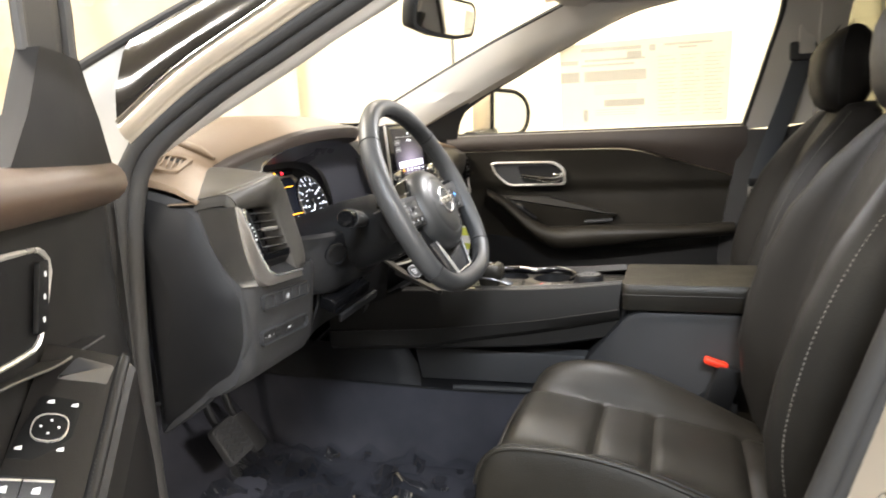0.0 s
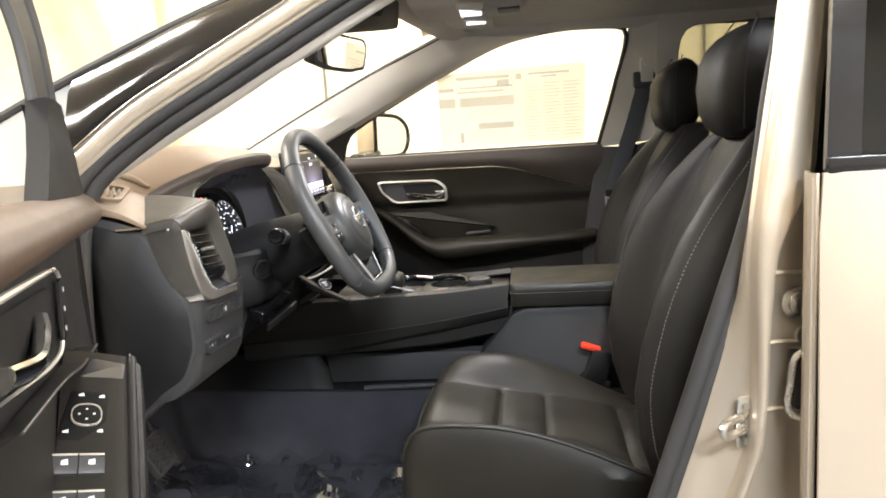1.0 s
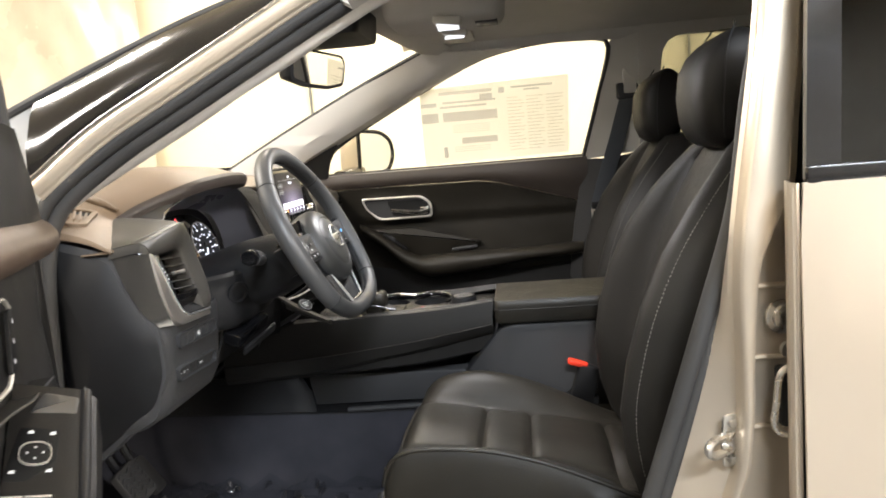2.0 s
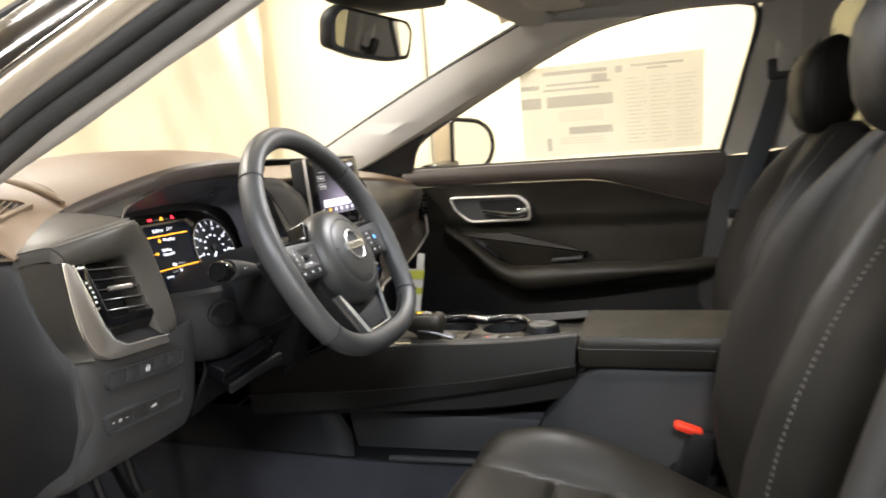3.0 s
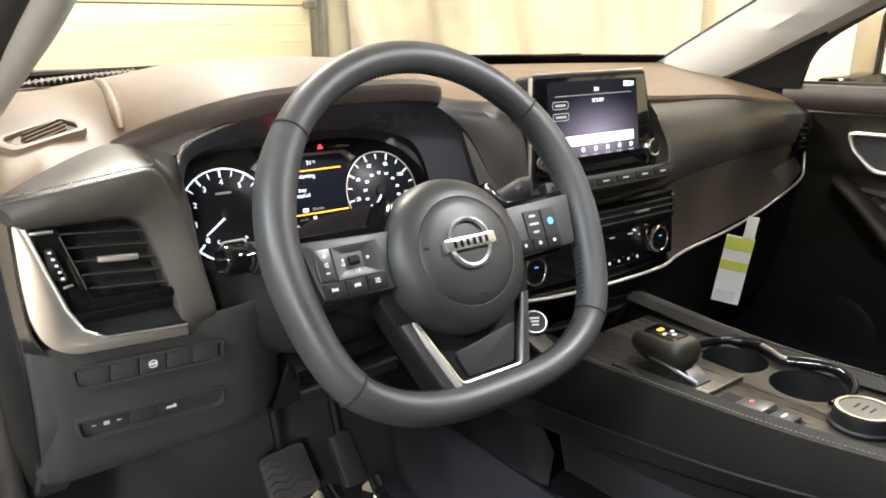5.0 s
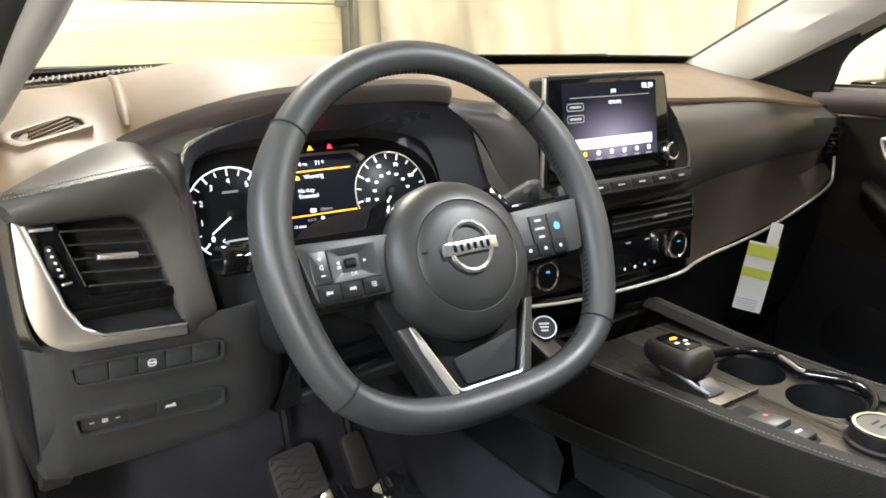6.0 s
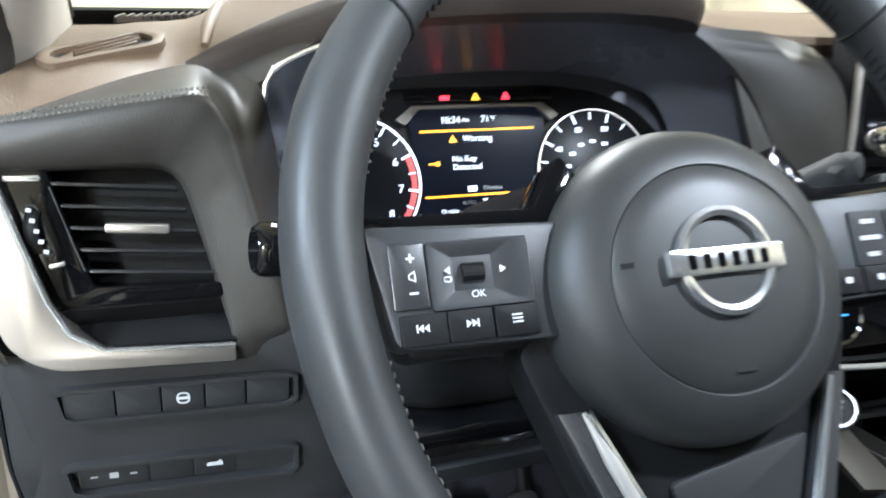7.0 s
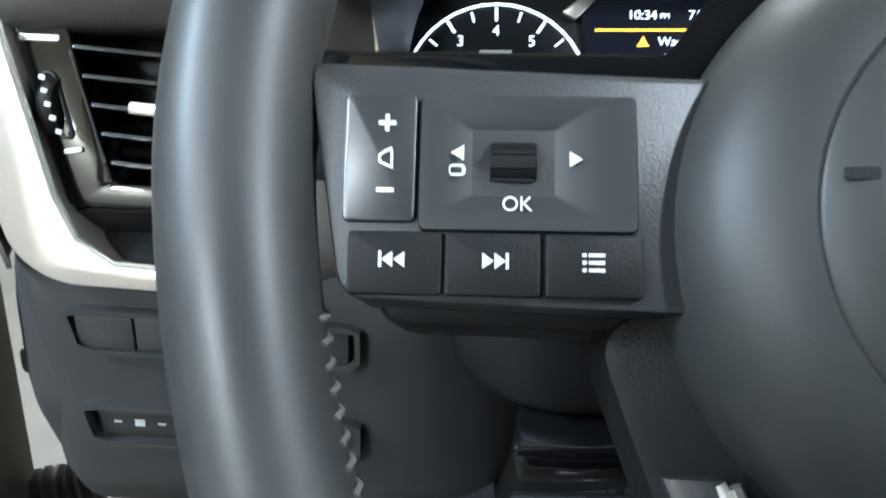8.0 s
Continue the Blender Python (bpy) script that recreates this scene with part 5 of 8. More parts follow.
def steering_wheel():
    w = thing("steering_wheel", (-0.365, 0.03, 1.0), "black leather steering wheel with satin spokes and round hub", "steering wheel")
    n = 120

    def centre(th):
        c, s = math.cos(th), math.sin(th)
        if s >= 0:
            return V(0.1675 * c, 0.1675 * s, 0)
        e, b = 2.7, 0.1515
        k = (abs(c / 0.1675) ** e + abs(s / b) ** e) ** (-1 / e)
        q = 1 / math.sqrt((c / 0.1675) ** 2 + (s / b) ** 2)
        mixed = q + (k - q) * min(1, -s * 1.6)
        return V(mixed * c, mixed * s, 0)

    rings = []
    for i in range(n):
        th = 2 * math.pi * i / n
        p = centre(th)
        out = p.normalized()
        deg = math.degrees(th) % 360
        side = min(abs(deg - 180), abs(deg), 360 - deg)
        grip = max(0.0, 1 - side / 42) ** 0.7
        thumb = max(0.0, 1 - abs(side - 22) / 16) if deg < 180 else 0
        a, b = 0.0148 + 0.0012 * grip + 0.0012 * thumb, 0.0158 + 0.0008 * grip
        ring = []
        for j in range(18):
            f = 2 * math.pi * j / 18
            inward = 1 + (0.14 * grip if math.cos(f) < 0 else 0)
            ring.append(p + out * (a * math.cos(f) * inward) + V(0, 0, b * math.sin(f)))
        rings.append(ring)
    bm = loft(rings + [rings[0]], True, False, WHEEL)
    bmesh.ops.remove_doubles(bm, verts=bm.verts[:], dist=1e-6)
    rim = part("rim", bm, LEATHER_WHEEL, w, "smooth black leather rim")
    for deg in (38.5, 141.5, 219.5, 320.5):
        i = round(deg / 360 * n) % n
        ring = [rings[i][j] + (rings[i][j] - centre(2 * math.pi * i / n)).normalized() * 0.0001 for j in range(18)]
        part("rim_seam", tube([WHEEL @ p for p in ring], 0.0011, 6, closed=True), THREAD_DARK, rim)
    for a0, a1 in ((44, 136), (146, 166), (196, 216), (225, 315), (324, 344), (14, 34)):
        count = int((a1 - a0) * 0.62)
        bm = bmesh.new()
        for k in range(count):
            th = radians(a0 + (a1 - a0) * k / max(1, count - 1))
            i = int(th / (2 * math.pi) * n) % n
            p = rings[i][9].lerp(rings[(i + 1) % n][9], (th / (2 * math.pi) * n) % 1)
            inn = -p.normalized()
            q = p - inn * 0.0006
            along = V(-p.y, p.x, 0).normalized()
            tube([WHEEL @ (q + V(0, 0, 0.0035) + along * 0.0012), WHEEL @ (q + inn * 0.0012), WHEEL @ (q + V(0, 0, -0.0035) - along * 0.0012)], 0.0007, 5, bm=bm)
        part("stitching", bm, THREAD if a0 in (146, 196) else THREAD_DARK, rim)
    # hub with a round pad
    hub_m = WHEEL @ pose(-0.003, -0.024, 0)
    hub = part("hub", lathe([(0, -0.045), (0.060, -0.045), (0.072, -0.030), (0.0745, -0.012), (0.0738, 0.000), (0.0705, 0.009), (0.064, 0.0150), (0.056, 0.0185), (0.0515, 0.0195), (0.0506, 0.0186), (0.0497, 0.0195), (0.040, 0.0218), (0.025, 0.0236), (0.010, 0.0243), (0, 0.0244)], 72, hub_m, sy=0.97), LEATHER_HUB, w, "soft black hub cover", )
    ring = part("badge", frame_plate([(0.0235 * math.cos(a / 48 * 2 * math.pi), 0.0235 * math.sin(a / 48 * 2 * math.pi)) for a in range(48)], [(0.0190 * math.cos(a / 48 * 2 * math.pi), 0.0190 * math.sin(a / 48 * 2 * math.pi)) for a in range(48)], 0.004, WHEEL @ pose(-0.003, -0.018, 0.0262), crown=0.0010), BADGE, hub, "plain chrome ring badge with a crossbar")
    part("crossbar", plate(rr(0.0555, 0.0115, 0.0015), 0.004, 0.001, WHEEL @ pose(-0.003, -0.018, 0.0272)), BADGE, ring)
    for k in range(6):
        part("bar_mark", plate(rr(0.0034, 0.0062, 0.0006), 0.0003, 0, WHEEL @ pose(-0.0205 + 0.0070 * k, -0.018, 0.0274)), GLOSS, ring)
    part("pad_mark", plate(rr(0.010, 0.0014, 0.0005), 0.0002, 0, hub_m @ pose(0.002, -0.040, 0.0222, -6)), PLASTIC_BLACK, hub)
    part("pad_mark", plate(rr(0.006, 0.0022, 0.0005), 0.0002, 0, hub_m @ pose(-0.044, 0.008, 0.0212, 0, -6)), PLASTIC_BLACK, hub)
    # switch pods
    for sgn, lab in ((-1, "left"), (1, "right")):
        out = rounded([(sgn * 0.151, 0.0120), (sgn * 0.066, 0.0085), (sgn * 0.066, -0.0405), (sgn * 0.142, -0.0385)], [0.004, 0.002, 0.002, 0.006])
        pod = part("switch_pod", plate(out, 0.022, 0.0015, WHEEL @ pose(0, 0, 0.0040)), PLASTIC_GREY, w, "dark grey spoke switch pod")
        part("pod_cap", plate(rounded([(sgn * 0.153, 0.0112), (sgn * 0.062, 0.0078), (sgn * 0.050, 0.030), (sgn * 0.058, 0.040), (sgn * 0.074, 0.0165), (sgn * 0.152, 0.0175)], 0.003), 0.026, 0.0012, WHEEL @ pose(0, 0, -0.002)), GLOSS, pod, "piano black upper strip")
        part("pod_back", plate(rounded([(sgn * 0.150, 0.010), (sgn * 0.06, 0.008), (sgn * 0.06, -0.044), (sgn * 0.135, -0.043)], 0.006), 0.03, 0.004, WHEEL @ pose(0, 0, -0.010)), PLASTIC_BLACK, pod)
        top = WHEEL @ pose(0, 0, 0.0058)
        if sgn < 0:
            rocker = part("volume_rocker", plate(rr(0.0148, 0.0268, 0.0015, -0.1345, -0.0095), 0.004, 0.0007, top), POD, pod)
            for k, y in ((0, -0.0024), (1, -0.0098), (2, -0.0165)):
                if k == 0:
                    part("symbol", plate(rr(0.0036, 0.0009, 0.0002, -0.1332, y), 0.0002, 0, top @ pose(0, 0, 0.0003)), WHITE_MARK, rocker)
                    part("symbol", plate(rr(0.0009, 0.0036, 0.0002, -0.1332, y), 0.0002, 0, top @ pose(0, 0, 0.0004)), WHITE_MARK, rocker)
                elif k == 1:
                    part("symbol", frame_plate([(-0.1348, y - 0.0010), (-0.1318, y - 0.0024), (-0.1318, y + 0.0024), (-0.1348, y + 0.0010)], [(-0.1343, y - 0.0006), (-0.1323, y - 0.0016), (-0.1323, y + 0.0016), (-0.1343, y + 0.0006)], 0.0002, top @ pose(0, 0, 0.0004)), WHITE_MARK, rocker)
                else:
                    part("symbol", plate(rr(0.0036, 0.0009, 0.0002, -0.1332, y), 0.0002, 0, top @ pose(0, 0, 0.0003)), WHITE_MARK, rocker)
            pad = rr(0.0438, 0.0282, 0.0016, -0.1045, -0.0105, n=3)
            inn = rr(0.0330, 0.0236, 0.0008, -0.1072, -0.0102, n=3)
            core = rr(0.0110, 0.0104, 0.0008, -0.1074, -0.0100, n=3)
            rows = [[top @ V(p.x, p.y, z) for p in ring_] for ring_, z in ((pad, -0.004), (pad, -0.0002), ([p * 0.985 + Vector((-0.1045, -0.0105)) * 0.015 for p in pad], 0.0004), (inn, 0.0004), (core, -0.0026), (core, -0.006))]
            dpad = part("direction_pad", loft(rows, True, True), POD, pod, "sunken direction pad", sharp=22)
            part("scroll_roller", tube([top @ V(-0.1121, -0.0100, -0.0040), top @ V(-0.1027, -0.0100, -0.0040)], 0.0046, 20), PLASTIC_BLACK, dpad, "ribbed scroll roller")
            for k in range(4):
                a = radians(36 + 36 * k)
                part("roller_rib", block(0.0088, 0.0005, 0.0005, 0, top @ pose(-0.1074, -0.0100 + 0.0047 * math.cos(a), -0.0040 + 0.0047 * math.sin(a))), PLASTIC_BLACK, dpad)
            words("OK", 0.0042, top @ pose(-0.1066, -0.0192, 0.0003), WHITE_MARK, dpad)
            part("symbol", plate([(-0.1200, -0.0086), (-0.1174, -0.0070), (-0.1174, -0.0102)], 0.0002, 0, top @ pose(0, 0, 0.0004)), WHITE_MARK, dpad)
            part("symbol", frame_plate(rr(0.0034, 0.0024, 0.0011, -0.1187, -0.0122), rr(0.0024, 0.0014, 0.0005, -0.1189, -0.0122), 0.0002, top @ pose(0, 0, 0.0004)), WHITE_MARK, dpad)
            part("symbol", plate([(-0.0962, -0.0082), (-0.0962, -0.0114), (-0.0936, -0.0098)], 0.0002, 0, top @ pose(0, 0, 0.0006)), WHITE_MARK, dpad)
            for k, x in enumerate((-0.1308, -0.1113, -0.0914)):
                key = part("lower_key", plate(rr(0.0190, 0.0128, 0.001, x, -0.0312), 0.004, 0.0006, top @ pose(0, 0, 0.0)), PLASTIC_BLACK, pod)
                s = top @ pose(x, -0.0306, 0.0002)
                if k < 2:
                    f = -1 if k == 0 else 1
                    for q in (-0.0009, 0.0015):
                        part("symbol", plate([(f * (q - 0.0011), -0.0016), (f * (q - 0.0011), 0.0016), (f * (q + 0.0011), 0)], 0.0002, 0, s), WHITE_MARK, key)
                    part("symbol", plate(rr(0.0006, 0.0032, 0.0001, f * 0.0029, 0), 0.0002, 0, s), WHITE_MARK, key)
                else:
                    for q in (-1, 0, 1):
                        part("symbol", plate(rr(0.0032, 0.0007, 0.0001, 0.0005, 0.0015 * q), 0.0002, 0, s), WHITE_MARK, key)
                        part("symbol", plate(rr(0.0008, 0.0007, 0.0001, -0.0019, 0.0015 * q), 0.0002, 0, s), WHITE_MARK, key)
        else:
            rock = part("cruise_rocker", plate(rr(0.0200, 0.0268, 0.0016, 0.0935, -0.0120), 0.004, 0.0007, top), PLASTIC, pod)
            for y, wd in ((-0.0040, 0.008), (-0.0120, 0.012), (-0.0200, 0.007)):
                part("caption", plate(rr(wd, 0.0022, 0.0004, 0.0935, y), 0.0002, 0, top @ pose(0, 0, 0.0003)), GREY_MARK, rock)
            asst = part("assist_key", plate(rr(0.0175, 0.0268, 0.0016, 0.1145, -0.0120), 0.004, 0.0007, top), PLASTIC, pod)
            part("symbol", lathe([(0, 0), (0.0035, 0), (0.0035, 0.0003), (0, 0.0003)], 16, top @ pose(0.1150, -0.0120, 0.0003)), LAMP_BLUE, asst, "blue assist symbol")
            for x in (0.0755, 0.0945, 0.1135):
                key = part("lower_key", plate(rr(0.0180, 0.0122, 0.001, x, -0.0316), 0.004, 0.0006, top), PLASTIC_BLACK, pod)
                part("symbol", plate(rr(0.0032, 0.0030, 0.0008, x, -0.0312), 0.0002, 0, top @ pose(0, 0, 0.0003)), WHITE_MARK, key)
    # lower spoke with a bright bracket
    sp = part("lower_spoke", plate(rounded([(-0.090, -0.044), (-0.084, -0.062), (-0.052, -0.150), (0.046, -0.150), (0.078, -0.062), (0.084, -0.044), (0.05, -0.02), (-0.05, -0.02)], 0.008), 0.022, 0.004, WHEEL @ pose(0, 0, -0.008)), PLASTIC_BLACK, w, "dark grey lower spoke")
    part("spoke_insert", plate(rounded([(-0.062, -0.070), (-0.036, -0.133), (0.034, -0.133), (0.056, -0.070)], 0.006), 0.003, 0, WHEEL @ pose(0, 0, -0.0072)), PLASTIC_BLACK, sp)
    part("spoke_shelf", plate(rounded([(-0.030, -0.108), (-0.022, -0.131), (0.030, -0.131), (0.044, -0.096)], 0.004), 0.003, 0.0008, WHEEL @ pose(0, 0, -0.0045)), PLASTIC, sp)
    legs = [(-0.0770, -0.072, -0.0650, -0.072), (-0.0535, -0.131, -0.0412, -0.123), (-0.0490, -0.1415, -0.0370, -0.1325), (-0.0420, -0.1475, -0.0330, -0.1352), (0.0365, -0.1475, 0.0310, -0.1352), (0.0435, -0.1415, 0.0350, -0.1325), (0.0475, -0.131, 0.0385, -0.123), (0.0690, -0.072, 0.0595, -0.072)]
    rings = []
    for ox, oy, ix_, iy in legs:
        o_, n_ = V(ox, oy, 0), V(ix_, iy, 0)
        rings.append([o_ + V(0, 0, -0.013), o_ + V(0, 0, -0.0026), o_.lerp(n_, 0.15) + V(0, 0, -0.0010), o_.lerp(n_, 0.85) + V(0, 0, -0.0006), n_ + V(0, 0, -0.0018), n_ + V(0, 0, -0.013)])
    brk = part("spoke_bracket", loft(rings, True, True, WHEEL), SPOKE_METAL, sp, "dark satin metal spoke bracket")
    part("polished_edge", tube([WHEEL @ V(p.x, p.y, -0.0006) for p in rounded([(-0.0645, -0.073), (-0.0352, -0.1348), (0.0337, -0.1348), (0.0588, -0.073)], [0, 0.005, 0.005, 0])], 0.0021, 8), BADGE, brk, "polished inner edge")
    top, foot = V(-0.0665, -0.0725, 0), V(-0.0385, -0.1362, 0)
    ribbon = []
    for k in range(13):
        f = k / 12
        p, wd = top.lerp(foot, f), 0.0012 + 0.0024 * min(1, 3 * f)
        ax = V(0.916, 0.402, 0)
        ribbon.append([p + ax * (wd * math.cos(math.pi * q / 8)) + V(0, 0, -0.0012 + wd * 0.9 * math.sin(math.pi * q / 8)) for q in range(9)])
    part("polished_ribbon", loft(ribbon, True, True, WHEEL), TRIM_LINE, brk, "broad polished facet")


steering_wheel()


# ---- centre stack and passenger side of the dashboard ----
def centre_stack():
    # padded fascia from the instrument hood to the passenger door
    top = [(-0.205, 0.262, 1.108), (-0.14, 0.258, 1.104), (0.0, 0.254, 1.100), (0.14, 0.262, 1.098), (0.30, 0.290, 1.090), (0.50, 0.306, 1.079), (0.66, 0.300, 1.065), (0.735, 0.298, 1.058)]
    face = [(-0.195, 0.226, 1.085), (-0.14, 0.222, 1.075), (0.0, 0.218, 1.06), (0.14, 0.226, 1.06), (0.30, 0.240, 1.055), (0.50, 0.262, 1.052), (0.66, 0.262, 1.045), (0.735, 0.270, 1.040)]
    low = [(-0.185, 0.205, 1.020), (-0.14, 0.202, 1.010), (0.0, 0.200, 1.000), (0.14, 0.206, 1.000), (0.30, 0.226, 1.012), (0.50, 0.248, 1.022), (0.66, 0.252, 1.020), (0.735, 0.262, 1.016)]
    seam = [(-0.175, 0.198, 0.980), (-0.14, 0.196, 0.976), (0.0, 0.194, 0.972), (0.16, 0.204, 0.972), (0.30, 0.232, 0.980), (0.50, 0.250, 0.990), (0.62, 0.256, 0.992), (0.72, 0.264, 0.990)]
    seam2 = [(p[0], p[1] + 0.006, p[2] - 0.008) for p in seam]
    b = part("passenger_bolster", strip([away(top, dz=0.006, dy=0.03), top, face, low, seam, seam2], 60, 0.004), LEATHER_DASH, dash, "padded olive-grey leather bolster")
    stitches([(p[0], p[1] - 0.0012, p[2] + 0.007) for p in seam[2:]], 70, 0.0006, THREAD_DARK, b)
    under = [(0.205, 0.206, 0.849), (0.30, 0.230, 0.851), (0.50, 0.238, 0.875), (0.62, 0.248, 0.899), (0.695, 0.256, 0.930)]
    under_top = [(0.205, 0.222, 0.966), (0.30, 0.242, 0.975), (0.50, 0.260, 0.983), (0.62, 0.266, 0.985), (0.71, 0.272, 0.984)]
    part("lower_bolster", strip([under_top, [tuple(V(*p) * 0.5 + V(*q) * 0.5 + V(0, 0.016, 0)) for p, q in zip(under_top, under)], under], 40, 0.004), BROWN_DARK, dash, "dark brown lower bolster")
    line = [(-0.155, 0.186, 0.862), (-0.06, 0.184, 0.852), (0.06, 0.184, 0.848), (0.17, 0.190, 0.847), (0.235, 0.212, 0.846), (0.30, 0.226, 0.848), (0.40, 0.230, 0.857), (0.50, 0.234, 0.872), (0.62, 0.244, 0.896), (0.690, 0.250, 0.918), (0.703, 0.255, 0.945), (0.708, 0.262, 1.000), (0.709, 0.268, 1.035)]
    pts = crv(line, 70)
    part("silver_line", tube(pts, 0.0026, 10), TRIM_LINE, dash, "thin satin silver trim line")
    # end air vent beside the door
    v = part("end_vent", plate(rounded([(-0.012, -0.030), (0.018, -0.026), (0.020, 0.030), (-0.006, 0.026)], 0.004), 0.012, 0.002, facing(0.678, 0.252, 0.998, 6, -12)), GLOSS, dash, "narrow black end vent")
    for k in range(4):
        part("slat", block(0.024, 0.002, 0.004, 0.0006, facing(0.680, 0.2495, 0.980 + 0.012 * k, 6, -12)), PLASTIC_BLACK, v)
    part("tab", block(0.010, 0.004, 0.004, 0.001, facing(0.676, 0.247, 0.998, 6, -12)), CHROME, v)
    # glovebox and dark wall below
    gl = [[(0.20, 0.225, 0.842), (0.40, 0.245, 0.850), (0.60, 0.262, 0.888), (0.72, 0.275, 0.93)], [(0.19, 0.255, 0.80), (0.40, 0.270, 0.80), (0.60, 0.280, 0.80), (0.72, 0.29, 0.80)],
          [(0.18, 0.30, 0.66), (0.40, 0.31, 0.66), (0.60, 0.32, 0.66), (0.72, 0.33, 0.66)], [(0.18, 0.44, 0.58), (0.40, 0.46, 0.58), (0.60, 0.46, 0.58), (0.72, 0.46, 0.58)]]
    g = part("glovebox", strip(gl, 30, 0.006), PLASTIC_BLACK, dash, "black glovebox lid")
    part("lid_seam", tube(crv([(0.24, 0.262, 0.79), (0.26, 0.300, 0.67), (0.45, 0.312, 0.655), (0.64, 0.322, 0.67), (0.66, 0.288, 0.79)], 40), 0.0025, 6), PLASTIC, g)
    # gloss climate panel and middle vents
    panel = part("climate_panel", plate(rounded([(-0.170, -0.042), (0.205, -0.042), (0.210, 0.060), (-0.160, 0.064)], 0.006), 0.03, 0.003, facing(0.0, 0.200, 0.906, 6)), GLOSS, dash, "piano black climate control panel")
    m = facing(0.0, 0.1985, 0.906, 6)
    for x0, x1 in ((0.022, 0.204), (-0.162, 0.000)):
        mouth = part("middle_vent", frame_plate(rr(x1 - x0, 0.040, 0.005, (x0 + x1) / 2, 0.036), rr(x1 - x0 - 0.010, 0.030, 0.004, (x0 + x1) / 2, 0.036), 0.006, m @ pose(0, 0, 0.0035)), GLOSS, panel)
        part("mouth_floor", plate(rr(x1 - x0 - 0.010, 0.030, 0.003, (x0 + x1) / 2, 0.036), 0.001, 0, m @ pose(0, 0, 0.0014)), PLASTIC_BLACK, mouth)
        for k in range(3):
            part("slat", block(x1 - x0 - 0.012, 0.0025, 0.004, 0.0006, m @ pose((x0 + x1) / 2, 0.026 + 0.010 * k, 0.0035)), PLASTIC, mouth)
        part("tab", block(0.030, 0.0035, 0.005, 0.001, m @ pose((x0 + x1) / 2 + 0.01, 0.036, 0.0065)), SILVER, mouth)
        part("end_bead", block(0.003, 0.036, 0.004, 0.001, m @ pose(x1 - 0.004, 0.036, 0.0045)), CHROME, mouth)
    for x in (0.155, -0.105):
        k = part("climate_knob", lathe([(0, 0), (0.021, 0), (0.021, 0.010), (0.0195, 0.013), (0.0175, 0.0135), (0.0165, 0.012), (0, 0.012)], 36, m @ pose(x, -0.011, 0.001)), CHROME, panel, "chrome ringed climate knob")
        part("knob_face", lathe([(0, 0), (0.0160, 0), (0.0160, 0.0006), (0, 0.0006)], 30, m @ pose(x, -0.011, 0.0132)), GLOSS, k)
        part("knob_mark", plate(rr(0.006, 0.0014, 0.0003), 0.0002, 0, m @ pose(x, -0.006, 0.0142)), LAMP_BLUE, k)
    for k in range(4):
        part("climate_key", plate(rr(0.0042, 0.0040, 0.001, 0.052 + 0.021 * k, -0.032), 0.0003, 0, m @ pose(0, 0, 0.0022)), WHITE_MARK, panel)
    for k in range(2):
        part("caption", plate(rr(0.010, 0.002, 0.0004, 0.060 + 0.04 * k, 0.005), 0.0003, 0, m @ pose(0, 0, 0.0022)), GREY_MARK, panel)
    # lower bin with start button
    part("bin_wall", strip([[(-0.17, 0.200, 0.862), (0.0, 0.205, 0.850), (0.19, 0.215, 0.850)], [(-0.17, 0.235, 0.83), (0.0, 0.25, 0.82), (0.19, 0.245, 0.82)], [(-0.16, 0.26, 0.76), (0.0, 0.29, 0.76), (0.19, 0.27, 0.76)]], 20, 0.004), PLASTIC_BLACK, dash)
    cheek = part("start_panel", strip([[(-0.185, 0.190, 0.880), (-0.178, 0.150, 0.850), (-0.165, 0.090, 0.815)], [(-0.150, 0.186, 0.870), (-0.142, 0.148, 0.842), (-0.130, 0.090, 0.808)], [(-0.125, 0.190, 0.840), (-0.120, 0.150, 0.820), (-0.114, 0.095, 0.797)]], 16, 0.004), LEATHER_DASH, dash, "stitched leather cheek with the start button")
    sm = Matrix.Translation((-0.1475, 0.142, 0.8470)) @ V(-0.35, -0.62, 0.70).to_track_quat("Z", "Y").to_matrix().to_4x4()
    s = part("start_button", lathe([(0, 0), (0.0165, 0), (0.0165, 0.003), (0.0150, 0.0045), (0.0138, 0.0040), (0.0132, 0.0030), (0, 0.0036)], 36, sm), PLASTIC_BLACK, cheek, "round black start button")
    part("button_ring", frame_plate([(0.0152 * math.cos(a / 30 * 2 * math.pi), 0.0152 * math.sin(a / 30 * 2 * math.pi)) for a in range(30)], [(0.0138 * math.cos(a / 30 * 2 * math.pi), 0.0138 * math.sin(a / 30 * 2 * math.pi)) for a in range(30)], 0.002, sm @ pose(0, 0, 0.0048)), SPOKE_METAL, s)
    for k in range(3):
        part("caption", plate(rr(0.013 - 0.002 * k, 0.0022, 0.0004, 0, 0.0050 - 0.0045 * k), 0.0002, 0, sm @ pose(0, 0, 0.0040)), GREY_MARK, s)


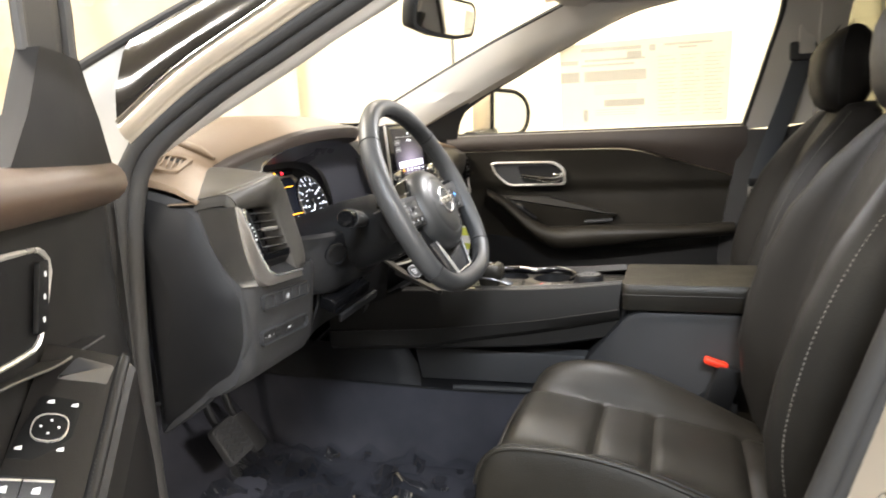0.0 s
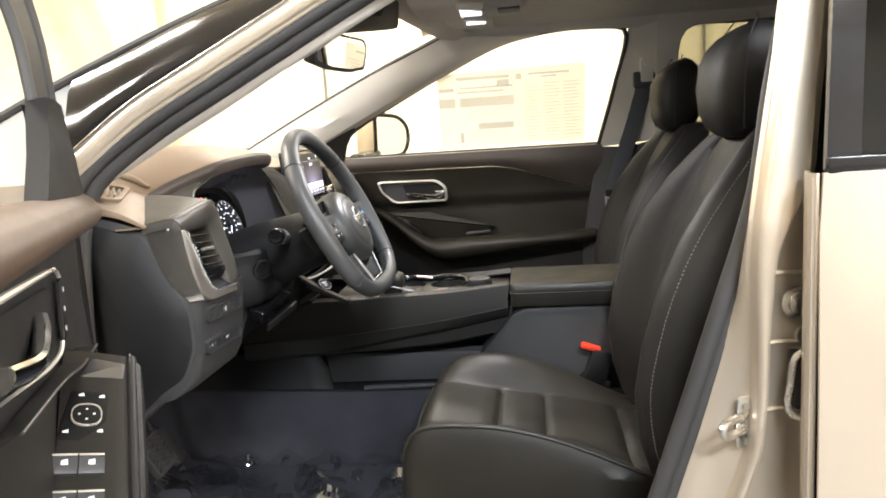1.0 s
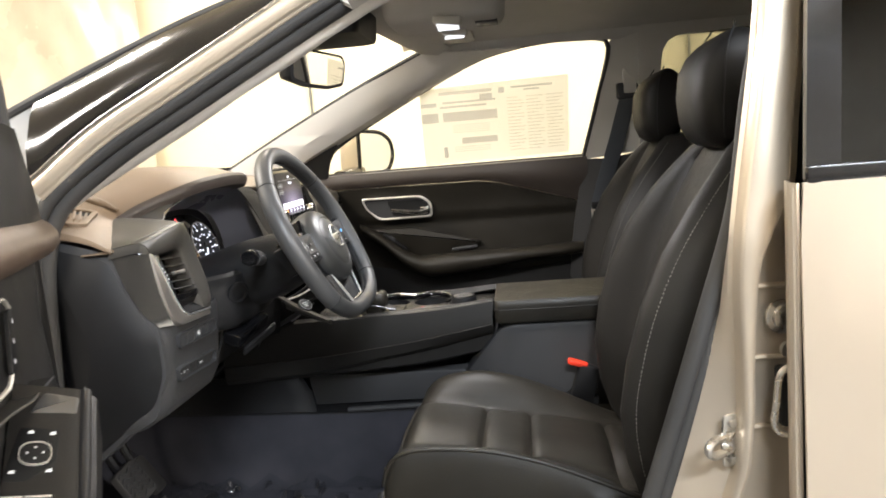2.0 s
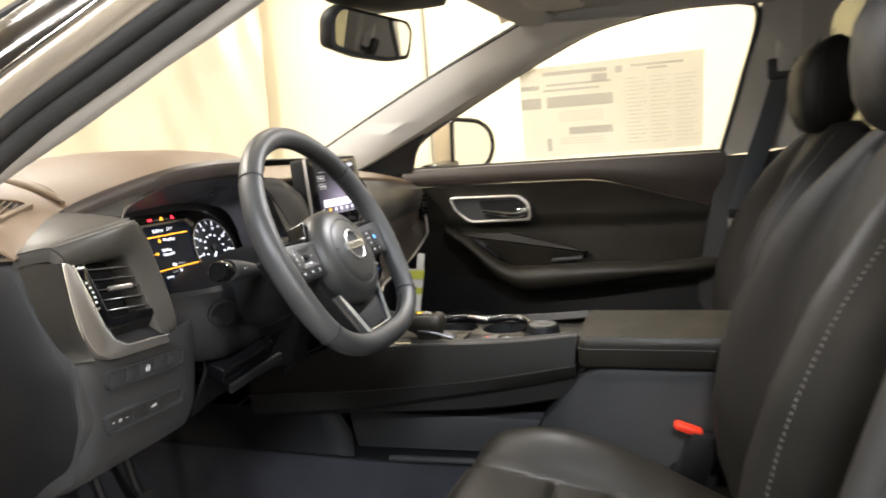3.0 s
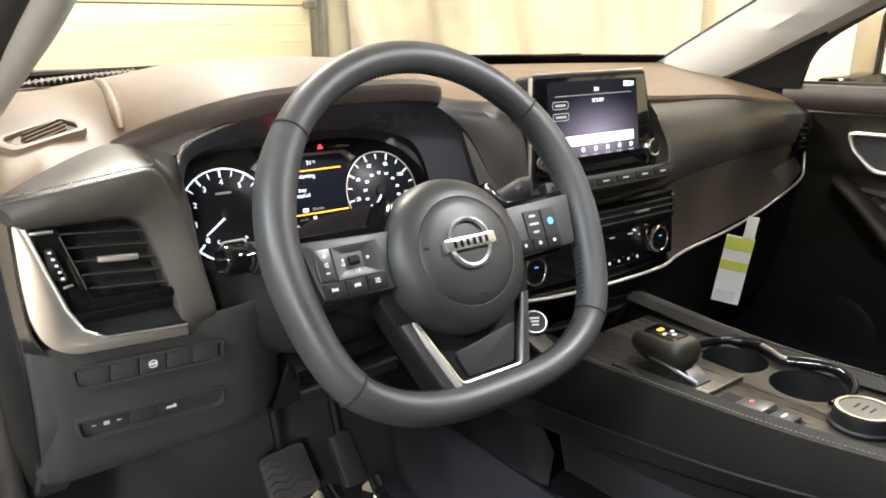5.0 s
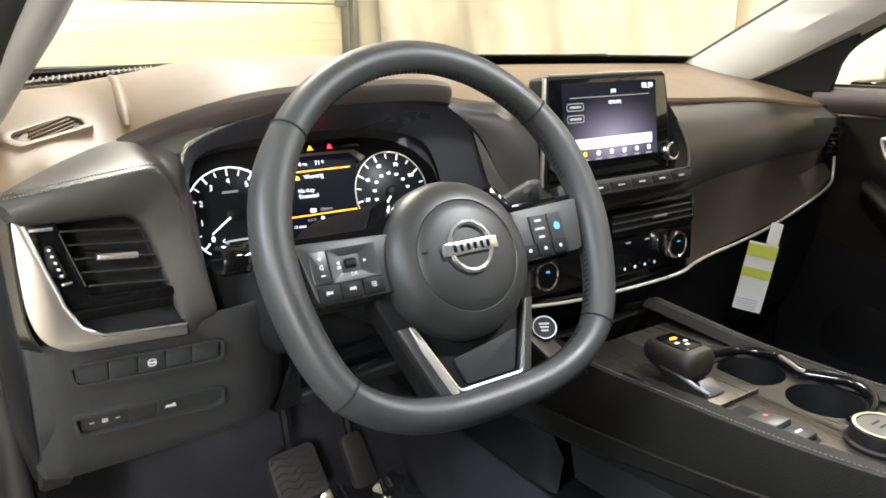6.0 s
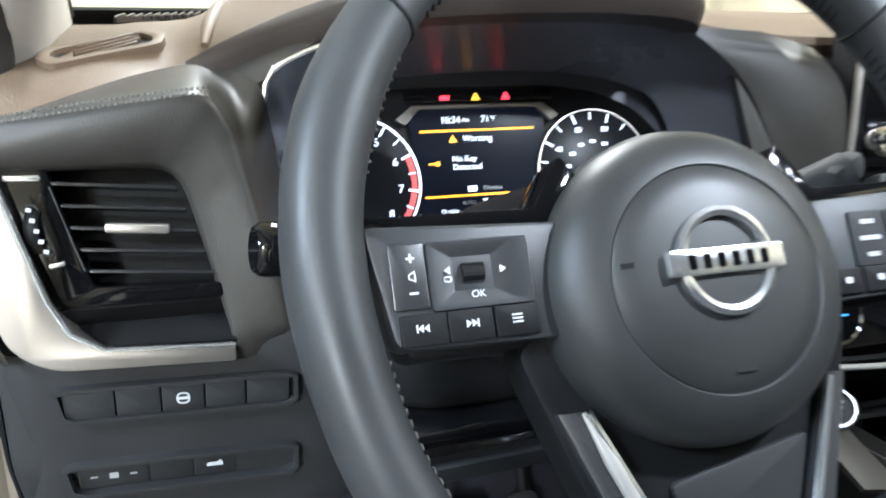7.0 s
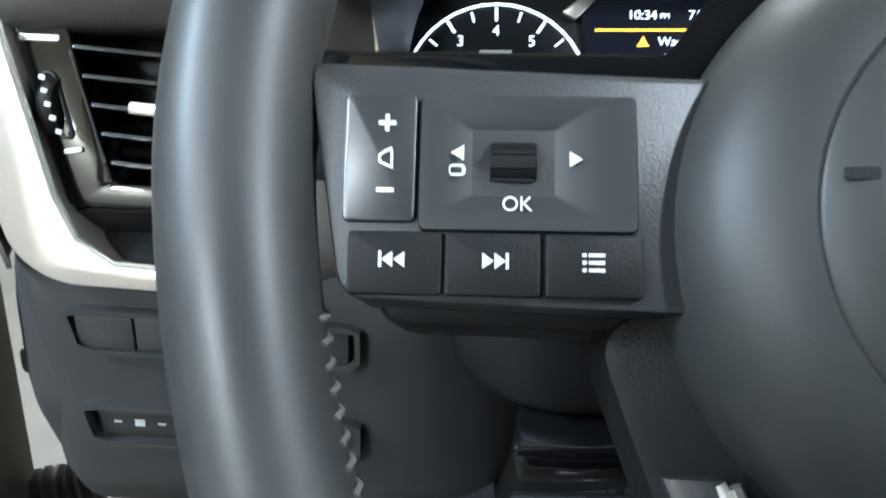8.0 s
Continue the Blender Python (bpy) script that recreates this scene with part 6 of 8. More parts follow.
def touchscreen():
    t = thing("touchscreen", (0.013, 0.21, 1.0), "upright black touchscreen with two chrome knobs and lit menu", "touchscreen")
    m = facing(0.013, 0.198, 1.078, 7)
    part("casing", plate(rounded([(-0.127, -0.068), (0.130, -0.068), (0.112, 0.070), (-0.112, 0.070)], 0.007), 0.030, 0.003, m), PLASTIC_BLACK, t)
    part("silver_edge", tube([m @ V(-0.1125, 0.068, -0.001), m @ V(-0.127, -0.066, -0.001)], 0.0028, 8), SILVER, t, "satin silver edge")
    part("silver_edge", tube([m @ V(-0.106, 0.0705, -0.002), m @ V(0.106, 0.0705, -0.002)], 0.0022, 8), SILVER, t)
    front = part("glass_front", plate(rounded([(-0.118, -0.064), (0.120, -0.064), (0.107, 0.066), (-0.107, 0.066)], 0.004), 0.003, 0.001, m @ pose(0, 0, 0.002)), GLOSS, t)
    s = m @ pose(0, 0, 0.0026)
    disp = part("display", plate(rr(0.176, 0.100, 0.002, 0.0, 0.010), 0.0008, 0, s), AUDIO_SCREEN, front, "dark audio screen")
    d = s @ pose(0, 0, 0.0003)
    words("10:34", 0.0105, d @ pose(0.070, 0.0525, 0), GAUGE_WHITE, disp)
    words("FM", 0.0070, d @ pose(0.004, 0.0475, 0), GAUGE_WHITE, disp)
    words("97.9 FM", 0.0070, d @ pose(0.006, 0.0330, 0), GAUGE_WHITE, disp)
    part("rule", plate(rr(0.150, 0.0008, 0.0002, 0.0, 0.0415), 0.0002, 0, d), GREY_MARK, disp)
    for y in (0.030, 0.015):
        part("menu_key", frame_plate(rr(0.030, 0.010, 0.004, -0.066, y), rr(0.028, 0.008, 0.003, -0.066, y), 0.0002, d), GREY_MARK, disp)
        part("caption", plate(rr(0.020, 0.003, 0.0005, -0.066, y), 0.0002, 0, d), GREY_MARK, disp)
    part("tuner_band", plate(rr(0.150, 0.0135, 0.001, 0.002, -0.018), 0.0002, 0, d), SCREEN_GLOW, disp, "pale lit tuner band")
    for k, mt in enumerate((LAMP_AMBER, GAUGE_WHITE, GAUGE_WHITE, GAUGE_WHITE, GAUGE_WHITE, GAUGE_WHITE)):
        part("menu_symbol", plate(rr(0.006, 0.006, 0.0025, -0.052 + 0.0245 * k, -0.031), 0.0002, 0, d), mt, disp)
        part("caption", plate(rr(0.011, 0.0022, 0.0004, -0.052 + 0.0245 * k, -0.0385), 0.0002, 0, d), GREY_MARK, disp)
    for x in (-0.1025, 0.1055):
        kn = part("knob", lathe([(0, 0), (0.0135, 0), (0.0130, 0.013), (0.0115, 0.0155), (0.0100, 0.0150), (0, 0.0140)], 30, m @ pose(x, -0.040, 0.002)), CHROME, t, "chrome volume knob")
        part("knob_cap", lathe([(0, 0), (0.0100, 0), (0.0095, 0.0008), (0, 0.0012)], 24, m @ pose(x, -0.040, 0.0165)), PLASTIC_BLACK, kn)
    bar = part("key_bar", plate(rounded([(-0.128, -0.086), (0.118, -0.086), (0.132, -0.066), (-0.128, -0.066)], 0.004), 0.014, 0.003, m @ pose(0, 0, 0.008, -18)), PLASTIC, t, "row of dark hard keys")
    for k in range(6):
        key = part("hard_key", plate(rr(0.036, 0.011, 0.0015, -0.100 + 0.040 * k, -0.0765), 0.002, 0.0005, m @ pose(0, 0, 0.0095, -18)), PLASTIC_BLACK, bar)
        part("caption", plate(rr(0.012, 0.002, 0.0004, -0.100 + 0.040 * k, -0.0765), 0.0002, 0, m @ pose(0, 0, 0.0100, -18)), GREY_MARK, key)
    # curved leather cheek cupping the screen's right-hand side
    a = [(0.122, 0.232, 1.115), (0.150, 0.212, 1.085), (0.176, 0.196, 1.045), (0.178, 0.186, 1.012), (0.150, 0.180, 0.990), (0.05, 0.178, 0.982), (-0.115, 0.180, 0.985)]
    b = [(0.128, 0.205, 1.110), (0.142, 0.192, 1.080), (0.156, 0.183, 1.045), (0.156, 0.178, 1.016), (0.138, 0.176, 1.000), (0.05, 0.176, 0.995), (-0.115, 0.178, 0.998)]
    c = [(p[0] + 0.012, p[1] + 0.040, p[2]) for p in a]
    part("screen_cowl", strip([c, a, b, [(p[0] - 0.004, p[1] + 0.02, p[2] + 0.002) for p in b]], 50, 0.003), LEATHER_DASH, dash, "leather cowl curving round the screen")
    part("cowl_bead", tube(crv(b[1:], 40), 0.0018, 6), SILVER, dash)
    # recess left of the screen
    rm = facing(-0.128, 0.246, 1.052, 22, 14)
    part("recess", plate(rounded([(-0.030, -0.045), (0.034, -0.045), (0.034, 0.042), (-0.026, 0.042)], 0.012), 0.004, 0, rm), LEATHER_DASH, dash)
    part("recess_rim", tube([rm @ V(p.x, p.y, 0.002) for p in rounded([(0.032, 0.041), (-0.025, 0.041), (-0.029, -0.010)], 0.010)], 0.0026, 8), PLASTIC_BLACK, dash)


centre_stack()
touchscreen()


def hang_tag():
    t = thing("paper_tag", (0.36, 0.19, 0.73), "white paper tag with yellow bands hanging from the dashboard", "paper tag")
    m = facing(0.376, 0.192, 0.800, -8, -60, -8) @ Matrix.Diagonal((0.82, 0.86, 1, 1))
    body = part("card", plate(rr(0.056, 0.150, 0.002, 0, 0), 0.0008, 0, m), PAPER, t)
    for y, h in ((0.058, 0.026), (0.010, 0.020)):
        part("yellow_band", plate(rr(0.056, h, 0.001, 0, y), 0.0004, 0, m @ pose(0, 0, 0.0006)), PAPER_YELLOW, body)
    part("strap", plate(rr(0.022, 0.050, 0.002, 0.014, 0.096), 0.0006, 0, m @ pose(0, 0, 0.0)), PAPER, t)
    for k in range(9):
        part("print_line", plate(rr(0.042, 0.0016, 0.0003, -0.004, -0.030 - 0.005 * k if k > 3 else 0.018 - 0.004 * k), 0.0002, 0, m @ pose(0, 0, 0.0003)), INK, body)


hang_tag()


# ---- centre console ----
def console():
    c = thing("centre_console", (0.0, -0.2, 0.40), "dark centre console with brushed top and padded armrest", "console")
    # upper side panels in leather, with a crease
    for flip in (False, True):
        f = (lambda ps: [mx(p) for p in ps]) if not flip else (lambda ps: ps)
        r0 = [(0.090, 0.19, 0.792), (0.090, 0.0, 0.797), (0.088, -0.15, 0.802), (0.082, -0.268, 0.812)]
        r1 = [(0.104, 0.19, 0.800), (0.104, 0.0, 0.806), (0.100, -0.15, 0.812), (0.094, -0.268, 0.822)]
        r2 = [(0.126, 0.19, 0.795), (0.124, 0.0, 0.801), (0.118, -0.15, 0.807), (0.108, -0.268, 0.817)]
        if flip:
            r0, r1, r2 = ([(x, y, z + 0.10 * max(0.0, y + 0.02)) for x, y, z in r] for r in (r0, r1, r2))
        ys = (0.36, 0.16, 0.0, -0.12, -0.264)
        r3 = list(zip((0.137, 0.137, 0.134, 0.129, 0.116), ys, (0.742, 0.750, 0.758, 0.768, 0.786)))
        fold = list(zip((0.133, 0.133, 0.131, 0.126, 0.114), ys, (0.667, 0.681, 0.706, 0.725, 0.752)))
        under = [(p[0] - 0.008, p[1], p[2] - 0.005) for p in fold]
        r4 = list(zip((0.124, 0.124, 0.122, 0.117, 0.106), ys, (0.660, 0.671, 0.681, 0.690, 0.712)))
        r5 = [(p[0] - 0.022, p[1], p[2] - 0.010) for p in r4]
        side = part("side_panel", strip([f(r0), f(r1), f(r2), f(r3), f([tuple(V(*a) * 0.5 + V(*b) * 0.5 + V(0.0035, 0, 0)) for a, b in zip(r3, fold)])], 40, 0.004), LEATHER_SHADED, c, "padded black leather side panel")
        part("panel_fold", strip([f([tuple(V(*a) * 0.5 + V(*b) * 0.5 + V(0.0035, 0, 0)) for a, b in zip(r3, fold)]), f([(p[0] + 0.002, p[1], p[2] + 0.004) for p in fold]), f(under)], 40, 0.004), LEATHER_SHADED, side)
        part("lower_facet", strip([f(under), f(r4), f(r5)], 40, 0.004), LEATHER_SHADED, side)
        # closed flank ahead of the tray, and the tray's dark inner wall with its lip
        part("tray_flank", strip([f([(0.118, 0.88, 0.672), (0.118, 0.24, 0.672), (0.112, 0.19, 0.668)]), f([(0.128, 0.88, 0.63), (0.124, 0.23, 0.63), (0.104, 0.168, 0.625)]), f([(0.150, 0.88, 0.60), (0.136, 0.22, 0.590), (0.128, 0.155, 0.582)])], 20, 0.004), PLASTIC_BLACK, c)
        part("tray_wall", strip([f([(0.060, 0.20, 0.664), (0.060, -0.20, 0.662)]), f([(0.082, 0.19, 0.658), (0.082, -0.20, 0.655)]), f([(0.084, 0.18, 0.652), (0.084, -0.20, 0.650)]), f([(0.078, 0.17, 0.585), (0.078, -0.20, 0.590)])], 20, 0.004), PLASTIC, c)
        stitches(f([(p[0] - 0.004, p[1], p[2] + 0.0022) for p in r2]), 90, 0.0006, THREAD, side)
        # lower carpeted wall, stepped under the panel
        l0 = [(0.098, 0.88, 0.66), (0.098, 0.10, 0.67), (0.098, -0.20, 0.69)]
        l1 = [(0.098, 0.88, 0.62), (0.098, 0.10, 0.615), (0.098, -0.20, 0.62)]
        l2 = [(0.150, 0.88, 0.610), (0.135, 0.10, 0.585), (0.132, -0.20, 0.59)]
        l3 = [(0.155, 0.88, 0.395), (0.142, 0.10, 0.395), (0.140, -0.20, 0.395)]
        part("lower_wall", strip([f(l2), f([(p[0] + 0.002, p[1], (p[2] + 0.39) / 2) for p in l2]), f(l3)], 20, 0.004), CARPET, c)
        # open tray under the bridge
        part("tray_floor", strip([f(l2), f([(0.0, p[1], p[2] - 0.004) for p in l2])], 14, 0.004), PLASTIC_BLACK, c)
        part("tray_lip", tube(f([(0.134, 0.08, 0.590), (0.134, -0.20, 0.596)]), 0.006, 8), PLASTIC, c)
        # rear box under the armrest
        out = rounded([(-0.190, 0.655), (-0.272, 0.752), (-0.300, 0.766), (-0.62, 0.766), (-0.62, 0.40), (-0.16, 0.40), (-0.165, 0.58)], [0.03, 0.03, 0.02, 0.01, 0.01, 0.01, 0.03], 6)
        mm = Matrix(((0, 0, -1 if not flip else 1, -0.098 if not flip else 0.124), (1, 0, 0, 0), (0, 1, 0, 0), (0, 0, 0, 1)))
        part("box_side", plate(out, 0.11, 0.010, mm), PLASTIC, c, "smooth dark armrest box")
    part("front_wedge", strip([[mx((0.110, 0.20, 0.80)), mx((0.118, 0.32, 0.74)), mx((0.122, 0.42, 0.66))], [(0.0, 0.21, 0.79), (0.0, 0.33, 0.74), (0.0, 0.44, 0.66)], [(0.110, 0.20, 0.80), (0.118, 0.32, 0.74), (0.122, 0.42, 0.66)]], 14, 0.004), PLASTIC_BLACK, c)
    # brushed deck
    # the deck is laid round two cup wells
    cups = ((0.050, -0.018, 0.040), (0.050, -0.112, 0.042))
    n = 48
    part("deck", plate([(-0.080, 0.15), (0.0, 0.15), (0.0, -0.262), (-0.074, -0.262)], 0.006, 0.001, pose(0, 0, 0.797)), BRUSHED, c, "brushed silver-grey deck")
    for cx, cy, r in cups:
        half = 0.047
        sq = rr(0.104, half * 2, 0.001, 0.052, cy, n=11)
        ring = [(cx + r * math.cos(a / 48 * 2 * math.pi + math.radians(225)), cy + r * math.sin(a / 48 * 2 * math.pi + math.radians(225))) for a in range(48)]
        part("deck", frame_plate(sq, ring, 0.006, pose(0, 0, 0.797)), BRUSHED, c)
        well = part("cup_well", lathe([(0.0, -0.070), (r * 0.98, -0.070), (r + 0.0015, -0.02), (r + 0.0015, -0.001), (r, 0.0), (r * 0.97, -0.02), (r * 0.93, -0.062), (r * 0.5, -0.064), (0.0, -0.064)], 40, pose(cx, cy, 0.797)), PLASTIC_BLACK, c, "deep black cup holder")
    wave = crv([(0.012, 0.040, 0.800), (0.050, 0.030, 0.803), (0.082, 0.012, 0.806), (0.094, -0.018, 0.807), (0.086, -0.048, 0.806), (0.079, -0.066, 0.805), (0.088, -0.086, 0.806), (0.097, -0.114, 0.807), (0.084, -0.146, 0.805), (0.052, -0.160, 0.802), (0.022, -0.152, 0.799)], 60)
    rim = part("cup_rim", tube(wave, [0.0042 + 0.0034 * math.sin(math.pi * i / 59) for i in range(60)], 12, squash=0.8), GLOSS, c, "glossy black wavy rim behind the cup wells")
    part("rim_clip", tube([p + V(-0.0035, 0, 0.0042) for p in wave[23:32]], 0.0030, 8), SILVER, rim, "bright chrome clip")
    part("trough", plate(rounded([(0.004, 0.060), (0.080, 0.056), (0.086, 0.020), (0.012, 0.022)], 0.01), 0.004, 0, pose(0, 0, 0.7995)), PLASTIC_BLACK, c)
    part("deck", plate([(0.0, 0.15), (0.106, 0.15), (0.105, 0.0295), (0.0, 0.0295)], 0.006, 0, pose(0, 0, 0.797)), BRUSHED, c)
    part("deck", plate([(0.0, -0.1595), (0.104, -0.1595), (0.103, -0.262), (0.0, -0.262)], 0.006, 0, pose(0, 0, 0.797)), BRUSHED, c)
    # gear selector
    base = part("selector_base", plate(rounded([(-0.088, 0.062), (0.020, 0.062), (0.014, -0.058), (-0.078, -0.058)], 0.006), 0.006, 0.002, pose(-0.006, 0.0, 0.803)), BRUSHED, c, "raised selector plinth")
    part("base_edge", tube([(-0.092, 0.060, 0.802), (-0.088, 0.030, 0.802)], 0.003, 6), CHROME, base)
    sel = part("gear_selector", loft([[(-0.050 + p.x * s, 0.006 + dy + p.y * s2, z) for p in rr(0.052, 0.075, 0.016, n=5)] for z, s, s2, dy in
                ((0.803, 0.66, 0.56, 0.000), (0.812, 0.70, 0.60, 0.000), (0.820, 0.86, 0.86, 0.005), (0.826, 0.97, 0.97, 0.008), (0.834, 1.03, 1.0, 0.009), (0.841, 1.0, 0.97, 0.009), (0.846, 0.90, 0.90, 0.009), (0.8485, 0.78, 0.80, 0.009))]), LEATHER, base, "compact leather gear selector")
    part("selector_top", plate(rr(0.034, 0.046, 0.006), 0.004, 0.001, pose(-0.050, 0.016, 0.8500, 0, 0, 0)), GLOSS, base)
    part("selector_glyph", plate(rr(0.010, 0.005, 0.001), 0.0003, 0, pose(-0.050, 0.024, 0.8504)), LAMP_AMBER, base, "amber lit gear letters")
    for gx, gy in ((-0.058, 0.012), (-0.043, 0.012), (-0.050, 0.004)):
        part("selector_glyph", plate(rr(0.006, 0.004, 0.001), 0.0003, 0, pose(gx, gy, 0.8504)), WHITE_MARK, base)
    part("selector_trim", plate(rounded([(-0.015, -0.003), (0.015, -0.003), (0.012, 0.020), (-0.012, 0.020)], 0.004), 0.004, 0.0015, pose(-0.050, -0.040, 0.8065, 30, 0, 0)), SPOKE_METAL, base, "chrome selector heel")
    part("selector_trim", tube(crv([(-0.0725, 0.020, 0.822), (-0.0715, -0.006, 0.819), (-0.0665, -0.024, 0.812), (-0.063, -0.040, 0.807)], 14), 0.0026, 8), SPOKE_METAL, base)
    # parking brake keys
    well = part("brake_recess", plate(rr(0.034, 0.092, 0.003), 0.002, 0, pose(-0.055, -0.112, 0.7985)), PLASTIC_BLACK, c)
    k1 = part("brake_key", block(0.030, 0.036, 0.010, 0.003, pose(-0.055, -0.108, 0.802, -8, 0, 0)), SPOKE_METAL, well)
    part("symbol", plate(rr(0.005, 0.005, 0.0024), 0.0003, 0, pose(-0.055, -0.104, 0.8080, -8, 0, 0)), GAUGE_RED, k1, "red parking brake symbol")
    k2 = part("hold_key", block(0.030, 0.026, 0.010, 0.003, pose(-0.055, -0.141, 0.801)), PLASTIC_GREY, well)
    part("symbol", plate(rr(0.010, 0.003, 0.0006), 0.0003, 0, pose(-0.055, -0.141, 0.8064)), WHITE_MARK, k2)
    # drive mode dial
    dm = pose(0.003, -0.195, 0.797)
    dial = part("mode_dial", lathe([(0, 0), (0.033, 0), (0.0335, 0.004), (0.031, 0.006), (0.0295, 0.016), (0.0285, 0.019), (0.0255, 0.0205), (0.0245, 0.0195), (0, 0.0190)], 44, dm), PLASTIC_BLACK, c, "knurled drive mode dial")
    part("dial_ring", frame_plate([(0.0282 * math.cos(a / 40 * 2 * math.pi), 0.0282 * math.sin(a / 40 * 2 * math.pi)) for a in range(40)], [(0.0250 * math.cos(a / 40 * 2 * math.pi), 0.0250 * math.sin(a / 40 * 2 * math.pi)) for a in range(40)], 0.003, dm @ pose(0, 0, 0.0212)), CHROME, dial, "chrome dial ring")
    part("dial_top", lathe([(0, 0), (0.0245, 0), (0.0240, 0.0012), (0, 0.0018)], 40, dm @ pose(0, 0, 0.0188)), SPOKE_METAL, dial, "dark silver dial top")
    for k in range(3):
        part("caption", plate(rr(0.014, 0.002, 0.0004, 0, 0.008 - 0.008 * k), 0.0002, 0, dm @ pose(0, 0, 0.0209)), PLASTIC_BLACK, dial)
    # armrest lid
    lid = rr(0.214, 0.34, 0.016, 0.0, -0.170, n=5)
    rows = [[(XC - 0.008 + p.x * s, -0.270 + p.y + 0.0, z) for p in lid] for z, s in ((0.770, 0.985), (0.774, 1.0), (0.806, 1.0), (0.815, 0.985), (0.820, 0.95))]
    a = part("armrest_lid", loft(rows), LEATHER, c, "padded black leather armrest lid")
    part("lid_seam", tube([(XC - 0.008 + p.x * 1.001, -0.270 + p.y, 0.800) for p in lid], 0.0012, 5, closed=True), THREAD_DARK, a)
    part("box_floor", block(0.20, 0.34, 0.02, 0.004, pose(XC, -0.45, 0.764)), PLASTIC_BLACK, c)


console()


# ---- pedals ----
def pedals():
    for x, y, z, w, h, name, lab in ((-0.350, 0.470, 0.545, 0.085, 0.082, "brake_pedal", "wide black rubber brake pedal with wavy grooves"), (-0.222, 0.512, 0.505, 0.044, 0.092, "accelerator_pedal", "narrow black accelerator pedal")):
        t = thing(name, (x, y, z - 0.05), lab, "pedal")
        m = facing(x, y, z, 32, 0, 4)
        padp = part("pad", plate(rounded([(-w / 2, -h / 2), (w / 2, -h / 2), (w / 2 * 0.92, h / 2), (-w / 2 * 0.92, h / 2)], 0.012), 0.014, 0.004, m), RUBBER, t)
        if w > 0.06:
            for k in range(6):
                y0 = -0.030 + 0.012 * k
                part("groove", tube([m @ V(q, y0 + 0.004 * math.sin(q * 190), 0.0008) for q in [-0.036 + 0.006 * i for i in range(13)]], 0.0016, 6), PLASTIC_GREY, padp)
        part("arm", tube(crv([(x, y + 0.012, z), (x + 0.01, y + 0.06, z + 0.05), (x + 0.01, y + 0.10, z + 0.22)], 12), 0.009, 8), PLASTIC_BLACK, t)


pedals()


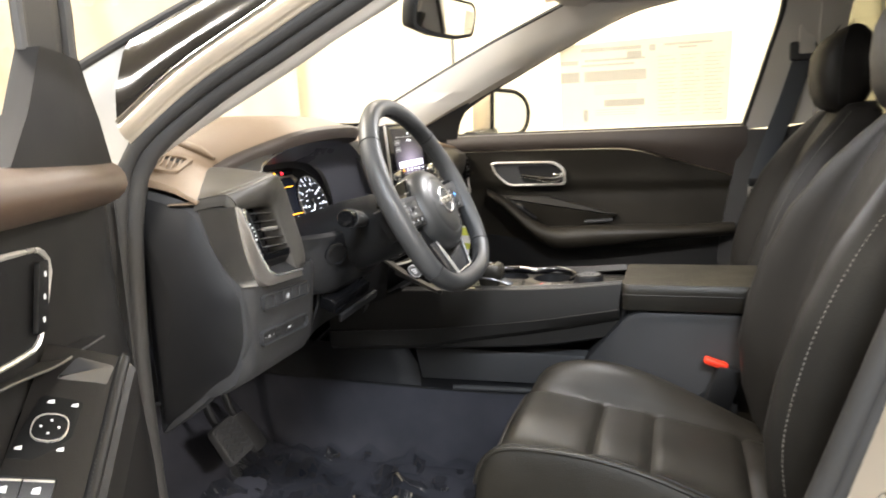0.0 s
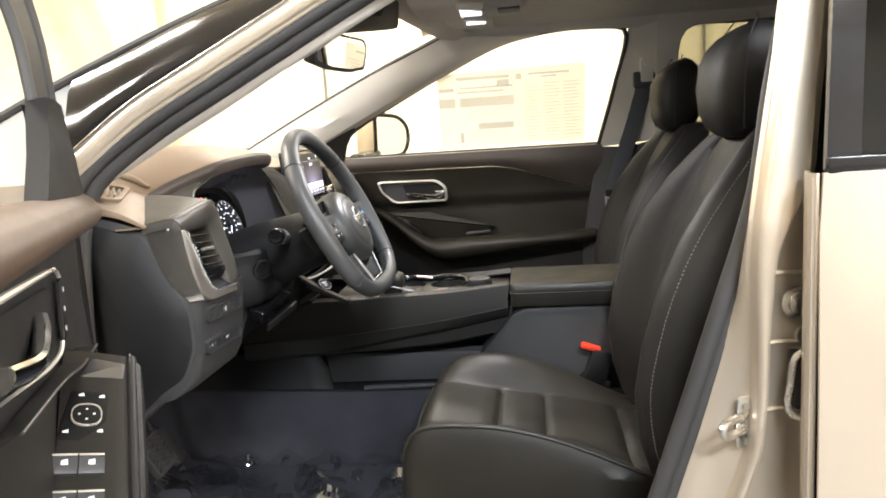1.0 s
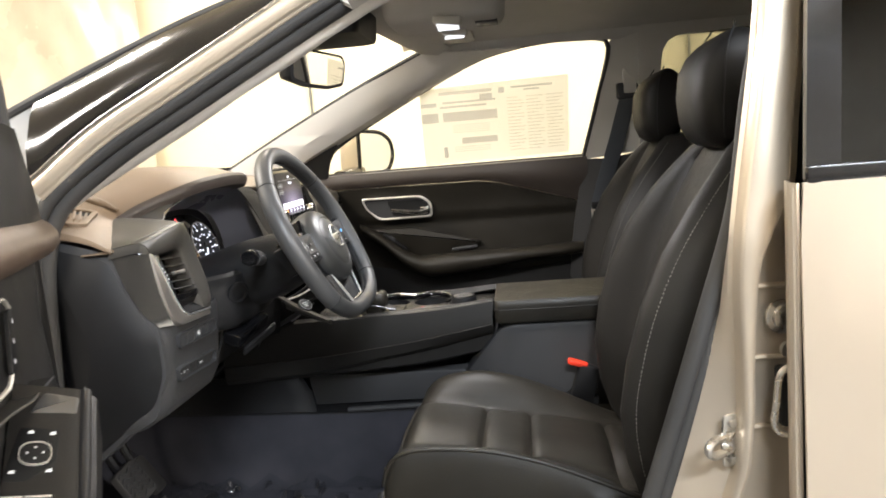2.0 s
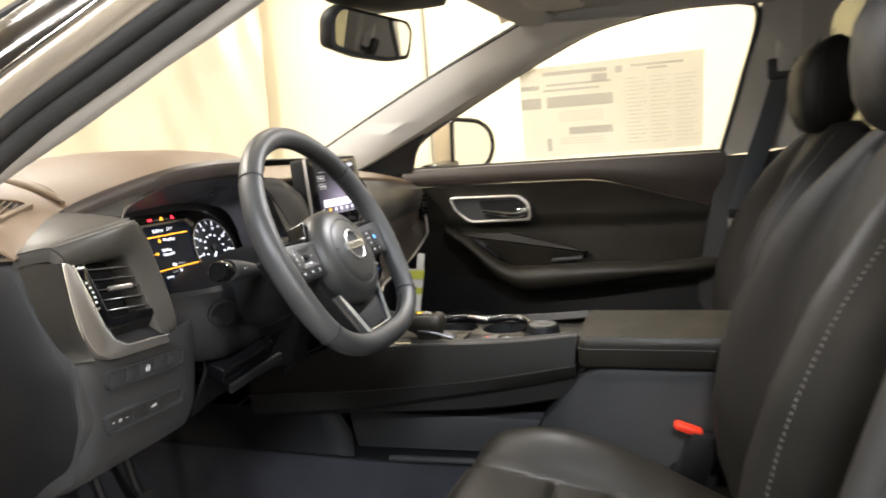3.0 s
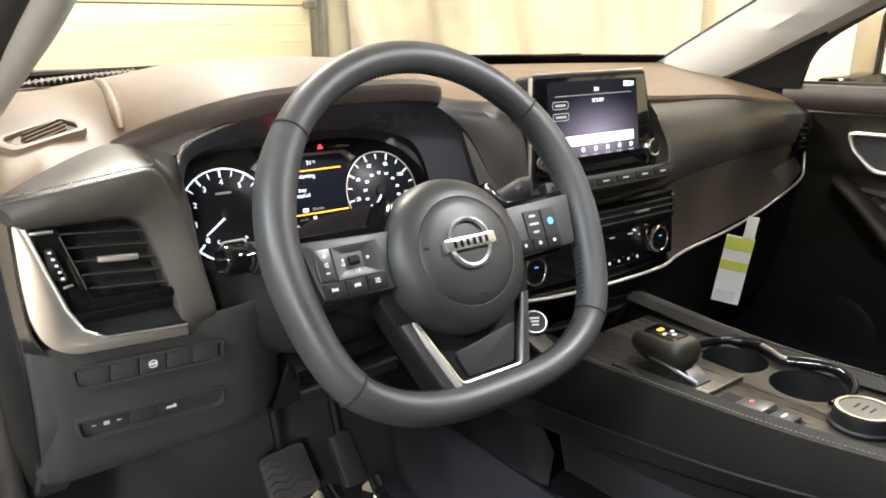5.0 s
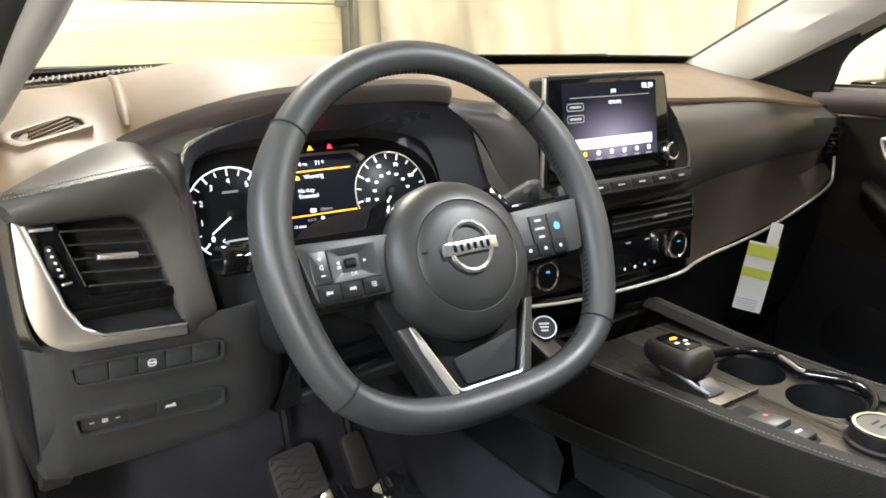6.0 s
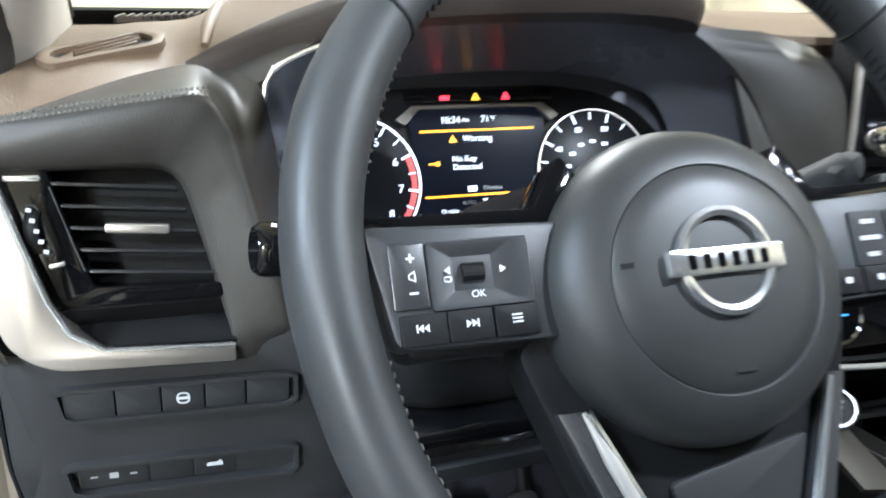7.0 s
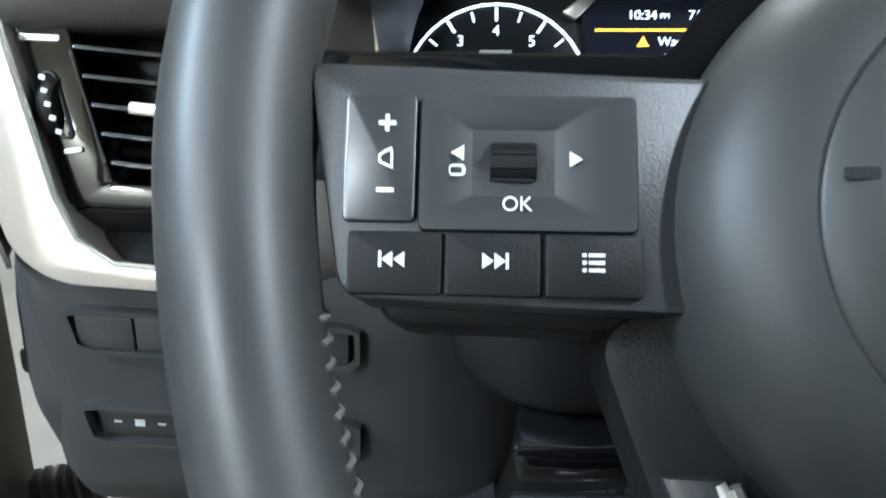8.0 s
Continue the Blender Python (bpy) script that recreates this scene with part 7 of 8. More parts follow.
# ---- seats ----
def seat(at):
    """A front seat; its middle is at x = at[0], its depth shifted by at[1]."""
    s = thing("front_seat", at, "black leather front car seat with stitched bolsters and headrest", "car seat", "front seats")
    X, Y = at[0], at[1]

    def smooth(a, b, v):
        v = min(1, max(0, (v - a) / (b - a)))
        return v * v * (3 - 2 * v)

    middle = np.polyfit((-0.60, -0.48, -0.336, -0.248, -0.13), (0.560, 0.592, 0.620, 0.633, 0.655), 3)
    door_side = np.polyfit((-0.60, -0.48, -0.408, -0.325, -0.24, -0.15, -0.105), (0.565, 0.612, 0.642, 0.675, 0.689, 0.692, 0.689), 4)
    inner_side = np.polyfit((-0.60, -0.40, -0.30, -0.217, -0.139), (0.545, 0.630, 0.668, 0.684, 0.668), 3)

    def top(u, y):
        base = float(np.polyval(middle, y))
        if u < 0:
            crest = (float(np.polyval(door_side, y)) - base + 0.003) * smooth(0.36, 0.95, abs(u))
            seam_at, flat = 0.88, 0.86
        else:
            crest = (float(np.polyval(inner_side, y)) - base + 0.004) * smooth(0.52, 0.82, abs(u))
            seam_at, flat = 0.56, 0.50
        edge = -0.055 * smooth(0.88, 1.0, abs(u)) ** 1.4 if u > 0 else -0.022 * smooth(0.95, 1.0, abs(u))
        groove = (-0.010 if u > 0 else -0.004) * math.exp(-((abs(u) - seam_at) / 0.03) ** 2)
        cross = sum(-0.009 * math.exp(-((y + q) / 0.006) ** 2) for q in (0.248, 0.336, 0.48)) * (1 - smooth(flat, flat + 0.06, abs(u)))
        puff = 0.007 * (1 - u * u) * math.cos(3.3 * u)
        return base + crest + edge + groove + cross + puff

    ys = [-0.092, -0.095, -0.102, -0.115, -0.130, -0.145, -0.16, -0.19, -0.215, -0.236, -0.242, -0.248, -0.254, -0.262, -0.285, -0.315, -0.329, -0.336, -0.343, -0.355, -0.38, -0.42, -0.455, -0.470, -0.480, -0.490, -0.505, -0.54, -0.60]
    drop = {-0.092: 0.085, -0.095: 0.055, -0.102: 0.030, -0.115: 0.012, -0.130: 0.004, -0.145: 0.001}
    rings = []
    for y in ys:
        d = drop.get(y, 0)
        half, near = 0.245 - (0.008 if y > -0.10 else 0), 0.216 - (0.006 if y > -0.10 else 0)
        ring = []
        for i in range(49):
            u = -1 + i / 24
            ring.append((X + u * (half if u > 0 else near), Y + y, top(u, y) - d))
        ring += [(X + half * 1.01, Y + y, 0.585), (X + half * 0.99, Y + y, 0.535), (X + half * 0.6, Y + y, 0.515), (X - near * 0.6, Y + y, 0.515), (X - near * 1.0, Y + y, 0.535), (X - near * 1.02, Y + y, 0.60)]
        rings.append(ring)
    cush = part("seat_cushion", loft(rings), LEATHER, s, "black leather cushion with crosswise panels", sharp=60)
    for sg in (-1, 1):
        q_, wide, rim = (0.88, 0.216, 0.965) if sg < 0 else (0.56, 0.245, 0.95)
        pts = [(X + sg * wide * q_, Y + y, top(sg * q_, y) - drop.get(y, 0) + 0.0015) for y in ys[2:]]
        part("seam", tube(crv(pts, 40), 0.0012, 5), THREAD_DARK, cush)
        edge = [(X + sg * wide * rim, Y + y, top(sg * rim, y) - drop.get(y, 0) + 0.002) for y in ys[1:]]
        part("piping", tube(crv(edge, 50), 0.0035, 8), LEATHER, cush)
    part("piping", tube(crv([(X + (0.245 if u > 0 else 0.216) * u, Y - 0.102 + 0.002, top(u, -0.102) - 0.032) for u in (-0.95, -0.7, -0.4, 0, 0.4, 0.7, 0.95)], 40), 0.003, 8), LEATHER, cush)
    # backrest
    rings = []
    levels = [(0.575, -0.575, 0.215, 0.055, 0.13), (0.60, -0.565, 0.235, 0.062, 0.14), (0.66, -0.555, 0.245, 0.070, 0.145), (0.74, -0.553, 0.250, 0.075, 0.14), (0.82, -0.566, 0.250, 0.075, 0.13), (0.90, -0.585, 0.246, 0.070, 0.12),
              (0.98, -0.610, 0.236, 0.058, 0.11), (1.05, -0.640, 0.214, 0.040, 0.10), (1.10, -0.665, 0.185, 0.022, 0.095), (1.130, -0.682, 0.155, 0.012, 0.088), (1.146, -0.700, 0.125, 0.006, 0.06), (1.150, -0.715, 0.09, 0.0, 0.03)]
    dense = []
    for a, b in zip(levels, levels[1:]):
        for k in range(3):
            dense.append([p + (q - p) * k / 3 for p, q in zip(a, b)])
    dense.append(list(levels[-1]))
    for z, yf, half, bol, depth in dense:
        ring = []
        for i in range(41):
            u = -1 + i / 20
            f = bol * smooth(0.45, 0.80, abs(u)) - 0.05 * smooth(0.84, 1.0, abs(u)) ** 1.3
            f -= 0.008 * math.exp(-((abs(u) - 0.54) / 0.04) ** 2)
            for zc in (0.80, 0.88):
                f -= 0.006 * math.exp(-((z - zc) / 0.008) ** 2) * (1 - smooth(0.48, 0.56, abs(u)))
            ring.append((X + u * half, Y + yf + f, z))
        for i in range(9):
            u = 1 - i / 4
            ring.append((X + u * half * 0.96, Y + yf - depth + 0.02 * u * u, z))
        rings.append(ring)
    # backrest and headrest wear the darkened leather, as if shaded; the cushion doesn't
    back = part("backrest", loft(rings), LEATHER_SHADED, s, "black leather backrest with side bolsters", sharp=60)
    for sg in (-1, 1):
        pts, wing = [], []
        for z, yf, half, bol, depth in levels[1:-2]:
            pts.append((X + sg * half * 0.54, Y + yf - 0.003, z))
            f = bol * 1.0 - 0.05 * smooth(0.84, 1.0, 0.92) ** 1.3
            wing.append((X + sg * half * 0.935, Y + yf + f + 0.001, z))
        part("seam", tube(crv(pts, 40), 0.0012, 5), THREAD_DARK, back)
        stitches(wing, 90, 0.0007, THREAD, back)
    # headrest
    rings = []
    # height, front, back, half width
    shape = ((1.128, -0.672, -0.712, 0.058), (1.132, -0.655, -0.724, 0.080), (1.146, -0.638, -0.736, 0.094), (1.175, -0.626, -0.748, 0.102), (1.22, -0.622, -0.757, 0.106), (1.265, -0.627, -0.757, 0.105),
             (1.292, -0.641, -0.750, 0.101), (1.309, -0.658, -0.741, 0.095), (1.321, -0.677, -0.730, 0.086), (1.3275, -0.690, -0.718, 0.072), (1.330, -0.699, -0.709, 0.050))
    for z, yf, yb, w in shape:
        z, yf = 1.128 + (z - 1.128) * 0.95, yf - 0.009
        yc, d = (yf + yb) / 2, (yf - yb) / 2
        rings.append([(X + w * math.copysign(abs(math.cos(a)) ** 0.45, math.cos(a)), Y + yc + d * math.copysign(abs(math.sin(a)) ** 0.62, math.sin(a)), z) for a in [2 * math.pi * i / 44 for i in range(44)]])
    head = part("headrest", loft(rings), LEATHER_SHADED, s, "tall padded headrest", sharp=60)
    for sg in (-1, 1):
        part("seam", tube(crv([(X + sg * w * 0.985, Y + yf * 0.62 + yb * 0.38, z) for z, yf, yb, w in shape[2:-1]], 24), 0.0016, 5), THREAD_DARK, head)
        part("post", tube([(X + sg * 0.055, Y - 0.70, 1.10), (X + sg * 0.055, Y - 0.695, 1.145)], 0.006, 10), CHROME, head)
    # base and side shield
    part("side_shield", loft([[(X - 0.250 + dx, Y + p.x, 0.50 + p.y) for p in rounded([(-0.16, -0.07), (-0.60, -0.07), (-0.62, 0.05), (-0.50, 0.06), (-0.14, 0.03)], 0.02)] for dx in (-0.012, -0.004, 0.03)]), PLASTIC_BLACK, s, "black plastic side shield")
    part("frame", block(0.42, 0.46, 0.10, 0.015, pose(X, Y - 0.34, 0.475)), PLASTIC_BLACK, s)
    for sg in (-1, 1):
        part("seat_rail", block(0.035, 0.50, 0.04, 0.006, pose(X + sg * 0.19, Y - 0.34, 0.417)), STEEL, s)
    return s


driver_seat = seat((-0.375, 0.0, 0.40))
passenger_seat = copy_thing(driver_seat, pose(0.400, -0.035, 0.40))

# ---- belts ----
def belts():
    b = thing("belt_buckle", (-0.122, -0.45, 0.56), "black seat belt buckle with red release button beside the seat", "belt buckle")
    part("body", block(0.026, 0.050, 0.085, 0.008, pose(-0.122, -0.458, 0.632, 18)), PLASTIC_BLACK, b)
    part("release_button", block(0.022, 0.044, 0.012, 0.004, pose(-0.122, -0.4435, 0.678, 18)), RED_BUTTON, b, "red release button")
    part("stem", block(0.020, 0.030, 0.10, 0.005, pose(-0.122, -0.464, 0.555, 8)), PLASTIC_BLACK, b)
    part("chrome_clip", block(0.016, 0.022, 0.018, 0.004, pose(-0.150, -0.525, 0.565, 30)), STEEL, b)
    t = thing("seat_belt", (0.67, -0.60, 0.90), "grey webbing seat belt hanging beside the middle pillar", "seat belt")
    a = crv([(0.640, -0.684, 1.268), (0.655, -0.650, 1.15), (0.668, -0.610, 1.03), (0.676, -0.580, 0.93)], 20)
    part("webbing", sheet([[p + V(0.002, 0.024, 0.004) for p in a], [p + V(-0.002, 0, 0) for p in a], [p + V(0.002, -0.024, -0.004) for p in a]], 0.0016), BELT, t, "blue-grey webbing")
    part("anchor", block(0.022, 0.070, 0.050, 0.008, pose(0.640, -0.684, 1.285, 0, 8, 0)), PLASTIC_GREY, t, "grey upper anchor")
    part("anchor_rail", block(0.014, 0.040, 0.12, 0.006, pose(0.640, -0.690, 1.335, 0, 8, 0)), PILLAR_TRIM, t)
    part("tongue", frame_plate(rr(0.030, 0.048, 0.004), rr(0.018, 0.020, 0.003), 0.003, pose(0.674, -0.574, 0.912, 90, 0, 80)), STEEL, t, "steel belt tongue")
    part("tongue_grip", block(0.014, 0.034, 0.022, 0.004, pose(0.672, -0.577, 0.940)), PLASTIC_BLACK, t)


belts()


# ---- passenger door ----
def side_plane(x, tilt=0.0):
    """Maps (y, z) outlines on to the passenger side, facing the driver."""
    return Matrix(((0, 0, -1, x), (1, 0, 0, 0), (0, 1, 0, 0), (0, 0, 0, 1)))


def passenger_door():
    d = thing("passenger_car_door", (0.76, -0.1, 0.40), "closed dark passenger door with silver handle surround and armrest", "car door")

    def at(y, z, dx=0.0):
        x = 0.742 - 0.010 * math.exp(-((z - 1.06) / 0.05) ** 2) + 0.006 * math.exp(-((z - 0.95) / 0.05) ** 2) + dx
        return (x, y, z)

    crease = [(0.33, 1.046), (0.0, 1.046), (-0.20, 1.044), (-0.26, 1.036), (-0.53, 0.952), (-0.56, 0.944)]
    cl = spread([(y, z, 0) for y, z in crease], 40)
    rows = []
    for f in range(6):
        rows.append([at(p.x, 1.094 + (p.y + 0.003 - 1.094) * f / 5, -0.006 * math.sin(math.pi * f / 5)) for p in cl])
    top = [(0.80, r[1], r[2] + 0.002) for r in rows[0]]
    part("upper_panel", sheet([top, [(0.752, r[1], r[2] + 0.003) for r in rows[0]]] + rows + [[(r[0] + 0.012, r[1], r[2] - 0.002) for r in rows[-1]]], 0.003), BROWN_DARK, d, "dark brown padded upper panel")
    rows = []
    for f in range(25):
        row = []
        for p in cl:
            z = (p.y - 0.003) + (0.70 - p.y) * f / 24
            k = min(1, max(0, (0.940 - z) / 0.022))
            row.append(at(p.x, z, 0.004 + 0.013 * k * k * (3 - 2 * k)))
        rows.append(row)
    part("insert_panel", sheet([[(r[0] + 0.012, r[1], r[2] + 0.002) for r in rows[0]]] + rows, 0.003), LEATHER, d, "black leather insert panel")
    # diagonal facet above the armrest
    part("facet", plate(rounded([(0.20, 0.905), (0.02, 0.902), (-0.20, 0.842), (-0.10, 0.80), (0.05, 0.78)], 0.008), 0.02, 0.004, side_plane(0.738)), LEATHER, d)
    part("lower_panel", strip([[(0.745, 0.34, 0.80), (0.745, -0.15, 0.74), (0.745, -0.54, 0.76)], [(0.725, 0.34, 0.66), (0.722, -0.15, 0.66), (0.725, -0.50, 0.66)], [(0.715, 0.34, 0.48), (0.712, -0.15, 0.48), (0.715, -0.46, 0.48)], [(0.735, 0.34, 0.40), (0.735, -0.15, 0.40), (0.735, -0.44, 0.40)]], 24, 0.004), PLASTIC_BLACK, d, "black lower door panel")
    part("speaker_grille", lathe([(0, 0), (0.082, 0), (0.085, 0.004), (0.080, 0.007), (0, 0.009)], 40, side_plane(0.722) @ pose(0.16, 0.60, 0)), PLASTIC_BLACK, d, "round speaker grille")
    # armrest: a sweeping bar from the grab handle to a flat rest
    path = crv([(0.720, 0.195, 0.908), (0.700, 0.13, 0.872), (0.688, 0.05, 0.806), (0.684, -0.02, 0.776), (0.684, -0.12, 0.782), (0.690, -0.28, 0.792), (0.704, -0.46, 0.800), (0.725, -0.53, 0.803)], 40)
    rings = []
    for i, p in enumerate(path):
        f = i / 39
        h = 0.020 + 0.016 * math.sin(math.pi * min(1, f * 1.25))
        wdt = 0.030 + 0.012 * min(1, f * 2)
        rings.append([(p.x + wdt * math.cos(a) * 0.9 + 0.012, p.y + h * 0.4 * math.sin(a) * (1 - f), p.z + h * math.sin(a)) for a in [2 * math.pi * k / 16 for k in range(16)]])
    arm = part("armrest", loft(rings), LEATHER, d, "padded leather armrest with grab handle", sharp=60)
    part("rest_top", plate(rounded([(0.02, 0.0), (-0.50, 0.0), (-0.50, 0.06), (0.02, 0.06)], 0.01), 0.02, 0.005, Matrix(((0, 1, 0, 0.690), (1, 0, 0, 0), (0, 0, 1, 0.808), (0, 0, 0, 1)))), LEATHER, arm)
    keys = part("window_switch", block(0.020, 0.095, 0.012, 0.004, pose(0.722, 0.085, 0.862, 38)), PLASTIC_BLACK, d)
    part("switch_key", block(0.014, 0.024, 0.012, 0.003, pose(0.718, 0.095, 0.874, 38)), PLASTIC_GREY, keys)
    part("pull_cup", block(0.022, 0.085, 0.010, 0.004, pose(0.712, -0.145, 0.828, -4)), PLASTIC_GREY, d)
    # handle surround
    oz = rounded([(0.192, 1.012), (-0.012, 1.010), (-0.045, 0.984), (-0.046, 0.936), (0.135, 0.935), (0.178, 0.975)], [0.012, 0.016, 0.014, 0.012, 0.016, 0.012])
    iz = [Vector((0.075 + (p.x - 0.075) * 0.935, 0.973 + (p.y - 0.973) * 0.83)) for p in oz]
    su = part("handle_surround", frame_plate(oz, iz, 0.014, side_plane(0.728), crown=0.002), TRIM_LINE, d, "satin silver handle surround")
    part("surround_panel", plate(iz, 0.006, 0, side_plane(0.734)), PLASTIC_GREY, su)
    part("pull_recess", plate(rounded([(0.105, 0.998), (-0.030, 0.998), (-0.036, 0.946), (0.085, 0.944)], 0.010), 0.003, 0, side_plane(0.7335)), PLASTIC_BLACK, su)
    part("lever", tube(crv([(0.722, 0.090, 0.968), (0.716, 0.05, 0.962), (0.714, 0.0, 0.955), (0.720, -0.030, 0.960)], 20), [0.004 + 0.0002 * i for i in range(20)], 10, squash=1.3), CHROME, su, "bright chrome door lever")
    part("lever_root", block(0.012, 0.030, 0.016, 0.004, pose(0.720, -0.022, 0.966)), CHROME, su)
    # window, corner cap, mirror
    pane = part("window_pane", sheet([[(0.760, 0.33, 1.09), (0.760, -0.56, 1.09)], [(0.722, 0.12, 1.27), (0.722, -0.63, 1.27)], [(0.664, -0.16, 1.46), (0.664, -0.68, 1.46)]]), GLASS, d, "clear side window")
    pane.visible_shadow = False
    part("window_seal", tube(crv([away([p], dx=0.008)[0] for p in WINDOW_TOP] + [away([p], dx=0.008)[0] for p in WINDOW_BACK[1:]], 60), 0.008, 8), RUBBER, d, "black window channel")
    part("waist_seal", block(0.012, 0.92, 0.010, 0.003, pose(0.762, -0.12, 1.097)), RUBBER, d)
    part("corner_cap", sheet([spread([(0.744, 0.49, 1.090), (0.742, 0.298, 1.088)], 6), spread([(0.736, 0.37, 1.148), (0.740, 0.284, 1.140)], 6), spread([(0.735, 0.266, 1.200), (0.735, 0.250, 1.200)], 6)], 0.012), PLASTIC_BLACK, d, "black triangular corner cap")
    mf = facing(0.948, 0.172, 1.162, 0, -36)
    shape = rounded([(-0.082, -0.076), (0.055, -0.070), (0.085, -0.020), (0.078, 0.036), (0.030, 0.070), (-0.076, 0.078)], [0.022, 0.03, 0.03, 0.03, 0.03, 0.018], 6)
    mir = part("wing_mirror", loft([[mf @ V(p.x * s_ + sx, p.y * s_, z_) for p in shape] for s_, sx, z_ in ((1.02, 0, 0.004), (1.06, 0, -0.004), (1.04, -0.004, -0.05), (0.88, -0.012, -0.095), (0.5, -0.02, -0.120))]), PAINT, d, "champagne wing mirror housing")
    part("mirror_rim", tube([mf @ V(p.x * 1.01, p.y * 1.01, 0.005) for p in shape], 0.0075, 8, closed=True), BLACK_TRIM, mir)
    part("mirror_pane", plate([(p.x * 0.97, p.y * 0.97) for p in shape], 0.004, 0, mf @ pose(0, 0, 0.0055)), MIRROR, mir, "mirror glass")
    part("mirror_arm", block(0.15, 0.060, 0.032, 0.010, pose(0.850, 0.245, 1.098, 0, -4, -14)), BLACK_TRIM, mir)


passenger_door()


def price_sheet():
    s = thing("window_sheet", (0.73, -0.28, 1.10), "white printed price sheet taped inside the passenger window", "paper sheet")
    # own axes: x runs rearwards, y up the glass
    m = Matrix.Translation((0.7445, -0.036, 1.108)) @ Matrix(((0, -0.215, -0.977, 0), (-1, 0, 0, 0), (0, 0.977, -0.215, 0), (0, 0, 0, 1)))
    pg = part("sheet", plate([(0.0, 0.0), (0.468, 0.006), (0.476, 0.252), (0.004, 0.244)], 0.0006, 0, m), SHEER, s)
    for x, y, w, h in ((0.030, 0.192, 0.05, 0.012), (0.030, 0.150, 0.055, 0.030), (0.16, 0.150, 0.175, 0.030), (0.185, 0.070, 0.115, 0.020), (0.15, 0.226, 0.17, 0.010), (0.16, 0.196, 0.17, 0.006), (0.14, 0.182, 0.15, 0.006), (0.215, 0.206, 0.040, 0.020),
                       (0.072, 0.035, 0.012, 0.035), (0.36, 0.228, 0.13, 0.006), (0.36, 0.218, 0.05, 0.005), (0.265, 0.222, 0.018, 0.018)):
        part("print_block", plate(rr(w, h, 0.0005, x, y), 0.0002, 0, m @ pose(0, 0, 0.0005)), SHEER_INK, pg)
    for col in range(3):
        for k in range(17):
            w = 0.035 + 0.02 * abs(math.sin(k * 2.3 + col))
            part("print_line", plate(rr(w, 0.0035, 0.0003, 0.30 + 0.062 * col + w / 2 - 0.02, 0.196 - 0.0105 * k), 0.0002, 0, m @ pose(0, 0, 0.0005)), SHEER_PALE, pg)
    for k in range(8):
        part("print_line", plate(rr(0.12, 0.0025, 0.0003, 0.16, 0.122 - 0.006 * k if k < 5 else 0.05 - 0.007 * (k - 5)), 0.0002, 0, m @ pose(0, 0, 0.0005)), SHEER_PALE, pg)


price_sheet()


# ---- driver's door, standing open ----
DOOR = Matrix(((-0.89, 0, 0.456, -0.80), (-0.456, 0, -0.89, 0.272), (0, 1, 0, 0), (0, 0, 0, 1)))  # x along the door, y up, z into the cabin


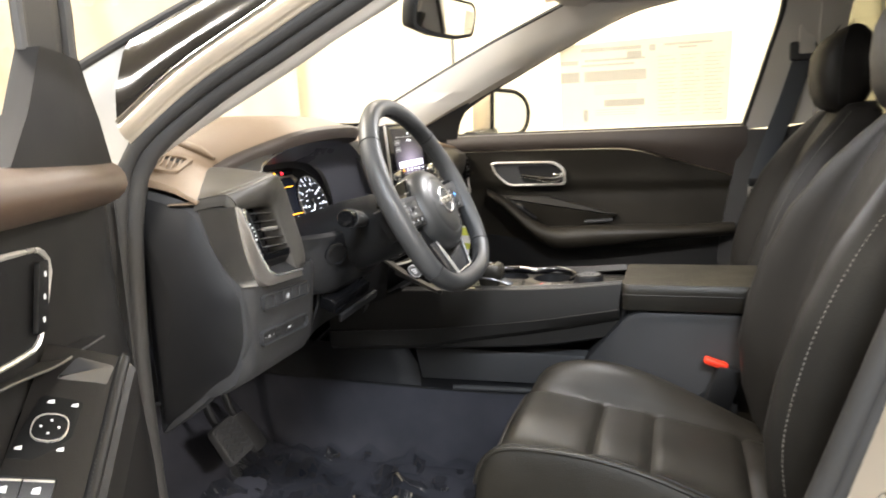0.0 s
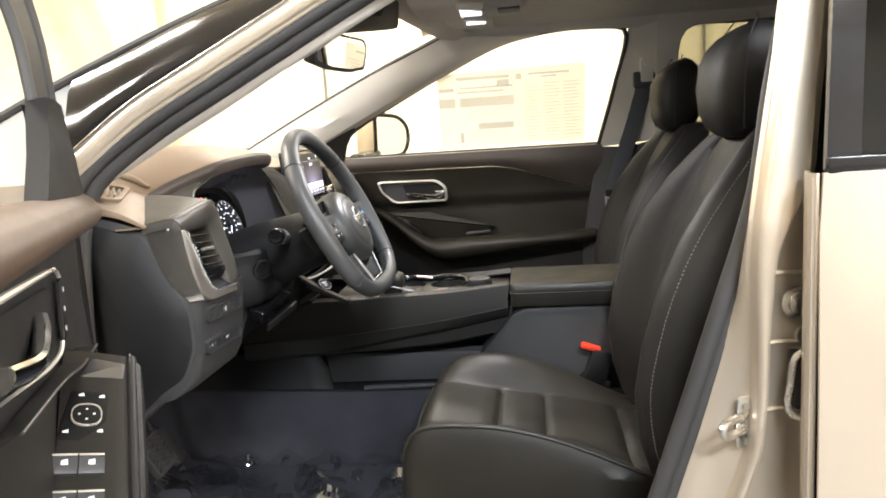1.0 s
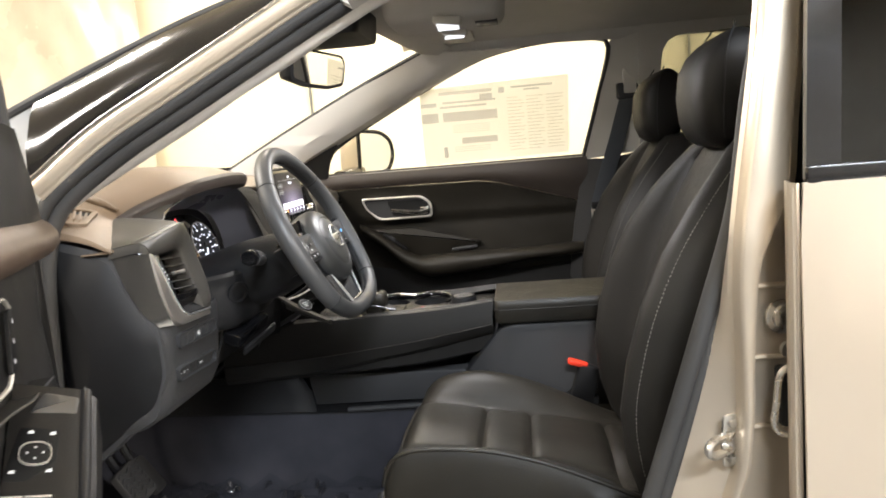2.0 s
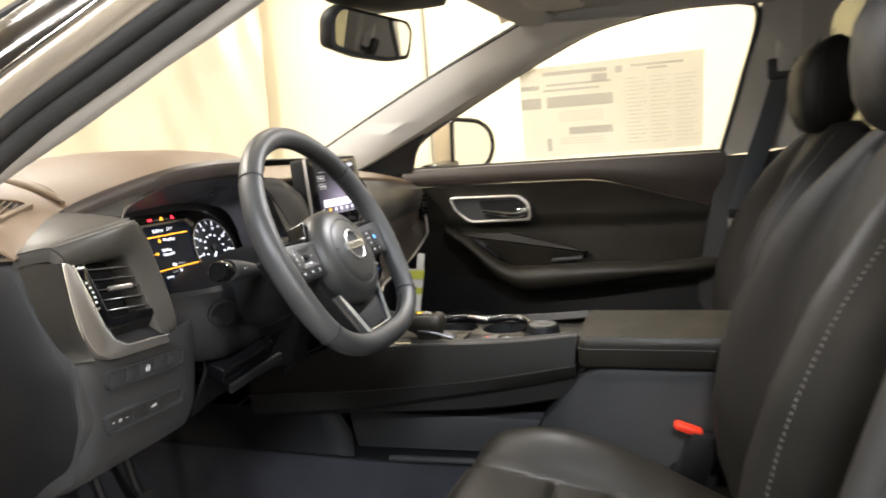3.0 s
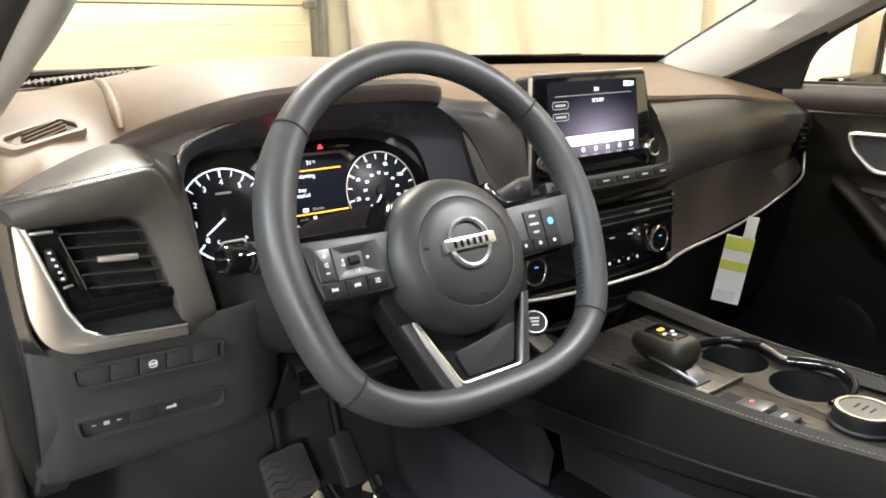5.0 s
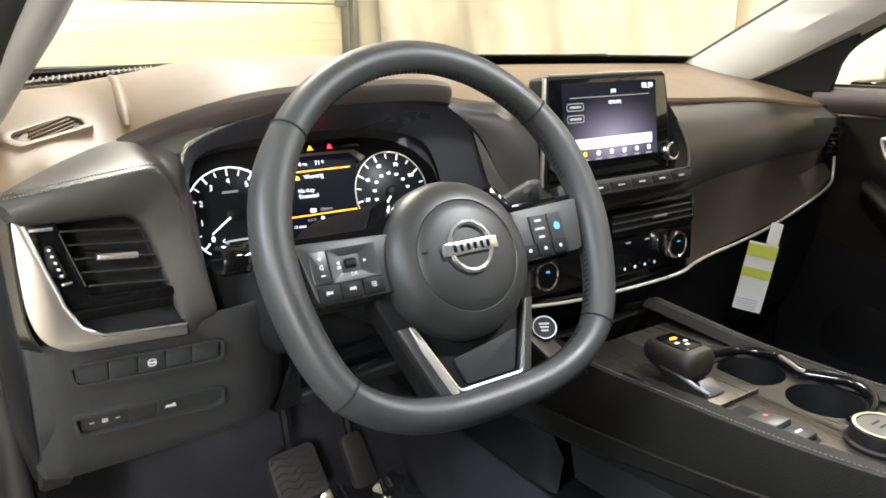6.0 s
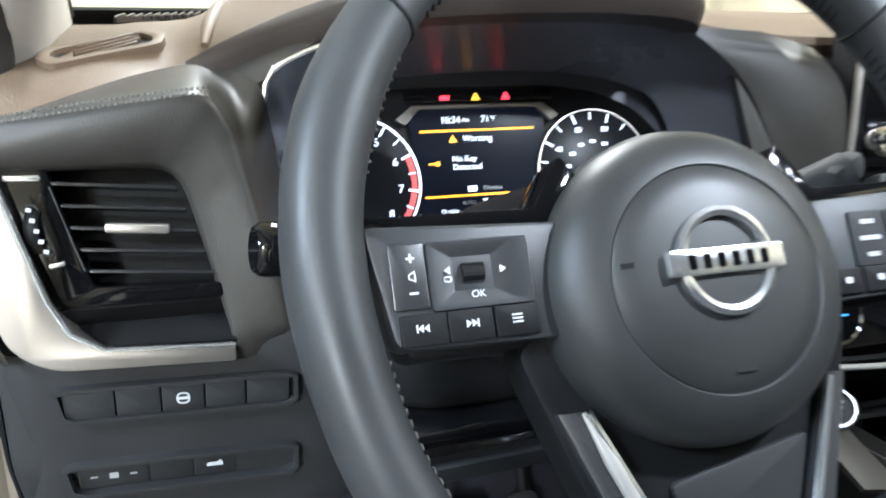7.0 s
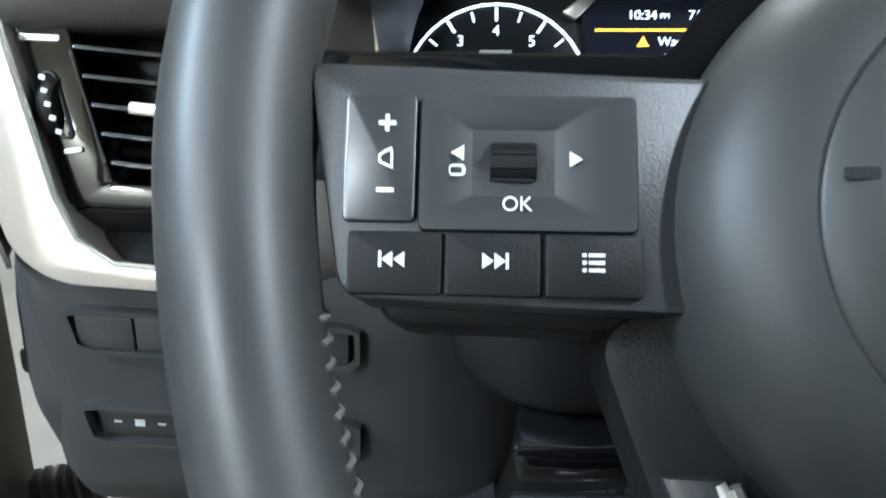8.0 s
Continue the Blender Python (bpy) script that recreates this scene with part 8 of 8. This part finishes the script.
def driver_door():
    d = thing("driver_car_door", (-1.2, 0.1, 0.40), "open driver door with brown armrest pad and silver handle surround", "car door")

    def P(s, z, q=0.0):
        return DOOR @ V(s, z, q)

    part("outer_skin", strip([[P(0.0, 1.10, -0.13), P(0.95, 1.12, -0.13)], [P(0.0, 0.8, -0.15), P(0.95, 0.8, -0.15)], [P(0.0, 0.40, -0.12), P(0.95, 0.40, -0.12)]], 12, 0.004), PAINT, d)
    part("hinge_edge", strip([[P(-0.005, 1.10, -0.13), P(-0.005, 0.40, -0.13)], [P(0.02, 1.095, -0.03), P(0.02, 0.40, -0.03)], [P(0.035, 1.09, -0.004), P(0.035, 0.40, -0.004)]], 10, 0.003), RUBBER, d)
    ss = [0.035, 0.06, 0.12, 0.20, 0.30, 0.42, 0.56, 0.72, 0.95]
    rows = []
    for z, q in ((1.085, -0.006), (1.06, -0.006), (1.0, -0.008), (0.93, -0.004), (0.86, 0.004), (0.76, 0.012), (0.62, 0.014), (0.48, 0.010), (0.40, -0.01)):
        rows.append([P(s, z + 0.03 * (s - 0.1) * (z > 1.05), q - 0.014 * (i == 0)) for i, s in enumerate(ss)])
    part("inner_panel", sheet([crv(r, 40) for r in rows], -0.004), DOOR_TRIM, d, "dark moulded inner panel")
    # brown padded top
    rows = []
    prof = [(-0.004, -0.010), (-0.002, 0.012), (0.005, 0.027), (0.016, 0.034), (0.027, 0.029), (0.035, 0.014), (0.037, -0.012), (0.030, -0.04), (0.014, -0.07)]
    for h, q in prof:
        row = []
        for i, s in enumerate(ss):
            endf = 1.0 if i > 1 else (0.25 if i == 0 else 0.72)
            row.append(P(s + 0.03, 1.088 + 0.036 * max(0, s - 0.12) + h * (1.0 - 0.15 * (i == 0)) + 0.004 * (i == 0), q * endf if q > 0 else q))
        rows.append(crv(row, 40))
    rows = [list(r) for r in zip(*[crv(list(col), 22) for col in zip(*rows)])]
    part("top_pad", sheet(rows, -0.003), SADDLE, d, "brown padded door top")
    # window frame and mirror corner
    part("corner_cap", sheet([crv([P(0.085, 1.112, 0.014), P(0.20, 1.122, 0.016), P(0.36, 1.135, 0.012)], 12), crv([P(0.120, 1.17, 0.014), P(0.20, 1.172, 0.016), P(0.31, 1.176, 0.012)], 12), crv([P(0.155, 1.228, 0.010), P(0.20, 1.230, 0.012), P(0.258, 1.232, 0.010)], 12)], -0.02), PLASTIC_BLACK, d, "dark grey mirror corner cap")
    part("cap_edge", sheet([crv([P(0.080, 1.105, -0.03), P(0.118, 1.17, -0.03), P(0.150, 1.232, -0.03)], 8), crv([P(0.088, 1.110, 0.012), P(0.122, 1.17, 0.012), P(0.157, 1.228, 0.010)], 8)], 0.003), PLASTIC_BLACK, d)
    f0 = [P(0.150, 1.225, -0.004), P(0.128, 1.32, -0.012), P(0.170, 1.42, -0.03), P(0.40, 1.47, -0.05), P(0.95, 1.46, -0.05)]
    f1 = [P(0.255, 1.228, -0.004), P(0.240, 1.30, -0.012), P(0.262, 1.375, -0.03), P(0.43, 1.420, -0.05), P(0.93, 1.41, -0.05)]
    part("window_frame", strip([[p + V(0.01, 0.02, 0) for p in f0], f0, [p * 0.5 + q * 0.5 + V(0.004, -0.008, 0) for p, q in zip(f0, f1)], f1], 40, 0.006), PLASTIC, d, "dark window frame")
    part("frame_seal", tube(crv([p + V(0.012, 0.004, 0) for p in f0], 40), 0.007, 8), RUBBER, d)
    part("glass_run", tube(crv(f1, 40), 0.006, 8), RUBBER, d)
    pane = part("window_pane", sheet([[P(0.25, 1.12, -0.045), P(0.94, 1.12, -0.045)], [P(0.25, 1.42, -0.06), P(0.94, 1.42, -0.06)]]), GLASS, d, "clear side window")
    pane.visible_shadow = False
    # handle surround, lever, lock keys
    oz = rounded([(0.266, 1.050), (0.292, 1.066), (0.64, 1.090), (0.64, 1.030), (0.40, 0.990), (0.318, 0.984)], [0.014, 0.012, 0.012, 0.012, 0.03, 0.018])
    iz = [Vector((0.45 + (p.x - 0.45) * 0.972, 1.030 + (p.y - 1.030) * 0.90)) for p in oz]
    m = DOOR @ pose(0, 0, 0.004)
    su = part("handle_surround", frame_plate(oz, iz, 0.004, m @ pose(0, 0, -0.004), crown=0.0015), TRIM_LINE, d, "satin silver handle surround")
    part("surround_panel", plate(iz, 0.004, 0, m @ pose(0, 0, -0.006)), PLASTIC_BLACK, su)
    strip_ = part("lock_strip", plate(rounded([(0.290, 1.054), (0.312, 1.056), (0.336, 1.000), (0.312, 0.998)], 0.004), 0.004, 0.001, m @ pose(0, 0, 0.001)), PLASTIC_BLACK, su)
    for k in range(3):
        part("lock_symbol", plate(rr(0.005, 0.0045, 0.001), 0.0003, 0, m @ pose(0.3035 + 0.008 * k, 1.044 - 0.0175 * k, 0.0015)), WHITE_MARK, strip_)
    part("pull_recess", plate(rounded([(0.362, 1.058), (0.615, 1.078), (0.615, 1.036), (0.405, 1.004)], 0.014), 0.003, 0, m @ pose(0, 0, -0.0015)), PLASTIC_BLACK, su)
    part("lever", tube(crv([DOOR @ V(0.452, 1.044, 0.005), DOOR @ V(0.478, 1.038, 0.010), DOOR @ V(0.53, 1.030, 0.013), DOOR @ V(0.60, 1.040, 0.006)], 20), 0.0065, 10, squash=1.5), CHROME, su, "bright chrome door lever")
    # armrest with window switches
    arm_s, arm_z = (0.28, 0.300, 0.46, 0.56, 0.80), (0.972, 0.972, 0.892, 0.868, 0.862)
    across = ((-0.004, 0.007), (0.010, 0.003), (0.040, -0.006), (0.054, -0.011), (0.061, -0.020), (0.060, -0.060), (0.046, -0.10), (0.01, -0.13))

    def top(s):
        return float(np.interp(s, arm_s, arm_z))

    stations = (0.296, 0.310, 0.34, 0.40, 0.47, 0.55, 0.66, 0.80)
    arm = part("armrest", sheet([crv([P(s, top(s) + dz, q) for s in stations], 40) for q, dz in across], -0.004), DOOR_TRIM, d, "black padded armrest")
    part("armrest_end", strip([[P(0.298, top(0.298) + 0.004, -0.004), P(0.298, top(0.298) - 0.012, 0.056)], [P(0.286, 0.92, -0.004), P(0.286, 0.92, 0.050)], [P(0.288, 0.83, -0.004), P(0.288, 0.84, 0.02)]], 10, 0.003), DOOR_TRIM, arm)
    rim = [P(s, top(s) - 0.0105, 0.0560) for s in stations]
    roll = part("edge_roll", tube(crv(rim, 40), 0.0055, 10), DOOR_TRIM, arm, "rolled leather edge")
    stitches([p + V(0.001, 0.001, 0.0055) for p in rim[:6]], 70, 0.0005, THREAD, roll)
    ledge = [P(0.214, 0.963, 0.0185), P(0.28, 0.9695, 0.018), P(0.346, 0.976, 0.018), P(0.448, 0.992, 0.016), P(0.60, 1.006, 0.012)]
    deep = [P(0.206, 0.955, -0.004), P(0.28, 0.9635, -0.004), P(0.346, 0.970, -0.004), P(0.448, 0.982, -0.004), P(0.60, 0.998, -0.004)]
    part("ledge", strip([[p + V(0, 0, 0.006) for p in deep], ledge, deep], 24, 0.002), DOOR_TRIM, d)
    part("ledge_edge", tube(crv(ledge, 30), 0.0012, 6), SPOKE_METAL, d, "thin satin edge over the armrest")
    # switch frame: x along the arm towards the rear, y towards the door, z up
    sw = DOOR @ pose(0.379, 0.9395, 0.019) @ pose(0, 0, 0, 0, 0, -27) @ pose(0, 0, 0, -74, 0, 0)
    panel = part("switch_panel", plate(rounded([(-0.046, -0.030), (0.12, -0.027), (0.12, 0.036), (0.02, 0.031), (-0.030, 0.021), (-0.046, 0.010)], 0.006), 0.012, 0.002, sw @ pose(0, 0, -0.0035)), GLOSS, arm, "piano black window switch panel")
    part("front_cap", plate(rounded([(-0.079, -0.004), (-0.072, -0.036), (-0.047, -0.034), (-0.050, 0.008)], 0.005), 0.016, 0.004, sw @ pose(0, 0, -0.001)), SPOKE_METAL, arm, "satin bronze end cap")
    bed = part("adjuster_bed", plate(rounded([(-0.033, 0.0125), (-0.029, -0.020), (0.033, -0.017), (0.030, 0.0235)], 0.005), 0.003, 0.001, sw @ pose(0, 0, -0.0016)), PLASTIC_BLACK, panel)
    part("adjuster_ring", frame_plate(rr(0.0268, 0.0258, 0.0129, 0.0005, -0.0008, n=8), rr(0.0252, 0.0242, 0.0121, 0.0005, -0.0008, n=8), 0.003, sw @ pose(0, 0, 0.0004)), TRIM_LINE, bed)
    part("adjuster", plate(rr(0.0246, 0.0236, 0.0118, 0.0005, -0.0008, n=8), 0.003, 0.001, sw @ pose(0, 0, 0.0002)), PLASTIC_BLACK, bed)
    for dx, dy in ((0.0062, 0), (-0.0062, 0), (0, 0.0062), (0, -0.0062)):
        part("arrow", plate(rr(0.0020, 0.0020, 0.0007, 0.0005 + dx, -0.0008 + dy), 0.0003, 0, sw @ pose(0, 0, 0.0006)), WHITE_MARK, bed)
    for x, y in ((-0.0255, 0.004), (-0.0235, -0.0135), (0.0205, 0.0158), (0.0200, -0.0122)):
        part("corner_symbol", plate(rounded([(x - 0.0024, y - 0.0022), (x + 0.0016, y - 0.0026), (x + 0.0016, y + 0.0026), (x - 0.0010, y + 0.0020)], 0.0005), 0.0003, 0, sw @ pose(0, 0, -0.0010)), WHITE_MARK, bed)
    # two rows of window keys behind a hollow
    for x0 in (0.034, 0.073):
        for y in (-0.0055, 0.0155):
            prof = [(0.0, -0.006), (0.008, -0.0045), (0.016, 0.0030), (0.0195, 0.0052), (0.033, 0.0032), (0.036, 0.0012), (0.036, -0.006)]
            k = part("window_key", loft([[(x0 + px, y + dy, pz) for px, pz in prof] for dy in (-0.0101, 0.0101)], True, True, sw), PLASTIC_GREY, panel)
            part("key_lip", block(0.0018, 0.0200, 0.0014, 0.0004, sw @ pose(x0 + 0.0190, y, 0.0052)), TRIM_LINE, k)
            part("key_symbol", plate(rounded([(-0.0030, -0.0024), (0.0026, -0.0028), (0.0026, 0.0028), (-0.0016, 0.0024)], 0.0006), 0.0003, 0, sw @ pose(x0 + 0.0265, y, 0.0048, 0, 8, 0)), WHITE_MARK, k)


driver_door()


# ---- overhead ----
def overhead():
    m = thing("rear_view_mirror", (-0.02, 0.08, 1.32), "black framed rear view mirror hanging from the windscreen", "mirror")
    f = facing(0.016, 0.102, 1.366, -10, -14, -1) @ Matrix.Diagonal((1.0, 1.25, 1.0, 1.0))
    out = rounded([(-0.125, -0.026), (-0.05, -0.034), (0.05, -0.034), (0.125, -0.024), (0.130, 0.020), (0.110, 0.034), (-0.110, 0.034), (-0.130, 0.018)], 0.012)
    part("housing", loft([[f @ V(p.x * s, p.y * s, z) for p in out] for s, z in ((0.92, 0.0055), (0.98, 0.005), (1.0, 0.0), (1.0, -0.010), (0.90, -0.030), (0.5, -0.040))]), PLASTIC_BLACK, m, "black mirror housing")
    part("pane", plate([(p.x * 0.90, p.y * 0.82 + 0.001) for p in out], 0.002, 0, f @ pose(0, 0, 0.0062)), MIRROR, m, "silvered pane")
    part("stalk", tube(crv([f @ V(0, 0.0, -0.03), (0.010, 0.135, 1.392), (0.008, 0.150, 1.425)], 10), 0.010, 10), PLASTIC_BLACK, m)
    part("camera_housing", loft([[(p.x * k - 0.010, 0.055 + p.y * k, z + 0.02 * (0.055 - p.y) * 0.6) for p in rounded([(-0.095, 0.095), (0.095, 0.095), (0.120, -0.085), (-0.120, -0.085)], 0.03, 5)] for z, k in ((1.417, 0.86), (1.420, 0.96), (1.430, 1.0), (1.480, 1.04))]), PLASTIC_BLACK, m, "black sensor housing")
    o = thing("overhead_console", (0.0, -0.2, 1.46), "grey overhead console with map lamp switches", "overhead console")
    part("body", loft([[(XC + p.x * s, -0.205 + p.y * s2, z) for p in rr(0.22, 0.26, 0.05, n=6)] for z, s, s2 in ((1.432, 0.80, 0.84), (1.438, 0.92, 0.94), (1.452, 1.0, 1.0), (1.50, 1.04, 1.04))]), HEADLINER, o, "grey moulded body")
    for lx in (-0.072, 0.098):
        lamp = part("map_lamp", block(0.046, 0.060, 0.018, 0.006, pose(lx, -0.215, 1.430, 6)), PILLAR_TRIM, o, "pale map lamp")
        part("lamp_lens", block(0.036, 0.046, 0.005, 0.002, pose(lx, -0.215, 1.4195, 0, 14 if lx < 0 else -14)), MAP_LENS, lamp, "lit white lens")
    part("slot", block(0.07, 0.050, 0.006, 0.003, pose(0.013, -0.295, 1.432)), PLASTIC, o)
    for x in (-0.35, 0.38):
        v = thing("sun_visor", (x, -0.17, 1.46), "grey cloth sun visor folded against the headliner", "sun visor", "sun visors")
        part("blade", loft([[(x + p.x * s, -0.175 + p.y * s2, 1.474 + dz - 0.05 * (p.y * s2) * -0.6) for p in rr(0.30, 0.13, 0.03, n=5)] for dz, s, s2 in ((-0.014, 0.95, 0.9), (-0.010, 1.0, 1.0), (0.0, 1.0, 1.0))]), HEADLINER, v)


overhead()
